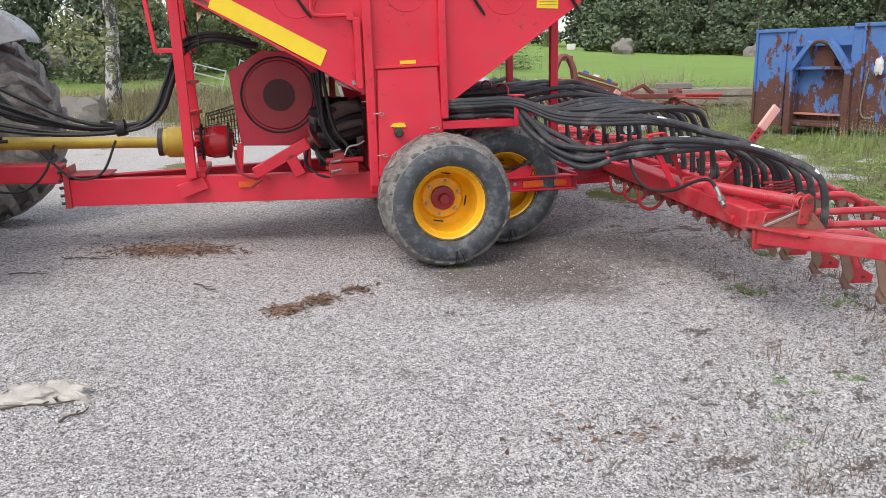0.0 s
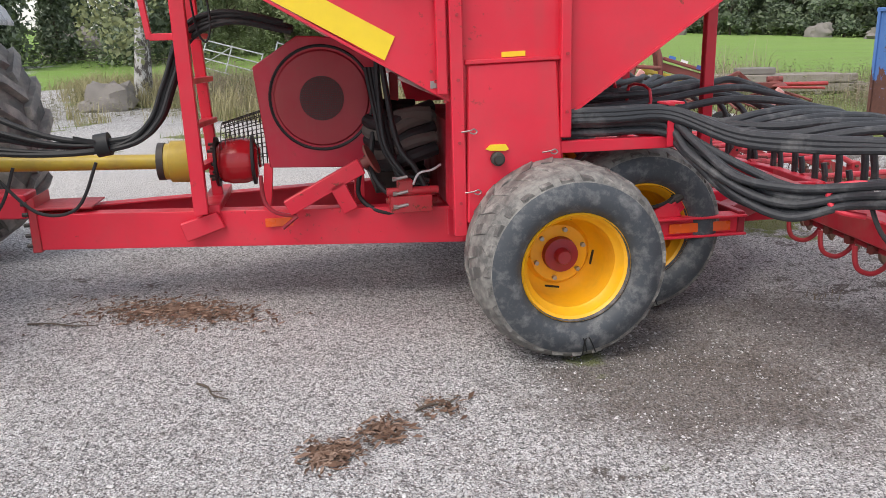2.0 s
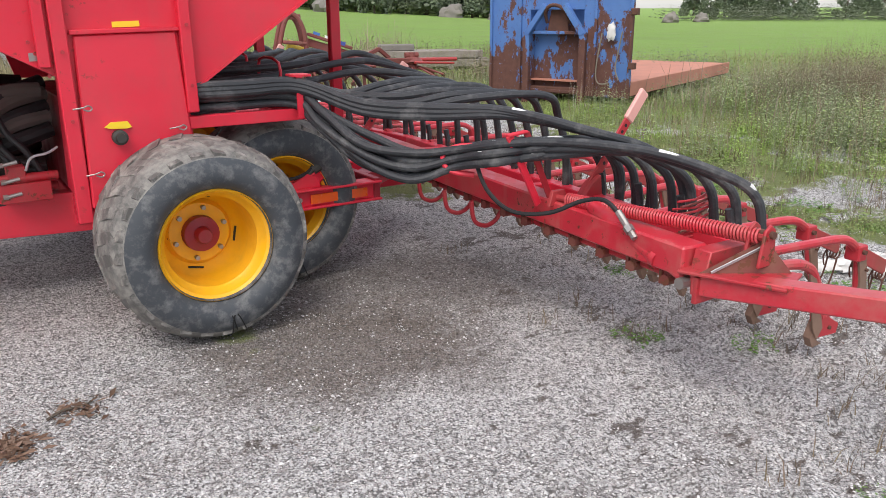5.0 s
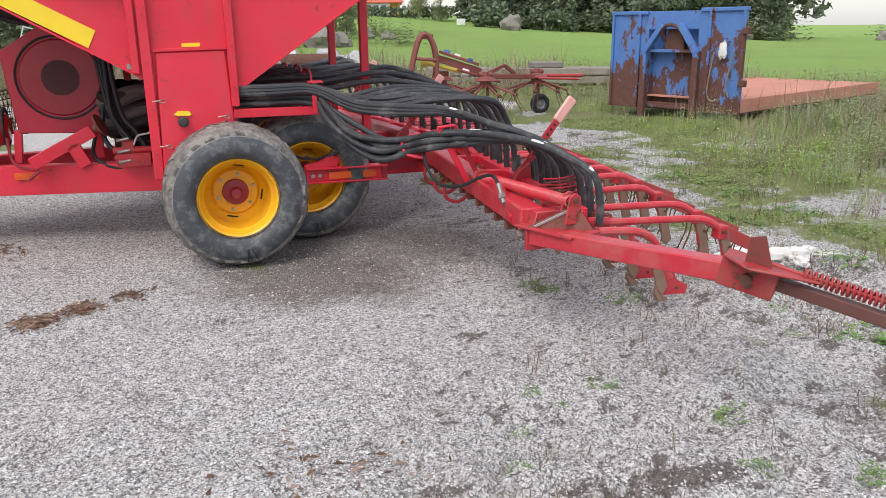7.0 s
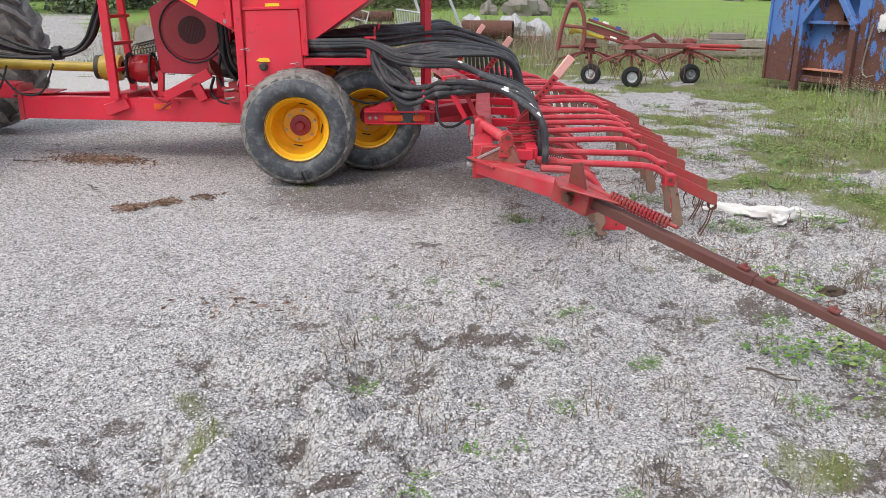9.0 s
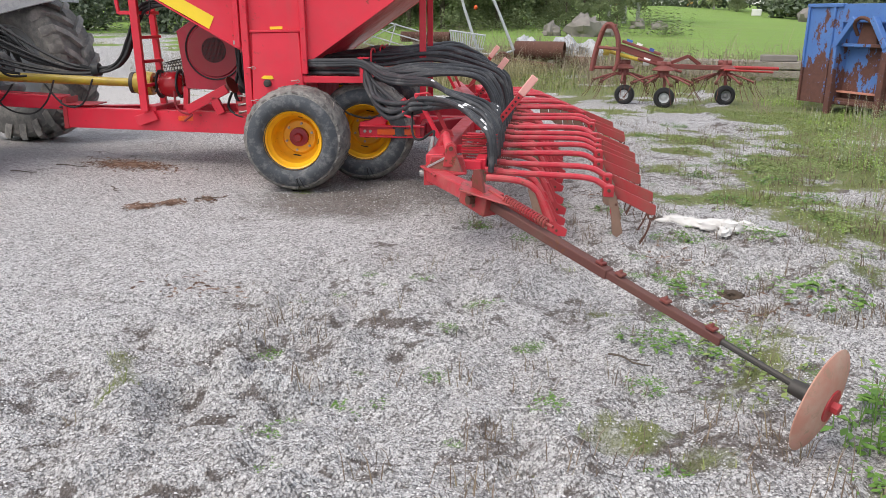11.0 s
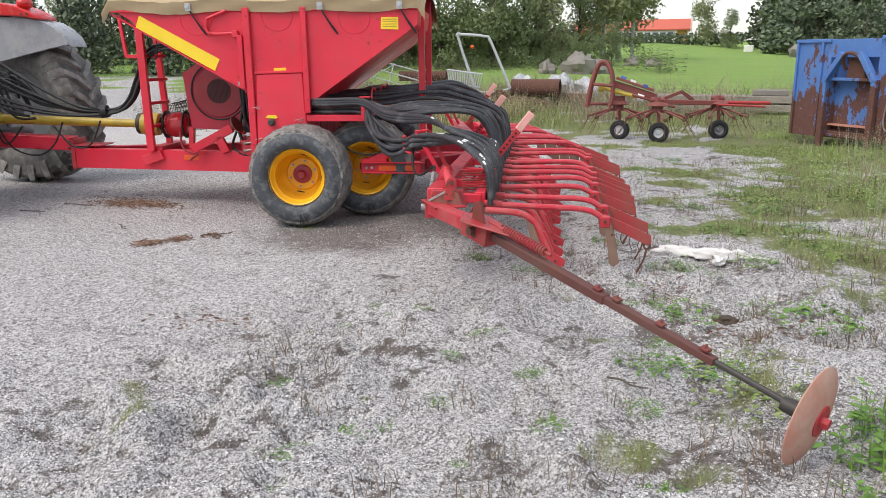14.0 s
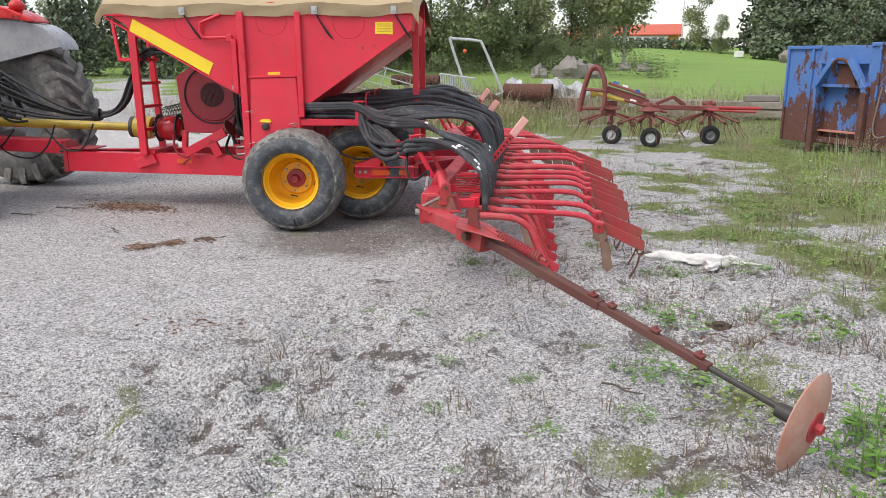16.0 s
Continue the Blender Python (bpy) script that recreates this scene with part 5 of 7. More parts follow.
def seed_hoses():
    rng = random.Random(21)

    def w(q):
        return rng.uniform(-q, q)

    def on_curve(pts, i, t):
        a, b, c, d = (Vector(pts[min(max(j, 0), len(pts) - 1)]) for j in (i - 1, i, i + 1, i + 2))
        return 0.5 * ((2 * b) + (c - a) * t + (2 * a - 5 * b + 4 * c - d) * t * t + (3 * b - a - 3 * c + d) * t ** 3)

    def scuff(pts, lo, hi):
        i, t0, step = rng.randrange(lo, hi), rng.uniform(0.05, 0.7), rng.uniform(0.05, 0.09)
        off = Vector((rng.uniform(-0.006, 0.0), rng.uniform(-0.010, -0.002), 0.0105))
        part("white_scuff", G().tube([on_curve(pts, i, t0 + step * j) + off * (0.9 if j in (0, 3) else 1.0) for j in range(4)], 0.0105, 7, 2, 0.006), HOSE_TIE, drill, "white worn patch")

    # near bundle: off the shelf, sagging to the hoop, over the carrier, then down one by one along the wing
    n = 9
    for k in range(n):
        f = k / (n - 1)
        vend = -0.72 - 0.95 * f
        row, col = k % 3, k // 3
        z0 = 0.985 + 0.036 * row
        ue = bar_u(vend) + 0.36
        pts = [(-0.02, 0.30 + 0.05 * col, z0 + w(0.008)), (0.25, 0.23 + 0.05 * col, z0 + w(0.008)), (0.55, 0.18 + 0.045 * col, z0 - 0.005),
               (0.64 + w(0.03), 0.01 + 0.03 * col + w(0.02), 0.875 + 0.040 * row + w(0.025)),
               (0.72 + 0.035 * col + w(0.02), -0.20 + 0.03 * col + w(0.02), 0.735 + 0.050 * row + w(0.025)),
               (0.86 + 0.035 * col + w(0.02), -0.38 + 0.02 * col + w(0.02), 0.690 + 0.048 * row + w(0.02)),
               (1.02 + 0.035 * col, -0.54 + 0.015 * col, 0.740 + 0.038 * row),
               (1.12 + 0.045 * col, -0.80, 0.800 + 0.036 * row)]
        if vend < -0.95:
            m = (-0.84 + vend) / 2
            pts += [((1.17 + ue) / 2 + w(0.02), m, 0.855 + 0.012 * row + w(0.012))]
        pts += [(ue - 0.09, vend + 0.12, 0.815 + w(0.015)), (ue - 0.012, vend + 0.025, 0.73), (ue + 0.01, vend, 0.60), (ue + 0.01, vend, 0.49)]
        part("seed_hose", G().tube(pts, 0.0195, 10, 7), HOSE, drill)
        for _ in range(3):
            scuff(pts, 6, len(pts) - 3)
    # high bundle: level off the strap, one long arc, down between carrier and middle
    for k in range(6):
        vend = -0.50 + 0.16 * k
        row = k % 3
        z0 = 1.045 + 0.02 * row
        ue = bar_u(vend) + 0.30
        pts = [(-0.02, 0.28 + 0.04 * row, z0), (0.28, 0.20 + 0.04 * row, z0 + w(0.008)), (0.55, 0.15 + 0.03 * row, z0 + 0.005), (0.76, -0.02 + 0.05 * row, 0.985 + 0.022 * row), (0.95, -0.22 + 0.05 * k, 0.975 + 0.018 * k + w(0.01)), (1.18, -0.40 + 0.10 * k, 1.02 + 0.010 * k), (ue - 0.20, vend - 0.05 + 0.02 * k, 1.01 + w(0.02)), (ue - 0.06, vend, 0.90 + w(0.02)), (ue, vend, 0.72), (ue + 0.01, vend, 0.50)]
        part("seed_hose", G().tube(pts, 0.0195, 10, 6), HOSE, drill)
    for k in range(3):
        vend = -0.85 - 0.2 * k
        ue = bar_u(vend) + 0.36
        pts = [(-0.02, 0.24, 1.05 + 0.02 * k), (0.30, 0.17, 1.055 + 0.02 * k), (0.56, 0.13, 1.055 + 0.018 * k), (0.78, -0.10, 0.955 + 0.022 * k), (1.0, -0.36, 0.945 + 0.022 * k), (1.20, -0.64, 0.965 + 0.012 * k), (1.36, -0.88 - 0.06 * k, 0.93), (ue - 0.10, vend + 0.08, 0.84), (ue, vend, 0.70), (ue + 0.01, vend, 0.50)]
        part("seed_hose", G().tube(pts, 0.0195, 10, 6), HOSE, drill)
        scuff(pts, 5, 7)
    # bundles over the middle to the far wing, three straps of them side by side
    for k in range(15):
        f = k / 14
        vend = 0.42 + 3.5 * f
        row = k % 3
        v0 = 0.55 + 1.35 * f
        z0 = 1.01 + 0.042 * row
        ue = bar_u(vend) + 0.32
        top = 1.09 + 0.03 * row + w(0.02)
        pts = [(0.0, v0, z0), (0.35, v0 - 0.04 + w(0.03), z0 + 0.02), (0.72, v0 - 0.06 + w(0.05), z0 + 0.045 + w(0.015)), (1.06, v0 + (vend - v0) * 0.35 + w(0.04), top), (1.33, v0 + (vend - v0) * 0.75 + w(0.04), top - 0.01 + w(0.02)), (ue - 0.11 + w(0.02), vend + w(0.03), 0.97 + w(0.03)), (ue - 0.01, vend, 0.80), (ue + 0.01, vend, 0.50)]
        part("seed_hose", G().tube(pts, 0.0195, 10, 6), HOSE, drill)
    for u, v, z in ((0.60, 0.62, 1.16), (0.62, 1.15, 1.17), (0.60, 1.72, 1.16)):
        part("hose_clip", G().tube([(u, v - 0.14, z - 0.15), (u, v - 0.15, z), (u, v + 0.12, z + 0.005), (u, v + 0.13, z - 0.15)], 0.008, 6, 3), RED, drill, "red clip over the hoses")
    # grey returns to the middle distributor
    for k in range(5):
        part("seed_hose", G().tube([(0.10, 1.55 + 0.07 * k, 1.02), (0.42, 1.60 + 0.07 * k, 1.10 + 0.01 * k), (0.72, 1.72 + 0.08 * k, 1.14), (1.0, 1.95 + 0.1 * k, 1.12), (1.25, 2.2 + 0.13 * k, 0.98)], 0.0195, 8, 5), plain("dusty_hose", (0.16, 0.155, 0.145), 0.8) if k == 0 else bpy.data.materials["dusty_hose"], drill, "dusty grey hose")
    # short upright spouts where the other hoses meet the coulters
    for i in range(20):
        v = -1.54 + 0.265 * i
        part("hose_spout", G().tube([(bar_u(v) + 0.345, v, 0.49), (bar_u(v) + 0.35, v, 0.58), (bar_u(v) + 0.34, v + 0.01, 0.66)], 0.018, 8, 3), HOSE, drill)


seed_hoses()


# ---- loose cover: crushed stone, grass, weeds ----
def stones():
    rng = np.random.default_rng(11)
    n = 460000
    x = rng.uniform(-4.0, 5.6, n)
    y = rng.uniform(1.0, 7.4, n)
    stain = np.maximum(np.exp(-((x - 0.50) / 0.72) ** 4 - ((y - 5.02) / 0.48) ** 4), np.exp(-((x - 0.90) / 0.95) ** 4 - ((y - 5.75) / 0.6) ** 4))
    keep = rng.uniform(0, 1, n) < (1 - 0.80 * stain) * (1 - 0.5 * dirt_and_hollows(x, y)) * np.clip(1.2 - np.hypot(x - 1.2, y - 2.4) / 5.0, 0.12, 1) * np.clip(1.2 - grass_cover(x, y), 0.1, 1)
    x, y = x[keep], y[keep]
    n = len(x)
    r = np.clip(rng.lognormal(math.log(0.0043), 0.30, n), 0.0025, 0.011)
    base = np.array([(1, 0, 0), (0, 1, 0), (-1, 0, 0), (0, -1, 0), (0, 0, 1)], float)
    tri = np.array([(0, 1, 4), (1, 2, 4), (2, 3, 4), (3, 0, 4)])
    w = rng.uniform(0, 2 * math.pi, n)
    P = base[None] * rng.uniform(0.65, 1.25, (n, 5, 1))
    P[:, 4, :2] = rng.uniform(-0.45, 0.45, (n, 2))
    P[:, :4, 2] = rng.uniform(-0.3, 0.35, (n, 4))
    P = P * np.stack([np.ones(n), rng.uniform(0.6, 1.0, n), rng.uniform(0.55, 0.95, n)], -1)[:, None, :]
    c, s = np.cos(w)[:, None], np.sin(w)[:, None]
    Q = np.stack([P[..., 0] * c - P[..., 1] * s, P[..., 0] * s + P[..., 1] * c, P[..., 2]], -1) * r[:, None, None]
    Q[..., 0] += x[:, None]
    Q[..., 1] += y[:, None]
    Q[..., 2] += (height(x, y) + r * 0.1)[:, None]
    F = (np.arange(n) * 5)[:, None, None] + tri[None]
    tagged(new("gravel", numpy_mesh("gravel", Q.reshape(-1, 3), F.reshape(-1, 3), PEBBLE)), "loose pale crushed stone over the yard", "gravel", kind="stuff")


stones()


def blades(name, label, x, y, h, width, lean, mat, seed):
    """Single grass blades as bent strips."""
    rng = np.random.default_rng(seed)
    n = len(x)
    a = rng.uniform(0, 2 * math.pi, n)
    b = a + math.pi / 2 + rng.normal(0, 0.4, n)
    L = rng.uniform(0.15, 1.0, n) * lean
    z = height(x, y) - 0.005
    w = width * rng.uniform(0.6, 1.3, n)
    ca, sa = np.cos(a) * w, np.sin(a) * w
    cb, sb = np.cos(b), np.sin(b)
    V = np.zeros((n, 5, 3))
    V[:, 0] = np.stack([x - ca, y - sa, z], -1)
    V[:, 1] = np.stack([x + ca, y + sa, z], -1)
    mx, my, mz = x + cb * h * L * 0.3, y + sb * h * L * 0.3, z + h * 0.6
    V[:, 2] = np.stack([mx - ca * 0.7, my - sa * 0.7, mz], -1)
    V[:, 3] = np.stack([mx + ca * 0.7, my + sa * 0.7, mz], -1)
    V[:, 4] = np.stack([x + cb * h * L, y + sb * h * L, z + h * np.sqrt(np.clip(1.05 - 0.5 * L * L, 0.1, 1))], -1)
    F = (np.arange(n) * 5)[:, None, None] + np.array([(0, 1, 3), (0, 3, 2), (2, 3, 4)])[None]
    tagged(new(name, numpy_mesh(name, V.reshape(-1, 3), F.reshape(-1, 3), mat)), label, "grass", kind="stuff")


def tallness(x, y):
    """Rank growth on the right-hand verge and behind the machines."""
    right = np.clip((x - 4.6 + 0.12 * (y - 7)) / 2.2, 0, 1) * np.clip((y - 4.5) / 3, 0, 1)
    back = np.clip((y - 14.5 + 0.3 * np.clip(-x, 0, 9)) / 3, 0, 1)
    return np.maximum(right, 0.75 * back) * np.clip((27 - y) / 4, 0.12, 1)


def sow():
    rng = np.random.default_rng(5)

    def spread(n, x0, x1, y0, y1, power=1.0, thr=0.42):
        x, y = rng.uniform(x0, x1, n), y0 + (y1 - y0) * rng.uniform(0, 1, n) ** power
        g = grass_cover(x, y) + rng.normal(0, 0.06, n)
        k = (g > thr) & ((x - 1.9) ** 2 / 9 + (y - 5.6) ** 2 / 4 > 0.35) & (np.hypot(x, y - 5.6) > 1.7)
        return x[k], y[k]

    x, y = spread(130000, -1, 9, 1.2, 14, 1.0, 0.5)
    t = tallness(x, y)
    h = (0.012 + 0.03 * rng.uniform(0, 1, len(x))) * (1 + 1.6 * t * rng.uniform(0.1, 1, len(x))) * np.clip(1 + 2.2 * fbm(x, y, 1.3, 3, 41), 0.4, 2.2)
    blades("yard_grass", "short green grass growing through the gravel", x, y, h, 0.0028, 0.9, GRASS, 1)
    x, y = spread(60000, -24, 22, 9, 24, 1.2, 0.5)
    t = tallness(x, y)
    h = (0.04 + 0.09 * rng.uniform(0, 1, len(x))) * (1 + 1.3 * t) * np.clip((y - 8) / 7, 0.3, 1) * np.where(x > 2.5, 0.35, 1.0) * np.clip(1 + 2.5 * fbm(x, y, 0.6, 3, 43), 0.35, 2.2)
    blades("meadow_grass", "rough green meadow grass", x, y, h, 0.006, 1.0, GRASS, 2)
    # high pale grass beside the track
    x, y = spread(60000, -17, -2.5, 16, 25, 1.0, 0.6)
    h = (0.12 + 0.50 * rng.uniform(0, 1, len(x)) ** 1.4) * np.clip(1 + 2.2 * fbm(x, y, 0.7, 3, 53), 0.3, 1.8)
    blades("track_grass", "high pale green grass beside the track", x, y, h, 0.006, 0.8, DRY_GRASS, 7)
    # tall brown seed stalks round the scrap and along the meadow edge
    n = 30000
    x, y = rng.uniform(-13, 9, n), rng.uniform(16.2, 26, n)
    k = (fbm(x, y, 0.5, 3, 91) + 0.25 * fbm(x, y, 2.5, 2, 92) > 0.015) & (y > 17.2 + 0.6 * np.clip(-x - 6, 0, 5))
    x, y = x[k], y[k]
    cx, cy = rng.uniform(5.6, 11.5, 150), rng.uniform(8.5, 15.5, 150)
    c = rng.uniform(0, 1, 150) < tallness(cx, cy) * np.clip(0.4 + 4 * fbm(cx, cy, 0.5, 3, 95), 0, 1)
    cx, cy = np.repeat(cx[c], 9), np.repeat(cy[c], 9)
    x, y = np.concatenate([x, cx + rng.normal(0, 0.25, len(cx))]), np.concatenate([y, cy + rng.normal(0, 0.25, len(cx))])
    h = (0.30 + 0.75 * rng.uniform(0, 1, len(x)) ** 1.3) * np.clip(1 + 2.5 * fbm(x, y, 0.9, 3, 93), 0.4, 1.6)
    blades("seed_stalks", "tall brown seed stalks round the scrap", x, y, h * np.where(x > 4.5, 0.8, 1.0), 0.005, 1.0, leaf_material("seed_stalk", (0.16, 0.12, 0.09), (0.27, 0.21, 0.15), (0.40, 0.36, 0.22)), 17)
    x, y = spread(60000, -30, 22, 6, 25, 1.0, 0.5)
    t = tallness(x, y)
    k = rng.uniform(0, 1, len(x)) < 0.05 + 0.22 * t
    x, y, t = x[k], y[k], t[k]
    h = (0.12 + 0.45 * rng.uniform(0, 1, len(x)) ** 1.5) * (0.3 + t) * np.where(x > 3, 0.6, 1.0) * np.clip(1 + 2.2 * fbm(x, y, 0.8, 3, 47), 0.3, 2.0)
    blades("dry_grass", "tall bleached grass stalks", x, y, h, 0.004, 0.9, DRY_GRASS, 3)


def dead_stalks():
    rng = np.random.default_rng(71)
    cx, cy = rng.uniform(1.3, 7.5, 800), rng.uniform(1.4, 11.5, 800)
    k = rng.uniform(0, 1, 800) < np.clip((cx - 0.8) / 3.2, 0.12, 1)
    cx, cy = cx[k], cy[k]
    m = 16
    x = np.repeat(cx, m) + rng.normal(0, 0.05, len(cx) * m)
    y = np.repeat(cy, m) + rng.normal(0, 0.05, len(cx) * m)
    blades("dead_stalks", "thin brown dead weed stalks in the gravel", x, y, rng.uniform(0.02, 0.13, len(x)) * (1 + 0.25 * np.clip(x - 3, 0, 4)), 0.0022, 1.3, leaf_material("dead_stalk", (0.09, 0.06, 0.04), (0.17, 0.12, 0.08), (0.28, 0.24, 0.13)), 9)


sow()
dead_stalks()


def leafy(name, spots, mat, leaf, label, per, high, spread_, seed, category="weeds", stalk=True):
    """Leafy weeds as one mass: stems with pairs of leaves."""
    rng = np.random.default_rng(seed)
    V, F = [], []
    for (x, y, s) in spots:
        z = float(height(x, y))
        for _ in range(per):
            a, q = rng.uniform(0, 2 * math.pi), rng.uniform(0, 1) ** 0.5 * spread_ * s
            bx, by = x + math.cos(a) * q, y + math.sin(a) * q
            H = high * s * rng.uniform(0.45, 1.0)
            tx, ty = bx + rng.normal(0, 0.10) * H, by + rng.normal(0, 0.10) * H
            if stalk:
                o = len(V)
                V += [(bx - 0.003, by, z), (bx + 0.003, by, z), (tx, ty, z + H)]
                F.append((o, o + 1, o + 2, o + 2))
            m = max(3, int(H / leaf * 0.9))
            for i in range(m):
                f = (i + 0.6) / m
                cx, cy, cz = bx + (tx - bx) * f, by + (ty - by) * f, z + H * f
                w = rng.uniform(0, 2 * math.pi)
                L = leaf * s * rng.uniform(0.6, 1.2) * (1.15 - 0.5 * f)
                dx, dy, up = math.cos(w), math.sin(w), rng.uniform(-0.25, 0.55)
                o = len(V)
                V += [(cx, cy, cz), (cx + dx * L * 0.5 - dy * L * 0.28, cy + dy * L * 0.5 + dx * L * 0.28, cz + up * L * 0.6), (cx + dx * L, cy + dy * L, cz + up * L * 0.7 - L * 0.15), (cx + dx * L * 0.5 + dy * L * 0.28, cy + dy * L * 0.5 - dx * L * 0.28, cz + up * L * 0.6)]
                F.append((o, o + 1, o + 2, o + 3))
    V, F = np.array(V), np.array(F)
    T = np.concatenate([F[:, [0, 1, 2]], F[:, [0, 2, 3]]])
    T = T[(T[:, 1] != T[:, 2])]
    tagged(new(name, numpy_mesh(name, V, T, mat)), label, category, kind="stuff")


def weeds():
    rng = np.random.default_rng(17)
    leafy("nettle_clump", [(4.20, 2.62, 0.9), (4.34, 2.80, 1.0), (4.5, 2.62, 1.0), (4.55, 2.9, 1.1), (4.8, 2.7, 1.1)], WEED, 0.065, "fresh green nettles beside the marker disc", 26, 0.24, 0.17, 1)
    low = [(3.44, 8.26, 1.0), (3.1, 7.31, 1.1), (3.79, 7.41, 1.3), (4.14, 6.75, 1.2), (3.5, 6.39, 1.1), (2.63, 5.63, 0.8), (3.26, 5.13, 1.0), (4.08, 4.02, 1.5), (3.4, 4.0, 1.3), (3.34, 3.18, 0.9), (2.48, 3.36, 0.55), (1.99, 3.57, 0.4), (3.63, 3.26, 1.0), (3.76, 5.25, 1.0), (2.2, 1.72, 0.5), (2.32, 1.62, 0.5), (2.47, 2.19, 0.35), (2.57, 2.5, 0.45), (3.58, 2.15, 0.6), (4.22, 2.3, 1.0), (2.23, 9.86, 1.0), (2.42, 11.15, 1.2), (1.28, 11.88, 0.9), (2.81, 2.97, 0.4), (2.2, 5.69, 0.8), (1.85, 4.87, 0.7), (2.3, 4.64, 0.7), (2.34, 2.1, 0.5), (3.09, 2.35, 0.5), (3.96, 4.65, 0.9)]
    for _ in range(190):
        x, y = rng.uniform(1.6, 7), rng.uniform(1.3, 10)
        if x < 2.6 and y > 3.6:
            continue
        low.append((x, y, rng.uniform(0.15, 0.5) * (0.6 + 0.15 * x)))
    leafy("low_weeds", low, WEED, 0.036, "small green weeds in the gravel", 46, 0.05, 0.17, 2, stalk=False)
    sward = []
    while len(sward) < 420:
        x, y = rng.uniform(1.5, 9), rng.uniform(2.5, 14)
        if float(grass_cover(x, y)) > 0.55:
            sward.append((x, y, rng.uniform(0.6, 1.3)))
    leafy("sward_weeds", sward, leaf_material("sward_leaves", (0.11, 0.17, 0.04), (0.21, 0.29, 0.07), (0.35, 0.38, 0.15)), 0.036, "patches of clover and plantain in the grass", 34, 0.07, 0.26, 22, stalk=False)
    def on_deck(x, y):
        return -0.2 < (x - 4.03) * 0.675 - (y - 14.95) * 0.738 < 2.8 and -0.5 < (x - 4.03) * 0.738 + (y - 14.95) * 0.675 < 5.8

    tall = []
    while len(tall) < 4300:
        x, y = rng.uniform(3.3, 12.5), rng.uniform(4.2, 16.5)
        if rng.uniform(0, 1) < float(tallness(x, y)) ** 0.9 * 0.95 + 0.035 and not on_deck(x, y):
            lush = min(1.35, max(0.40, 1 + 3.2 * float(fbm(x, y, 0.55, 3, 61))))
            tall.append((x, y, rng.uniform(0.45, 1.1) * lush * min(1, 0.45 + 0.16 * max(0, x - 3.5) + 0.05 * max(0, y - 5))))
    leafy("rank_weeds", tall[:1500], leaf_material("verge_leaves", (0.13, 0.19, 0.05), (0.25, 0.33, 0.10), (0.42, 0.47, 0.20)), 0.062, "knee-high green weeds on the verge", 10, 0.38, 0.26, 3)
    leafy("mugwort", tall[1500:2500], leaf_material("grey_green_leaves", (0.16, 0.20, 0.10), (0.28, 0.33, 0.18), (0.44, 0.47, 0.30)), 0.045, "grey-green mugwort on the verge", 9, 0.55, 0.22, 31)
    leafy("bright_weeds", tall[2500:3700], leaf_material("bright_leaves", (0.15, 0.26, 0.04), (0.28, 0.42, 0.08), (0.45, 0.55, 0.16)), 0.055, "bright green nettles and docks on the verge", 11, 0.26, 0.24, 32)
    leafy("seeding_weeds", tall[3700:4150], leaf_material("brown_weeds", (0.19, 0.145, 0.10), (0.32, 0.25, 0.175), (0.42, 0.38, 0.23)), 0.026, "brown weeds gone to seed", 7, 0.70, 0.22, 4)
    leafy("white_umbels", tall[4150:4230], leaf_material("white_flowers", (0.5, 0.5, 0.42), (0.65, 0.65, 0.56), (0.75, 0.74, 0.66)), 0.014, "small white flower heads among the weeds", 5, 0.62, 0.2, 33)
    brown = [(7.5 + 2.9 * rng.uniform(0, 1) ** 0.8 + rng.normal(0, 0.25), 11.7 + rng.normal(0, 0.55), rng.uniform(0.6, 1.15)) for _ in range(80)]
    brown = [q for q in brown if not on_deck(q[0] - 0.3, q[1])]
    leafy("brown_bush", brown, leaf_material("brown_bush_leaves", (0.12, 0.09, 0.06), (0.22, 0.165, 0.11), (0.30, 0.27, 0.15)), 0.035, "dense reddish-brown dead bush on the verge", 26, 1.05, 0.34, 35, "bush")
    leafy("bush_green", [(x + rng.normal(0, 0.3), y - 0.3, h * 0.8) for x, y, h in brown[::3]], leaf_material("bush_green_leaves", (0.13, 0.16, 0.06), (0.22, 0.26, 0.11), (0.34, 0.36, 0.18)), 0.05, "green shoots round the brown bush", 14, 0.75, 0.4, 36, "bush")
    back = [(rng.uniform(-14, 8), rng.uniform(17, 27), rng.uniform(0.7, 1.3)) for _ in range(620)]
    leafy("meadow_weeds", back, leaf_material("olive_weeds", (0.11, 0.11, 0.05), (0.19, 0.18, 0.09), (0.28, 0.26, 0.15)), 0.07, "olive and brown tall weeds round the scrap", 7, 0.62, 0.5, 6)


weeds()


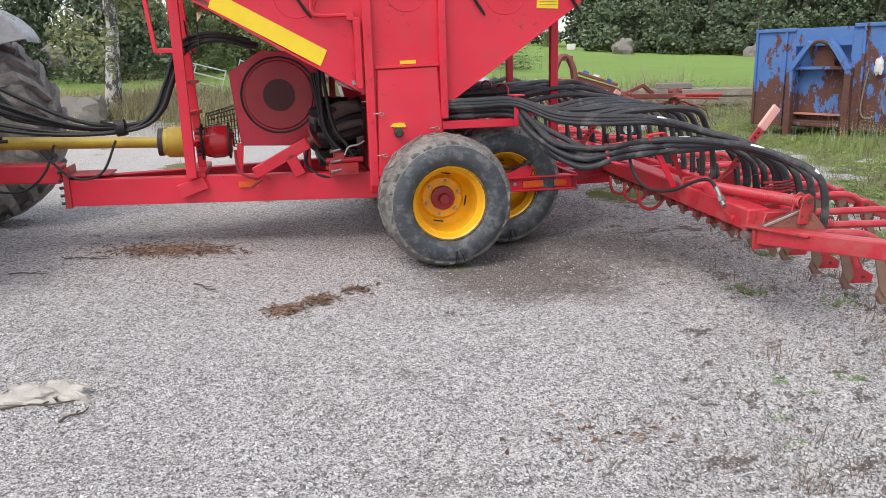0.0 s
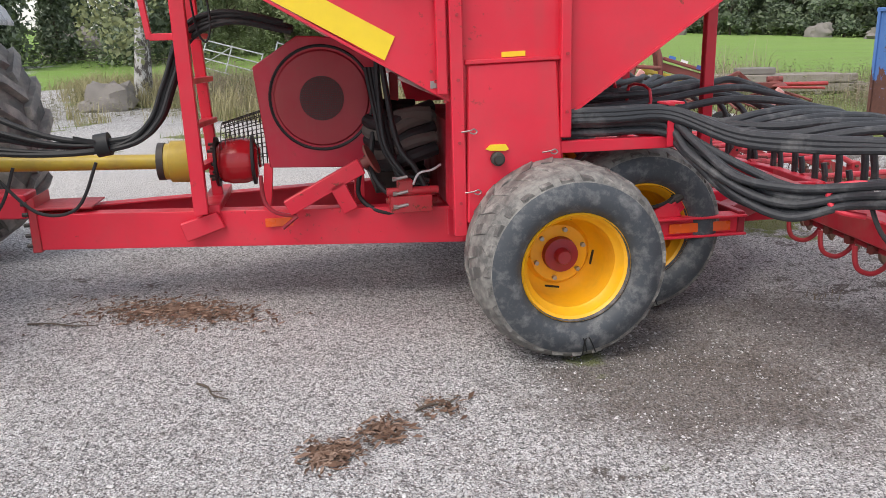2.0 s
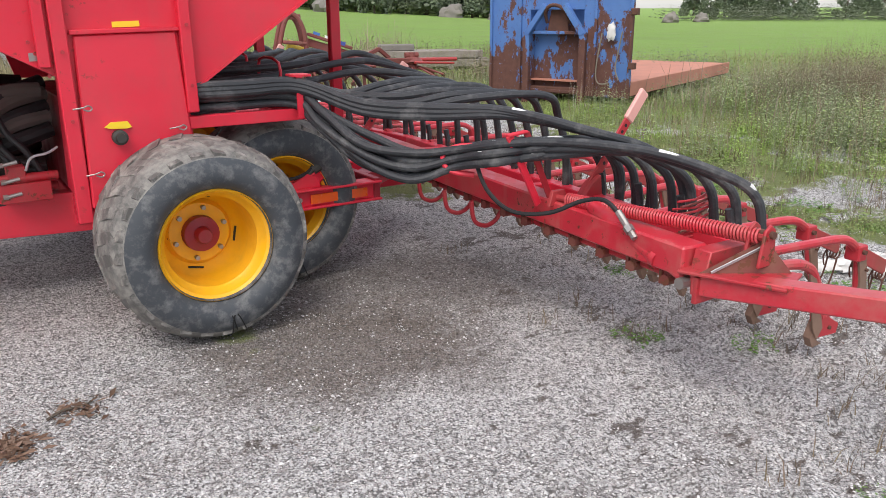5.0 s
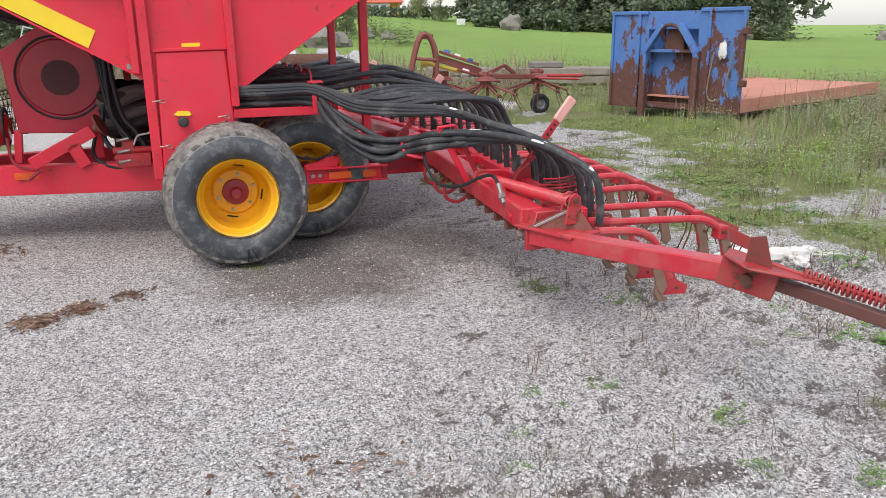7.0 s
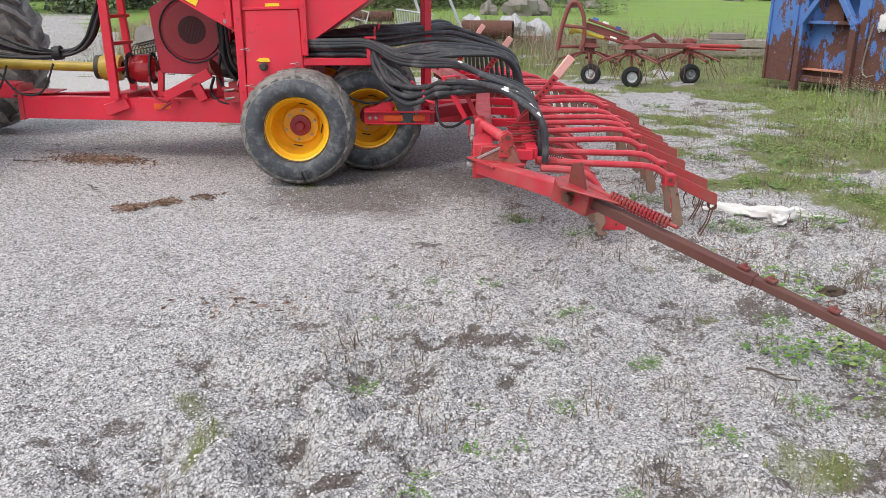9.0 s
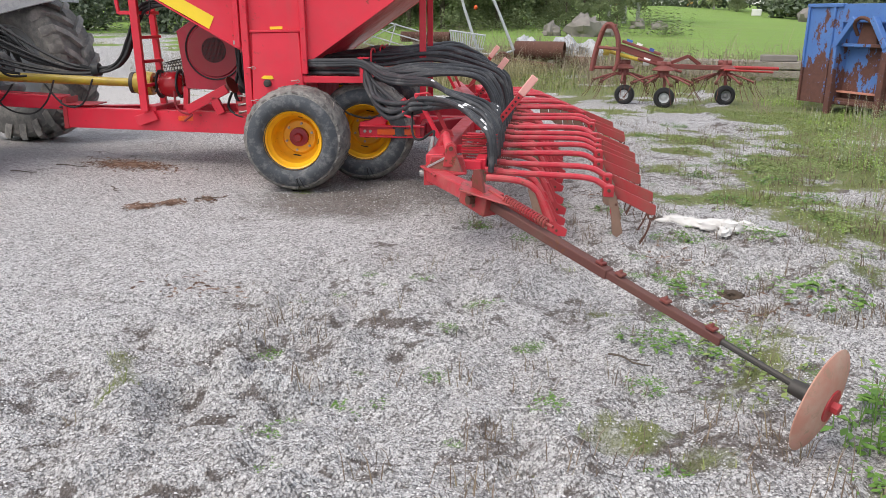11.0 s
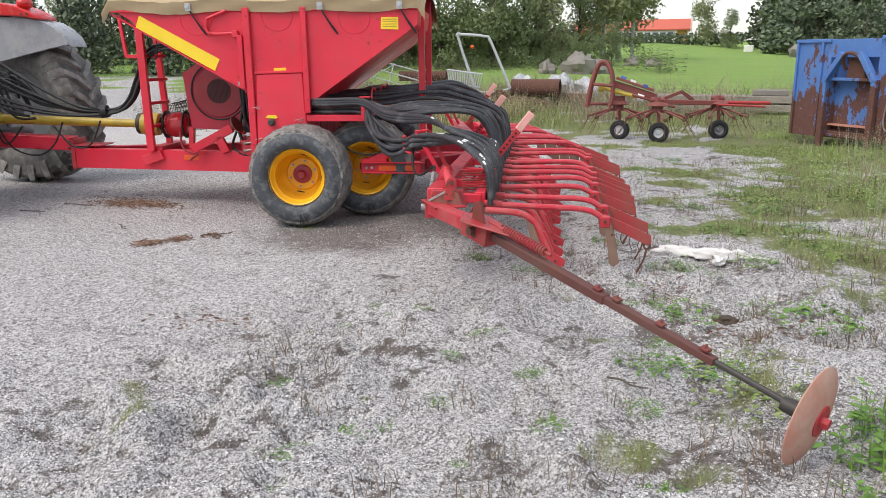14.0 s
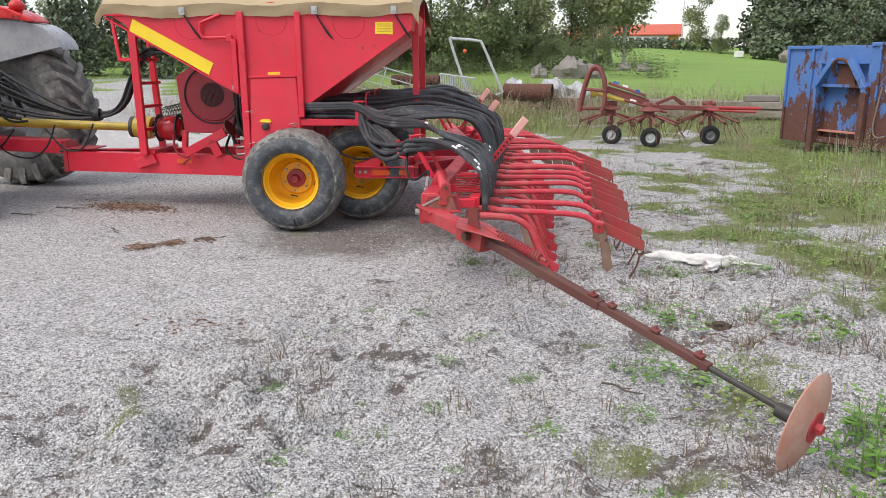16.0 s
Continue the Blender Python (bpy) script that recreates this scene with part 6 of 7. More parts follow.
# ---- hook-lift flat container ----
def container():
    ax = Vector((1.72, -1.88, 0)).normalized()
    m = Matrix.Translation((4.03, 14.95, -0.10)) @ Matrix(((ax.x, -ax.y, 0, 0), (ax.y, ax.x, 0, 0), (0, 0, 1, 0), (0, 0, 0, 1)))
    c = thing("hooklift_container", "rust-eaten blue steel hook-lift flat container standing in weeds", "container", m)
    W, H0, H1 = 2.52, 0.17, 1.77
    for a, b, nm in (((0, 0.04, H0), (0.74, 0.09, H1), "headboard"), ((1.72, 0.04, H0), (W, 0.09, H1 + 0.05), "headboard"), ((0.755, 0.22, H0), (1.705, 0.27, 1.55), "recess_panel"), ((0.74, 0.04, 1.50), (1.72, 0.09, H1 + 0.02), "recess_lintel"), ((0.74, 0.04, H0), (0.755, 0.27, 1.50), "recess_cheek"), ((1.705, 0.04, H0), (1.72, 0.27, 1.50), "recess_cheek")):
        part(nm, G().box(a, b), CONTAINER, c, bevel=0.004)
    for x in (0.02, 0.58, 1.92, W - 0.02):
        part("headboard_rib", G().box((x - 0.022, 0.0, H0), (x + 0.022, 0.045, H1 + 0.01)), CONTAINER, c, bevel=0.006)
    part("top_rail", G().box((-0.02, 0.0, H1 - 0.03), (0.74, 0.10, H1 + 0.03)), CONTAINER, c, bevel=0.008)
    part("top_rail", G().box((1.74, 0.0, H1 + 0.0), (W + 0.02, 0.10, H1 + 0.06)), CONTAINER, c, bevel=0.008)
    for x, a in ((0.73, 1), (1.73, -1)):
        part("hook_leg", G().box((x - 0.055, -0.06, -0.03), (x + 0.055, 0.03, 1.16)), CONTAINER, c, bevel=0.008)
        part("hook_slope", G().beam((x, -0.015, 1.12), (x + a * 0.33, -0.015, 1.57), 0.09, 0.11, (0, 1, 0)), CONTAINER, c, bevel=0.006)
    part("cross_bar", G().box((0.78, 0.02, 1.12), (1.68, 0.20, 1.17)), CONTAINER, c, bevel=0.006)
    part("lower_bar", G().box((0.78, 0.06, 0.19), (1.68, 0.20, 0.24)), CONTAINER, c, bevel=0.006)
    part("hook_bar", G().tube([(1.03, 0.1, 1.30), (1.05, -0.02, 1.47), (1.14, -0.06, 1.55), (1.23, -0.07, 1.57), (1.32, -0.06, 1.55), (1.41, -0.02, 1.47), (1.43, 0.1, 1.30)], 0.028, 10, 5), RUST, c, "rusty round lifting bar")
    part("hook_gusset", G().prism([(1.04, 1.15), (1.42, 1.15), (1.36, 1.50), (1.10, 1.50)], 0.10, 0.13), RUST, c)
    for z in (0.62, 1.42):
        part("hinge_lug", G().box((W - 0.02, -0.03, z), (W + 0.08, 0.08, z + 0.10)), RUST, c, bevel=0.008)
    part("floor_frame", G().box((0.06, 0.09, H0), (W - 0.06, 5.6, 0.28)), RUST, c, bevel=0.01)
    part("side_board", G().box((W - 0.05, 0.10, 0.20), (W, 5.6, 0.42)), SAND, c, "rust-pink side board", bevel=0.008)
    part("side_board", G().box((0, 0.10, 0.20), (0.05, 5.6, 0.42)), SAND, c, "rust-pink side board", bevel=0.008)
    part("deck", G().box((0.05, 0.10, 0.375), (W - 0.05, 5.6, 0.40)), SAND, c)
    part("rope", G().tube([(2.05, -0.02, 1.15), (2.0, -0.03, 0.8), (1.98, -0.03, 0.5), (2.05, -0.03, 0.38), (2.2, -0.03, 0.40)], 0.012, 6, 5).tube([(2.38, -0.02, 1.18), (2.33, -0.03, 0.85), (2.30, -0.03, 0.62), (2.36, -0.03, 0.45)], 0.012, 6, 5), plain("old_rope", (0.22, 0.19, 0.15), 0.95), c)
    r = thing("white_rag", "dirty white rag hung on the container front", "rag", m)
    part("cloth", crumple((2.20, -0.04, 1.17), 0.075, 0.035, 0.12, 3), RAG, r)


def crumple(c, rx, ry, rz, seed, n=18, k=10):
    """A crumpled lump of cloth."""
    g = G().sphere(c, 1.0, n, k, (rx, ry, rz))
    noise.seed_set(seed)
    out = []
    for p in g.v:
        v = Vector(((p[0] - c[0]) / rx, (p[1] - c[1]) / ry, (p[2] - c[2]) / rz))
        f = 1 + 0.5 * noise.noise(v * 1.7 + Vector((seed, 0, 0))) + 0.28 * noise.noise(v * 4.3)
        out.append((c[0] + (p[0] - c[0]) * f, c[1] + (p[1] - c[1]) * f, c[2] + (p[2] - c[2]) * f))
    g.v = out
    return g


container()


# ---- tractor ----
def lugged_wheel(name, c, R, W, parent, mud, n=22):
    w = new(name)
    w.parent = parent
    w.matrix_basis = Matrix.Translation(c)
    H = W / 2
    q = R * 0.52
    prof = [(q, -H * 0.8), (q + 0.06, -H * 0.97), (R * 0.72, -H), (R * 0.88, -H * 0.97), (R * 0.935, -H * 0.82), (R * 0.95, 0)]
    prof += [(r, -a) for r, a in prof[-2::-1]]
    part("tyre", G().lathe(prof, (0, 0, 0), n=56), mud, w, "dusty black tractor tyre with worn lugs")
    for s in (-1, 1):
        for i in range(n):
            a = 2 * math.pi * (i + (0.5 if s > 0 else 0)) / n
            vs = []
            for (da, al), rr in zip(((0.0, -0.04), (0.14, 0.5), (0.25, 0.95), (0.31, 1.05)), (R, R * 0.998, R * 0.965, R * 0.84)):
                for dw in (-0.055, 0.055):
                    for r, k in ((rr - 0.075, 1.25), (rr, 0.8)):
                        w2 = a + da + dw * k
                        vs.append((r * math.cos(w2), s * al * H, r * math.sin(w2)))
            fs = []
            for k in (0, 4, 8):
                fs += [(k, k + 1, k + 5, k + 4), (k + 2, k + 6, k + 7, k + 3), (k + 1, k + 3, k + 7, k + 5)]
            fs += [(0, 2, 3, 1), (12, 13, 15, 14)]
            part("lug", G().add(vs, fs), TRACTOR_LUG, w)
    part("rim", G().lathe([(q + 0.02, -H * 0.82), (q - 0.02, -H * 0.7), (q - 0.03, -H * 0.2), (q * 0.6, -H * 0.1), (0.12, -H * 0.15), (0.001, -H * 0.15)], (0, 0, 0), n=40), GREY_PAINT, w)
    return w


def tractor():
    t = thing("tractor", "red tractor with dusty rear tyres and grey fenders", "tractor", DRILL)
    far_wheel = lugged_wheel("rear_wheel", (-3.86, 2.60, 0.90), 0.90, 0.56, t, TRACTOR_TYRE)
    far_wheel.matrix_basis = pose(-3.86, 2.62, 0.90, 0, 0, -14)
    w = lugged_wheel("rear_wheel", (-4.15, 2 * VC - 2.60, 0.90), 0.90, 0.56, t, TRACTOR_TYRE)
    FENDER = painted("grey_fender", (0.31, 0.32, 0.335), dirt=(0.48, 0.46, 0.43), wear=0.2, rough=0.32, dust=0.65)
    curve = [(-3.07, 1.63), (-3.11, 1.72), (-3.20, 1.81), (-3.32, 1.885), (-3.50, 1.925), (-3.80, 1.945), (-4.7, 1.95)]
    for du, flip in ((0.0, False), (-0.29, True)):
        def vv(v):
            return 2 * VC - v if flip else v
        skirt = [(u + du, z) for u, z in curve] + [(-4.7 + du, 1.42), (-3.88 + du, 1.45), (-3.54 + du, 1.53), (-3.30 + du, 1.585)]
        part("fender_skirt", G().prism(skirt, vv(2.12), vv(2.15)), FENDER, t, "scuffed grey plastic fender side", bevel=0.006)
        part("fender", G().prism([(u + du, z) for u, z in curve] + [(u + du, z - 0.022) for u, z in curve[::-1]], vv(2.15), vv(2.55)), FENDER, t, "scuffed grey plastic fender")
        part("fender_cap", G().prism([(-4.9 + du, 1.952), (-3.80 + du, 1.955), (-3.50 + du, 1.935), (-3.36 + du, 1.905), (-3.36 + du, 1.93), (-3.44 + du, 1.99), (-3.60 + du, 2.06), (-3.8 + du, 2.10), (-4.9 + du, 2.22)], vv(2.05), vv(2.50)), TRACTOR_RED, t, "glossy red body panel above the fender", bevel=0.02)
        for k in range(2):
            part("cap_bolt", G().cyl((-3.47 - 0.06 * k + du, vv(2.052), 1.965), (-3.47 - 0.06 * k + du, vv(2.043), 1.965), 0.012, n=8), DARK_STEEL, t)
    part("cover_vent", G().sphere((-3.56, 2.2, 2.09), 0.085, 14, 8, (1, 1.2, 0.8)), TRACTOR_RED, t)
    rg = random.Random(44)
    for k in range(7):
        v = 1.35 + 0.12 * k + rg.uniform(-0.03, 0.03)
        z = 1.50 - 0.05 * k + rg.uniform(-0.03, 0.06)
        part("remote_hose", G().tube([(-3.95, v, z), (-3.72, v - 0.03, z + rg.uniform(-0.02, 0.05)), (-3.50, v - 0.08, z - 0.16 - 0.03 * k), (-3.25, 1.3 + rg.uniform(-0.08, 0.1), 1.22 + rg.uniform(-0.08, 0.10)), (-2.95, 1.18 + rg.uniform(-0.05, 0.05), 1.06 + rg.uniform(-0.04, 0.06)), (-2.6, 1.07, 0.975), (-2.3, 1.04, 0.955)], rg.choice((0.009, 0.011, 0.014)), 8, 6), BLACK, t)
    part("axle_housing", G().cyl((-3.95, 0.4, 0.90), (-3.95, 2.3, 0.90), 0.17, n=20).box((-4.5, 1.0, 0.62), (-3.72, 1.66, 1.35)), GREY_PAINT, t, "greasy grey axle housing", bevel=0.02)
    for v in (0.98, 1.68):
        part("lift_arm", G().beam((-4.1, v, 0.62), (-3.42, v - 0.03, 0.72), 0.05, 0.09).sphere((-3.40, v - 0.03, 0.72), 0.07, 12, 8), GREY_PAINT, t, bevel=0.01)
        part("lift_rod", G().cyl((-3.60, v, 0.72), (-3.82, v, 1.30), 0.03, n=10), GREY_PAINT, t)
    part("hook_ball", crumple((-3.46, 1.02, 0.98), 0.09, 0.07, 0.10, 4), plain("greased_casting", (0.34, 0.32, 0.29), 0.6), t)
    part("drawbar", G().beam((-4.2, VC, 0.56), (-3.50, VC, 0.56), 0.12, 0.06).cyl((-3.60, VC, 0.50), (-3.60, VC, 0.72), 0.03), GREY_PAINT, t, bevel=0.006)
    for k in range(4):
        v = 1.02 + 0.11 * k
        part("hydraulic_coupler", G().cyl((-3.72, v, 1.22 + 0.05 * (k % 2)), (-3.58, v, 1.25 + 0.05 * (k % 2)), 0.024, n=10), STEEL, t)
        part("coupler_hose", G().tube([(-3.58, v, 1.25 + 0.05 * (k % 2)), (-3.42, v - 0.02, 1.22), (-3.28, v - 0.02, 1.02 - 0.06 * k), (-3.05, v - 0.01, 0.93 - 0.03 * k)], 0.013, 8, 6), BLACK, t)
    part("cable", G().tube([(-3.5, 1.1, 0.62), (-3.54, 1.06, 0.42), (-3.48, 1.05, 0.33), (-3.40, 1.06, 0.45), (-3.45, 1.1, 0.6)], 0.008, 6, 5), plain("grey_cable", (0.3, 0.3, 0.3), 0.7), t)


tractor()


# ---- hay tedder ----
def tedder():
    m = Matrix.Translation((1.75, 14.75, -0.11)) @ pose(0, 0, 0, 0, 0, 8)
    t = thing("hay_tedder", "old faded red hay tedder on small black wheels", "tedder", m)
    RD = painted("faded_red_paint", (0.19, 0.042, 0.034), dirt=(0.16, 0.10, 0.08), wear=1.0, rough=0.6, dust=0.6)
    for i, (x, y) in enumerate(((-0.70, -0.0), (0.02, -0.45), (1.12, 0.35))):
        w = new("wheel")
        w.parent = t
        w.matrix_basis = Matrix.Translation((x, y, 0.185)) @ pose(0, 0, 0, 0, 0, 12 * (i - 1))
        part("tyre", G().lathe([(0.09, -0.05), (0.12, -0.075), (0.165, -0.07), (0.185, -0.03), (0.185, 0.03), (0.165, 0.07), (0.12, 0.075), (0.09, 0.05)], (0, 0, 0), n=28), BLACK, w)
        part("rim", G().lathe([(0.095, -0.055), (0.085, -0.03), (0.05, -0.02), (0.03, -0.04), (0.001, -0.04)], (0, 0, 0), n=20), GALV if i < 2 else GREY_PAINT, w)
        part("wheel_leg", G().beam((x, y + 0.09, 0.19), (x - 0.02, y + 0.10, 0.55), 0.04, 0.05, (1, 0, 0)), RD, t, bevel=0.004)
        # rotor with arms and spring tines
        c = Vector((x - 0.05, y + 0.10, 0.60))
        part("rotor_hub", G().cyl(c - Vector((0, 0, 0.06)), c + Vector((0, 0, 0.08)), 0.12, 0.09, 16), RD, t, bevel=0.005)
        part("rotor_cover", G().lathe([(0.001, 0.15), (0.10, 0.14), (0.17, 0.10), (0.20, 0.07), (0.19, 0.06), (0.10, 0.09), (0.001, 0.10)], c, (0, 0, 1), 20), RD, t)
        part("gear_case", G().cyl(c + Vector((0, 0, 0.10)), c + Vector((0, 0, 0.22)), 0.075, 0.06, 12).cyl(c + Vector((-0.12, 0, 0.17)), c + Vector((0.12, 0, 0.17)), 0.05, n=12), RD, t, bevel=0.004)
        for k in range(8):
            a = 2 * math.pi * (k + 0.3 * i) / 8
            e = c + Vector((math.cos(a) * 0.55, math.sin(a) * 0.55, -0.16))
            part("rotor_arm", G().tube([c, (c + e) / 2 + Vector((0, 0, 0.02)), e], 0.018, 8, 3), RD, t)
            d = Vector((math.cos(a), math.sin(a), 0))
            part("spring_tine", G().coil(e, e + Vector((-d.y, d.x, 0)) * 0.06, 0.03, 0.006, 3, 4, 8).tube([e, e + d * 0.06 - Vector((0, 0, 0.16)), e + d * 0.16 - Vector((0, 0, 0.32))], 0.006, 4, 2).tube([e + Vector((-d.y, d.x, 0)) * 0.06, e + d * 0.08 - Vector((d.y * 0.08, -d.x * 0.08, 0.16)), e + d * 0.2 - Vector((d.y * 0.09, -d.x * 0.09, 0.30))], 0.006, 4, 2), RUST, t)
    part("main_beam", G().beam((-0.85, 0.05, 1.05), (-0.05, 0.02, 0.80), 0.12, 0.12).beam((-0.05, 0.02, 0.72), (1.15, 0.38, 0.68), 0.09, 0.09), RD, t, bevel=0.01)
    part("top_cover", G().beam((-0.80, 0.0, 1.16), (-0.10, -0.02, 0.93), 0.16, 0.05), RD, t, "faded red cover with worn decals", bevel=0.01)
    part("decal", G().beam((-0.72, -0.055, 1.17), (-0.62, -0.06, 1.135), 0.02, 0.07), plain("blue_decal", (0.06, 0.16, 0.45), 0.4), t)
    part("decal", G().beam((-0.54, -0.065, 1.105), (-0.44, -0.07, 1.07), 0.02, 0.07), WHITE, t)
    part("decal", G().beam((-0.30, -0.085, 1.02), (-0.22, -0.09, 0.995), 0.02, 0.06), plain("navy_decal", (0.05, 0.08, 0.3), 0.4), t)
    for dy in (-0.16, 0.20):
        part("headstock", G().tube([(-1.33, dy, 0.62), (-1.28, dy, 0.95), (-1.18, dy, 1.32), (-1.08, dy, 1.46), (-0.97, dy, 1.40), (-0.88, dy, 1.18), (-0.86, dy, 0.80), (-0.92, dy, 0.62)], 0.038, 10, 5), RD, t, "curved red three-point frame")
    part("head_plate", G().box((-1.12, -0.16, 1.38), (-0.92, 0.2, 1.46)), RD, t, bevel=0.01)
    part("frame_bar", G().cyl((-1.22, -0.18, 1.05), (-0.86, -0.18, 1.02), 0.03, n=10), RD, t)
    part("frame_bar", G().cyl((-1.3, 0.2, 0.66), (-0.86, 0.2, 0.66), 0.03, n=10), RD, t)
    part("shaft", G().cyl((-1.08, 0.0, 0.98), (-0.38, -0.02, 0.80), 0.035, n=12), YELLOW_PTO, t, "yellow shaft guard")
    part("shaft_boot", G().cyl((-0.40, -0.02, 0.80), (-0.28, -0.02, 0.78), 0.075, 0.06, 14), WHITE, t)
    part("shaft_end", G().cyl((-1.12, 0.0, 0.99), (-1.02, 0.0, 0.97), 0.10, 0.08, 16), YELLOW_PTO, t)
    part("rear_tube", G().cyl((0.9, 0.32, 0.70), (2.05, 0.85, 0.66), 0.035, n=10).cyl((1.05, 0.2, 0.66), (1.95, 0.7, 0.60), 0.02, n=8), painted("bright_red_tube", (0.42, 0.03, 0.03), wear=0.6), t)
    part("brace", G().beam((0.1, 0.05, 0.78), (0.40, 0.16, 0.90), 0.05, 0.06).beam((0.40, 0.16, 0.90), (0.62, 0.28, 0.74), 0.05, 0.06).cyl((-0.5, -0.1, 0.85), (0.3, 0.0, 0.62), 0.025), RD, t, bevel=0.004)


tedder()


# ---- scrap behind the yard ----
def scrap():
    def base(x, y, yaw=0):
        return Matrix.Translation((x, y, float(height(x, y)))) @ pose(0, 0, 0, 0, 0, yaw)

    c = thing("garden_cart", "galvanised push cart with tall tubular frame", "cart", base(-4.6, 22.0, 20))
    part("push_frame", G().tube([(-0.1, 0, 0.55), (-0.62, 0, 2.08), (-0.50, 0, 2.18), (0.18, 0, 2.12), (0.36, 0, 1.95), (0.95, 0, 0.60)], 0.042, 8, 4), GALV, c)
    part("push_frame", G().tube([(0.95, 0, 0.60), (0.6, -0.2, 0.5), (0.05, -0.2, 0.5), (-0.1, 0, 0.55), (-0.3, 0, 0.1)], 0.03, 8, 3), GALV, c)
    part("tray", G().beam((-0.65, 0.1, 0.72), (0.05, 0.1, 0.62), 0.5, 0.03).beam((-0.72, -0.15, 0.30), (-0.85, -0.15, 0.80), 0.02, 0.5, (1, 0, 0)), GALV, c)
    for s in range(4):
        part("tray_bar", G().beam((-0.9 + 0.17 * s, -0.2, 0.20), (-0.98 + 0.2 * s, -0.2, 0.85), 0.03, 0.03), GALV, c)
    part("wheel", G().lathe([(0.26, -0.03), (0.29, 0), (0.26, 0.03), (0.10, 0.02), (0.10, -0.02)], (0.62, -0.25, 0.28), (0.2, 1, 0), 28, True), RUST, c)
    part("wheel", G().lathe([(0.26, -0.02), (0.28, 0), (0.26, 0.02)], (-0.35, -0.1, 0.28), (0.2, 1, 0), 28, True), RUST, c)
    basket = part("basket_rim", G().tube([(-0.95, -0.25, 1.16), (0.10, -0.25, 1.02), (0.10, 0.25, 1.02), (-0.95, 0.25, 1.16), (-0.95, -0.25, 1.16)], 0.022, 6, 1), GALV, c, "pale wire basket")
    for k in range(15):
        x = -0.95 + 1.05 * k / 14
        for y in (-0.25, 0.25):
            part("basket_wire", G().cyl((x, y, 1.16 - 0.133 * (x + 0.95)), (x * 0.8 - 0.1, y * 0.8, 0.52), 0.011, n=5), GALV, basket)
    part("lamp", G().sphere((-0.20, -0.03, 1.82), 0.06, 12, 8), ORANGE, c)
    # rusty pipes
    for i, (x, y, z, r, yaw, L) in enumerate(((-3.1, 23.0, 0.55, 0.27, 5, 1.5), (-3.35, 22.4, 0.16, 0.16, 18, 1.7), (-2.3, 23.4, 0.20, 0.18, -4, 1.6), (-7.6, 24.5, 0.75, 0.17, 10, 1.7))):
        p = thing("rusty_pipe", "rusty brown steel pipe lying in weeds", "pipe", base(x, y, yaw), "scrap pipes")
        g = G().lathe([(r, -L / 2), (r, L / 2), (r * 0.88, L / 2), (r * 0.88, -L / 2)], (0, 0, z), (1, 0, -0.12 if i == 1 else 0.0), 24, True)
        part("pipe_wall", g, RUST, p)
        if z > 0.3:
            part("prop", G().box((-0.4, -0.15, 0), (-0.25, 0.15, z - r)).box((0.3, -0.15, 0), (0.45, 0.15, z - r)), WOOD, p)
    for i, (x, y, w, h) in enumerate(((-1.95, 24.4, 0.9, 0.75), (-2.75, 24.6, 1.0, 0.85), (-3.9, 24.2, 0.8, 0.9))):
        b = thing("wrapped_pallet", "stack wrapped in torn white plastic film", "pallet", base(x, y, 8 * i), "wrapped stacks")
        part("film", crumple((0, 0, h / 2), w / 2, 0.4, h / 2, 7 + i, 22, 12), plain("white_film", (0.42, 0.43, 0.44), 0.35, 0, 0.2, 6), b)
        part("pallet_boards", G().box((-w / 2, -0.4, 0), (w / 2, 0.4, 0.12)), WOOD, b)
    # galvanised gates leaning in the grass
    for x, y, yaw in ((-8.6, 23.8, -12), (-12.2, 26.0, -16)):
        g0 = thing("field_gate", "galvanised tubular gate leaning in high grass", "gate", base(x, y, yaw), "leaning gates")
        for k in range(4):
            part("rail", G().cyl((-1.2, 0.28 * k * 0.5, 0.55 + 0.28 * k), (1.2, 0.28 * k * 0.5, 0.05 + 0.28 * k), 0.022, n=8), GALV, g0)
        for xx in (-1.2, -0.1, 1.2):
            part("upright", G().cyl((xx, 0.0, 0.30 - 0.21 * xx), (xx, 0.45, 1.17 - 0.21 * xx), 0.022, n=8), GALV, g0)
        part("brace", G().cyl((-1.2, 0, 0.55), (-0.1, 0.42, 1.15), 0.015, n=6), GALV, g0)
    # long timbers
    rng = random.Random(2)
    for i in range(6):
        row, k = divmod(i, 3)
        tb = thing("timber_beam", "long grey weathered beam in a stack", "timber", base(3.2, 22.0 + 0.25 * k, -3), "stacked beams")
        L = rng.uniform(4.6, 5.6)
        x0 = rng.uniform(-0.4, 0.4)
        part("beam_body", G().box((x0 - L / 2, -0.1, 0.08 + 0.22 * row), (x0 + L / 2, 0.1, 0.26 + 0.22 * row)), WOOD, tb, bevel=0.012)
    for x in (1.4, 3.2, 5.0):
        tb = thing("bearer", "grey wooden bearer under the beams", "timber", base(x, 22.25, 87), "bearers")
        part("bearer_body", G().box((-0.5, -0.06, 0), (0.5, 0.06, 0.08)), WOOD, tb)
    tb = thing("concrete_block", "rough grey block lying on the beams", "block", base(3.6, 22.2, 2))
    part("block_body", G().box((-0.45, -0.2, 0.48), (0.45, 0.2, 0.64)), STONE, tb, bevel=0.02)


scrap()


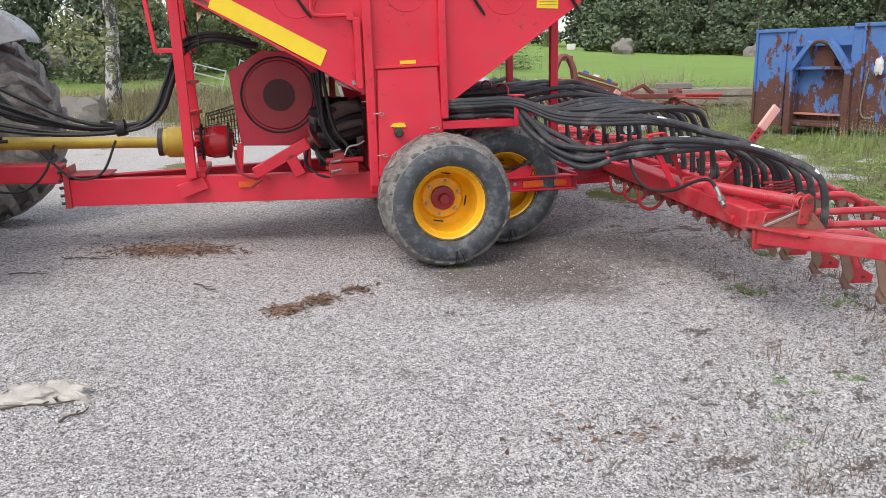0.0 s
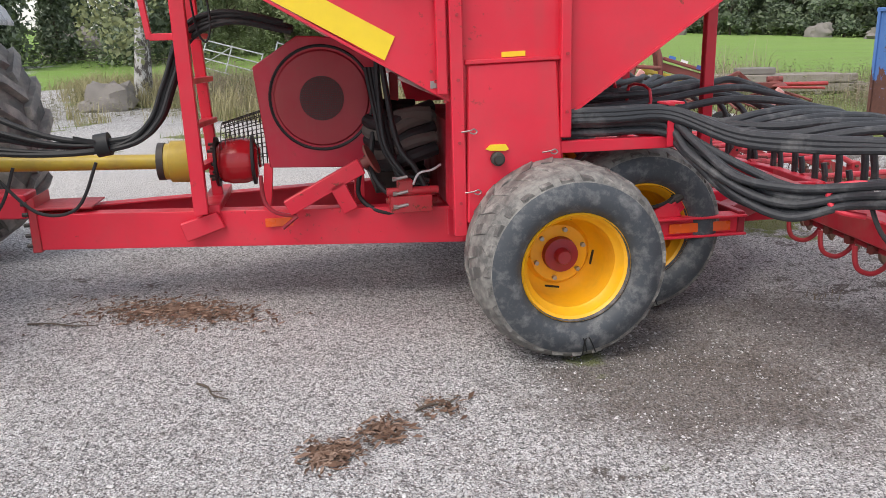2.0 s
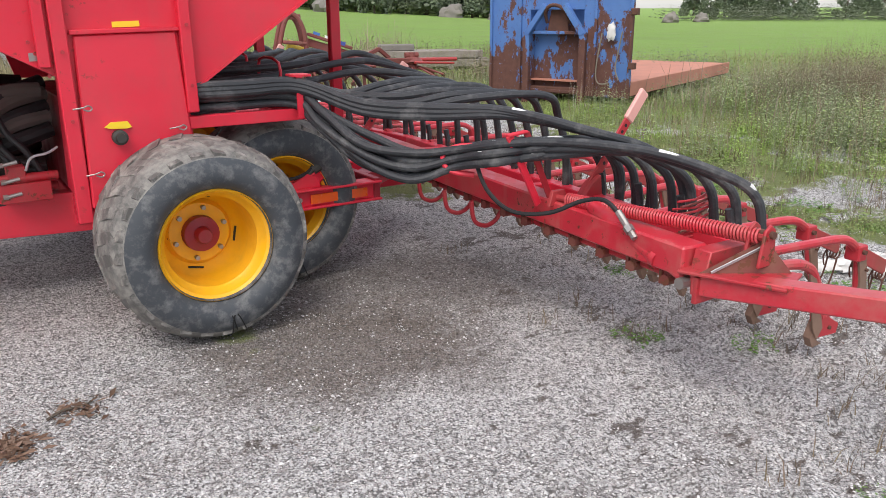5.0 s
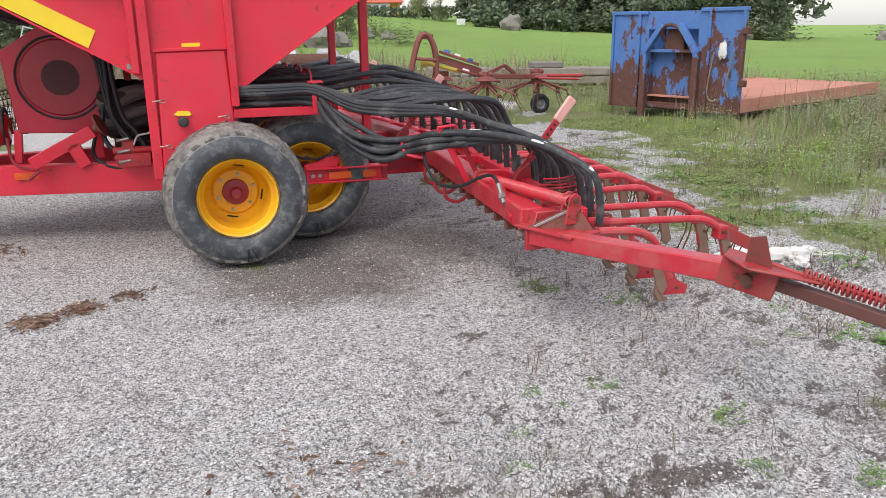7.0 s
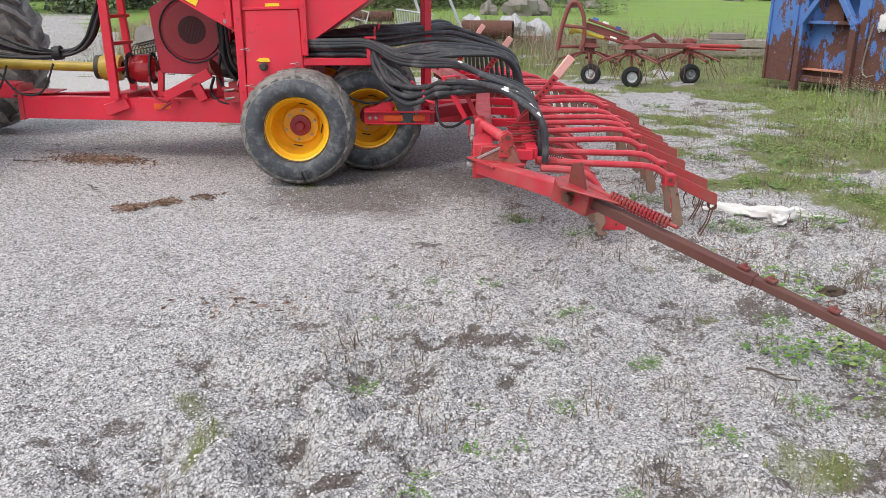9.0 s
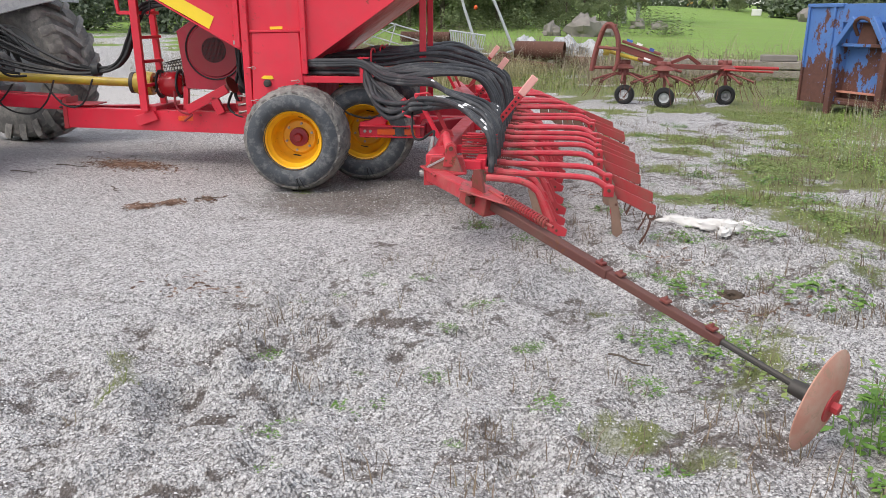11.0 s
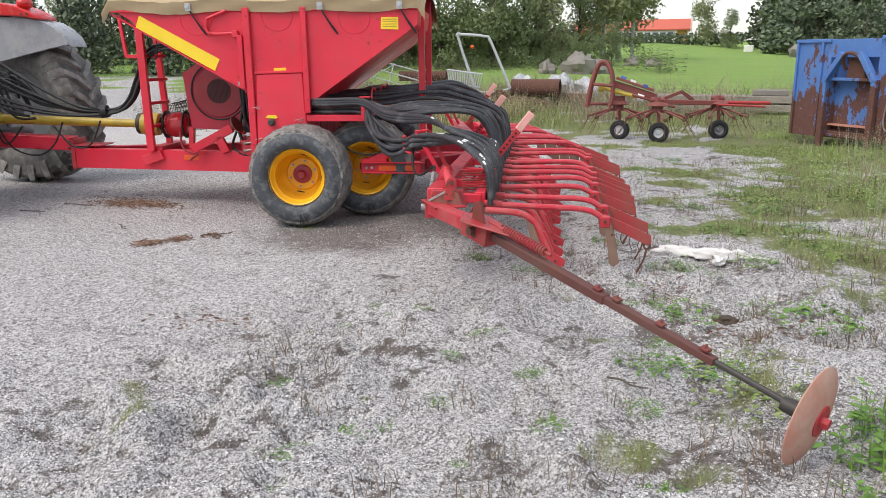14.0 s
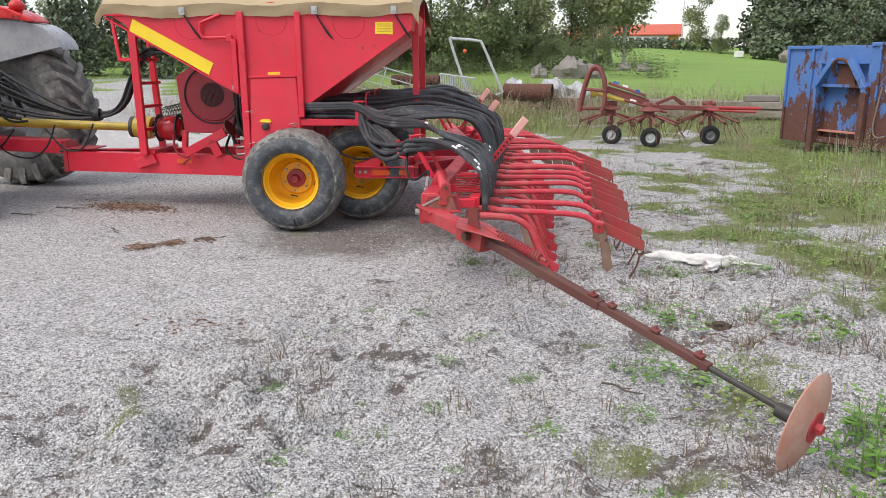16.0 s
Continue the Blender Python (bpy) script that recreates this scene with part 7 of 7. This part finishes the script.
# ---- litter on the yard ----
def litter():
    def lump(name, label, cat, x, y, rx, ry, rz, mat, seed, extra=()):
        z = float(height(x, y))
        t = thing(name, label, cat, Matrix.Translation((x, y, z)))
        part("cloth", crumple((0, 0, rz * 0.55), rx, ry, rz, seed, 26, 14), mat, t)
        for dx, dy, a, b, c in extra:
            part("fold", crumple((dx, dy, c * 0.55), a, b, c, seed + int(100 * a), 22, 12), mat, t)
        return t

    lump("white_sack", "torn white plastic sack trailing behind the coulters", "sack", 3.22, 5.46, 0.15, 0.035, 0.04, RAG, 5, ((0.20, -0.02, 0.13, 0.04, 0.045), (0.33, -0.06, 0.08, 0.06, 0.05), (0.31, -0.17, 0.045, 0.06, 0.035), (0.43, 0.03, 0.08, 0.035, 0.04), (0.55, 0.02, 0.11, 0.012, 0.016)))
    lump("dirty_rag", "crumpled pale dirty rag on the gravel", "rag", -1.47, 3.02, 0.13, 0.06, 0.05, RAG_GREY, 9, ((0.10, 0.05, 0.10, 0.05, 0.05), (-0.10, -0.05, 0.16, 0.045, 0.035), (0.17, 0.02, 0.07, 0.04, 0.035)))
    lump("earth_clod", "dark clod of earth and roots", "clod", 3.67, 3.98, 0.055, 0.045, 0.032, plain("dark_earth", (0.07, 0.05, 0.035), 0.95, 0, 0.4, 20, 0.6), 14, ((0.06, -0.015, 0.045, 0.04, 0.02), (-0.06, 0.02, 0.05, 0.03, 0.016)))
    rng = np.random.default_rng(23)
    # chaff heaps
    V, F = [], []
    for cx, cy, rx, ry, n in ((-0.80, 4.27, 0.05, 0.05, 380), (-0.66, 4.46, 0.05, 0.05, 280), (-0.48, 4.68, 0.05, 0.05, 90), (-2.15, 5.58, 0.26, 0.10, 1300), (1.0, 2.9, 0.2, 0.1, 60), (3.8, 3.8, 0.2, 0.12, 160), (3.2, 4.6, 0.15, 0.1, 80), (2.45, 6.2, 0.25, 0.08, 90)):
        for _ in range(n):
            x, y = cx + rng.normal(0, rx), cy + rng.normal(0, ry)
            z = float(height(x, y)) + rng.uniform(0.003, 0.016)
            a, L, w = rng.uniform(0, math.pi), rng.uniform(0.004, 0.034), rng.uniform(0.002, 0.009)
            dx, dy, dz = math.cos(a) * L, math.sin(a) * L, rng.uniform(-0.3, 0.3) * L
            o = len(V)
            V += [(x - dx, y - dy, z - dz), (x - dy / L * w, y + dx / L * w, z + w), (x + dx, y + dy, z + dz), (x + dy / L * w, y - dx / L * w, z)]
            F += [(o, o + 1, o + 2), (o, o + 2, o + 3)]
    tagged(new("chaff", numpy_mesh("chaff", np.array(V), np.array(F), STRAW)), "brown spilt chaff and bark on the gravel", "chaff", kind="stuff")
    for x, y, a, L in ((-1.5, 4.68, -35, 0.24), (-1.40, 2.95, 20, 0.30), (-1.2, 2.9, 65, 0.14), (-2.9, 4.9, 5, 0.3), (-0.5, 4.7, 40, 0.2), (3.3, 2.9, -20, 0.2), (3.6, 3.3, 60, 0.15), (-2.7, 5.3, 3, 0.4)):
        z = float(height(x, y))
        tw = thing("twig", "thin dark dead twig on the gravel", "twig", Matrix.Translation((x, y, z)) @ pose(0, 0, 0, 0, 0, a), "twigs")
        part("stick", G().tube([(-L / 2, 0, 0.008), (-L / 6, 0.012, 0.012), (L / 6, -0.008, 0.010), (L / 2, 0.02, 0.008)], 0.006, 6, 4, 0.003), BARK, tw)
        part("side_shoot", G().tube([(0, 0.0, 0.012), (L * 0.2, L * 0.14, 0.012)], 0.003, 5, 1), BARK, tw)


litter()


# ---- trees, rocks, house ----
def crown_mesh(name, blobs, leaf, n, mat, seed, droop=0.0):
    """A crown of many small leaf clumps round several bough ends."""
    rng = np.random.default_rng(seed)
    B = np.array(blobs, float)
    pick = rng.choice(len(B), n, p=B[:, 3] ** 2 / (B[:, 3] ** 2).sum())
    d = rng.normal(0, 1, (n, 3))
    d /= np.linalg.norm(d, axis=1)[:, None]
    rad = B[pick, 3] * rng.uniform(0.35, 1.08, n) ** 0.6
    P = B[pick, :3] + d * rad[:, None] * np.array([1, 1, 0.8])
    P[:, 2] -= droop * rng.uniform(0, 1, n)
    a = rng.normal(0, 1, (n, 3))
    a /= np.linalg.norm(a, axis=1)[:, None]
    b = np.cross(a, rng.normal(0, 1, (n, 3)))
    b /= np.linalg.norm(b, axis=1)[:, None]
    s = leaf * rng.uniform(0.5, 1.3, n)[:, None]
    V = np.stack([P - a * s, P + b * s * 0.6, P + a * s, P - b * s * 0.6], 1)
    F = (np.arange(n) * 4)[:, None] + np.arange(4)[None]
    return numpy_mesh(name, V.reshape(-1, 3), F, mat)


def tree(kind, seed):
    """One tree, 10 m high, at the origin."""
    rng = random.Random(seed)
    far = seed >= 80
    t = thing("tree", {"broad": "broad green deciduous tree at the wood's edge", "birch": "slender birch with pale bark", "spruce": "dark green spruce in the forest edge"}[kind], "tree", group="trees at the wood's edge")
    if kind == "spruce":
        part("trunk", G().tube([(0, 0, -0.3), (0.03, 0, 4), (0, 0, 9.8)], 0.18, 8, 3, 0.02), BARK, t)
        blobs = []
        for k in range(22):
            z = 1.0 + 8.6 * k / 21
            r = 1.9 * (1 - (z - 0.6) / 9.9) + 0.15
            for j in range(5):
                a = rng.uniform(0, 2 * math.pi)
                blobs.append((math.cos(a) * r * 0.6, math.sin(a) * r * 0.6, z - 0.2 * r, 0.25 + r * 0.42))
        part("crown", crown_mesh("crown", blobs, 0.20, 3000, LEAVES_DARK, seed, 0.25), None, t)
        return t
    lean = rng.uniform(-0.4, 0.4)
    part("trunk", G().tube([(0, 0, -0.3), (0.05, 0.03, 2), (lean * 0.5, 0.1, 5), (lean, 0, 8.6)], 0.2 if kind == "broad" else 0.14, 8, 4, 0.03), BARK if kind == "broad" else BIRCH, t)
    blobs = []
    for k in range(13 if kind == "broad" else 15):
        z = rng.uniform(1.6, 9.0) if kind == "broad" else rng.uniform(1.4, 9.6)
        f = 1 - abs(z - 5.6) / 6
        a = rng.uniform(0, 2 * math.pi)
        reach = (2.6 if kind == "broad" else 1.3) * f * rng.uniform(0.5, 1)
        e = (math.cos(a) * reach + lean * z / 9, math.sin(a) * reach, z)
        part("limb", G().tube([(lean * z / 12, 0, max(1.2, z - 1.6)), ((e[0] + lean * z / 12) / 2, e[1] / 2, z - 0.6), e], 0.06, 6, 3, 0.015), BARK if kind == "broad" else BIRCH, t)
        blobs.append((*e, rng.uniform(0.8, 1.5) * (1 if kind == "broad" else 0.75)))
    if kind == "broad":
        for k in range(11):
            a = rng.uniform(0, 2 * math.pi)
            blobs.append((math.cos(a) * 2.0, math.sin(a) * 2.0, rng.uniform(0.5, 2.8), rng.uniform(0.7, 1.1)))
    part("crown", crown_mesh("crown", blobs, 0.28 if far else 0.12, (2600 if far else 9800) if kind == "broad" else 4800, (LEAVES_DARK if far else LEAVES) if kind == "broad" else LEAVES_PALE, seed, 0.3 if kind == "broad" else 0.9), None, t)
    return t


def woods():
    rng = random.Random(31)
    protos = {("broad", i): tree("broad", 40 + i) for i in range(3)}
    protos.update({("birch", i): tree("birch", 60 + i) for i in range(2)})
    protos.update({("spruce", i): tree("spruce", 70 + i) for i in range(2)})
    protos.update({("far", i): tree("broad", 80 + i) for i in range(3)})
    taken = set()

    def put(kind, x, y, h):
        key = (kind, rng.randrange(3 if kind in ("broad", "far") else 2))
        z = float(height(x, y))
        m = Matrix.Translation((x, y, z)) @ pose(0, 0, 0, 0, 0, rng.uniform(0, 360)) @ Matrix.Diagonal((h / 10 * rng.uniform(0.85, 1.2), h / 10 * rng.uniform(0.85, 1.2), h / 10, 1))
        if key in taken:
            copy_thing(protos[key], m)
        else:
            taken.add(key)
            protos[key].matrix_world = m

    def polar(az, d):
        return 2.0 + d * math.sin(radians(az)), d * math.cos(radians(az))

    # close thicket behind the scrap
    for az, d, h, kind in ((-24, 46, 9, "broad"), (-21.5, 44, 9.5, "broad"), (-19.5, 47, 9, "broad"), (-17.5, 45, 10, "broad"), (-15.5, 48, 8.5, "broad"), (-13.2, 47, 9, "birch"), (-11.6, 49, 6.5, "broad"), (-9.9, 50, 10, "birch"), (-8.9, 52, 10.5, "birch"), (-8.0, 54, 10, "birch"), (-26, 50, 9, "broad")):
        put(kind, *polar(az, d), h)
    a0 = -29.0
    while a0 < -8.2:
        put("broad", *polar(a0, rng.uniform(44, 48)), rng.uniform(3.2, 5.4))
        a0 += rng.uniform(1.0, 1.7)
    # forest on the left
    for az in range(-58, -22, 2):
        put(rng.choice(("broad", "broad", "spruce", "birch")), *polar(az + rng.uniform(-0.8, 0.8), rng.uniform(46, 60)), rng.uniform(8, 12))
    for az in (-50, -46, -41, -38, -34, -31):
        put("spruce", *polar(az, rng.uniform(40, 44)), rng.uniform(6, 8))
    # lone trees by the house, then the far forest
    put("birch", -3.4, 84, 10)
    put("broad", -1.1, 82, 4.5)
    az = 0.9
    while az < 21:
        put(rng.choice(("far", "spruce", "spruce", "far", "far")), *polar(az, rng.uniform(76, 92)), rng.uniform(9, 15))
        az += rng.uniform(0.7, 1.3)
    for az in (2.0, 3.5, 5, 6.2, 7.4, 8.6, 9.9, 11.5, 13, 15, 17, 18.5, 20):
        put("far", *polar(az, rng.uniform(68, 74)), rng.uniform(4, 7))
    az = 29
    while az < 48:
        put(rng.choice(("far", "far", "spruce")), *polar(az, rng.uniform(108, 140)), rng.uniform(3.5, 7.5))
        az += rng.choice((0.4, 0.6, 0.9, 2.2))
    for az in range(-100, -58, 5):
        put("far", *polar(az, rng.uniform(40, 55)), rng.uniform(8, 11))
    # undergrowth at the feet of the thicket
    spots = [(*polar(rng.uniform(-27, -5), rng.uniform(40, 44)), rng.uniform(0.8, 1.5)) for _ in range(46)]
    leafy("undergrowth", spots, LEAVES, 0.16, "dark green undergrowth below the trees", 16, 1.0, 0.9, 8, "undergrowth")
    leafy("forest_fringe", [(*polar(rng.uniform(-58, -24), rng.uniform(38, 45)), rng.uniform(0.8, 1.6)) for _ in range(60)], LEAVES, 0.18, "dense dark bushes along the forest edge", 15, 1.3, 1.2, 9, "bushes")
    leafy("forest_edge", [(*polar(rng.uniform(1.2, 21), rng.uniform(70, 78)), rng.uniform(0.8, 1.8)) for _ in range(70)], LEAVES, 0.3, "dark bushes along the far forest edge", 16, 1.6, 1.6, 10, "bushes")
    leafy("field_scrub", [(*polar(rng.uniform(27, 50), rng.uniform(92, 104)), rng.uniform(0.7, 1.4)) for _ in range(150)], GREY_SHRUB, 0.3, "grey-green scrub beyond the field", 28, 1.5, 1.9, 12, "scrub")
    leafy("grey_shrub", [(8.8, 17.9, 1.0), (9.5, 18.2, 1.0), (10.2, 18.0, 0.9)], GREY_SHRUB, 0.09, "low grey-green willow shrub", 60, 0.75, 0.7, 13, "shrub")
    leafy("round_bush", [(-3.95, 49, 1.0)], LEAVES, 0.14, "round dark green bush", 110, 1.7, 0.9, 14, "bush")


woods()


def old_birch():
    x, y = -11.8, 20.5
    t = thing("old_birch", "old crooked birch with patchy white bark beside the track", "tree", Matrix.Translation((x, y, float(height(x, y)))))
    part("trunk", G().tube([(-0.10, 0, -0.2), (0.0, 0, 0.5), (0.12, 0, 1.6), (0.22, 0, 2.5), (0.12, 0.1, 3.8), (0.25, 0.1, 6.0), (0.2, 0, 8.6)], 0.27, 10, 4, 0.06), BIRCH_OLD, t)
    rg = random.Random(6)
    blobs = []
    for k in range(16):
        z = rg.uniform(2.2, 8.5)
        a = rg.uniform(0, 6.28)
        e = (math.cos(a) * rg.uniform(0.9, 2.2), math.sin(a) * rg.uniform(0.9, 2.2), z + rg.uniform(-0.2, 0.6))
        part("limb", G().tube([(0.18, 0.05, z - 0.3), (e[0] * 0.5 + 0.1, e[1] * 0.5, z + 0.1), e], 0.05, 6, 3, 0.012), BIRCH_OLD, t)
        blobs.append((e[0], e[1], e[2] - 0.3, rg.uniform(0.45, 0.9)))
    part("crown", crown_mesh("crown", blobs, 0.09, 6500, LEAVES_PALE, 91, 1.0), None, t)
    leafy("track_bush", [(-10.2, 20.2, 1.0), (-9.6, 20.6, 1.1), (-9.0, 20.3, 0.9), (-8.3, 20.8, 0.8)], LEAVES, 0.09, "dark green bush beside the old birch", 60, 0.75, 0.6, 15, "bush")


old_birch()


def rocks():
    rng = random.Random(12)
    for x, y, r in ((-12.0, 19.3, 0.55), (-5.5, 38.5, 0.75), (-7.0, 38.0, 0.45), (-4.9, 39, 0.5), (-4.2, 46, 0.4), (-3.0, 46, 0.35), (5.2, 66, 0.9), (15.5, 66, 0.8), (18.5, 62, 0.7), (21, 64, 0.8), (24, 66, 0.6), (-24.5, 36.5, 0.8), (-25.8, 37, 1.1), (-23.5, 37.2, 0.7), (-27, 37.5, 0.9), (-21.5, 37.5, 1.0), (40, 75, 0.7), (44, 76, 0.6)):
        t = thing("boulder", "weathered grey granite boulder in the grass", "boulder", Matrix.Translation((x, y, float(height(x, y)))), "field stones")
        part("rock", crumple((0, 0, r * 0.35), r * rng.uniform(0.9, 1.4), r, r * 0.95, rng.randrange(99), 18, 12), STONE, t)


rocks()


def house():
    x, y = -9.2, 88.6
    z = float(height(x, y)) - 0.85
    h = thing("house", "orange plastered bungalow with a red tiled roof", "house", Matrix.Translation((x, y, z)) @ pose(0, 0, 0, 0, 0, 6))
    part("wall", G().box((-8.5, 0, 0), (3.4, 6, 2.30)), PLASTER, h)
    part("gable", G().add([(3.4, 0, 2.30), (3.4, 6, 2.30), (3.4, 3, 3.25), (3.3, 0, 2.30), (3.3, 6, 2.30), (3.3, 3, 3.25)], [(0, 1, 2), (5, 4, 3), (0, 2, 5, 3), (1, 4, 5, 2), (0, 3, 4, 1)]), PLASTER, h)
    part("roof", G().add([(-9, -0.5, 2.20), (3.8, -0.5, 2.20), (3.8, 3, 3.36), (-9, 3, 3.36), (3.8, 6.5, 2.20), (-9, 6.5, 2.20), (-9, -0.5, 2.08), (3.8, -0.5, 2.08), (3.8, 3, 3.24), (-9, 3, 3.24), (3.8, 6.5, 2.08), (-9, 6.5, 2.08)], [(0, 1, 2, 3), (3, 2, 4, 5), (6, 9, 8, 7), (9, 11, 10, 8), (0, 6, 7, 1), (5, 4, 10, 11)]), ROOF, h)
    part("veranda_wall", G().box((-4.5, -0.02, 0.1), (2.3, -0.3, 2.05)), WHITE, h)
    for i in range(8):
        wn0 = part("window", G().box((-4.3 + 0.8 * i, -0.32, 1.15), (-3.65 + 0.8 * i, -0.30, 1.9)), WHITE, h)
        part("pane", G().box((-4.25 + 0.8 * i, -0.335, 1.2), (-3.7 + 0.8 * i, -0.322, 1.85)), GLASS_FAR, wn0)
    part("corner_board", G().box((3.3, -0.04, 0), (3.46, 0.04, 2.25)), WHITE, h)
    hd = thing("hedge", "clipped dark green hedge before the house", "hedge", Matrix.Translation((x + 1.5, y - 4, float(height(x, y - 4)) - 0.1)) @ pose(0, 0, 0, 0, 0, 6))
    part("foliage", crown_mesh("foliage", [(-8 + 0.9 * i, 0, 0.45, 0.75) for i in range(18)], 0.16, 3600, LEAVES_DARK, 5), None, hd)
    fl = thing("flagpole", "tall white flagpole beside the house", "flagpole", Matrix.Translation((-5.2, 86, z)))
    part("pole", G().cyl((0, 0, 0), (0, 0, 9), 0.06, 0.04, 8), WHITE, fl)
    b = thing("white_box", "small white box at the field edge", "box", Matrix.Translation((1.0, 74, float(height(1.0, 74)))))
    part("shell", G().box((-0.4, -0.3, 0), (0.4, 0.3, 0.55)), WHITE, b, bevel=0.03)


house()
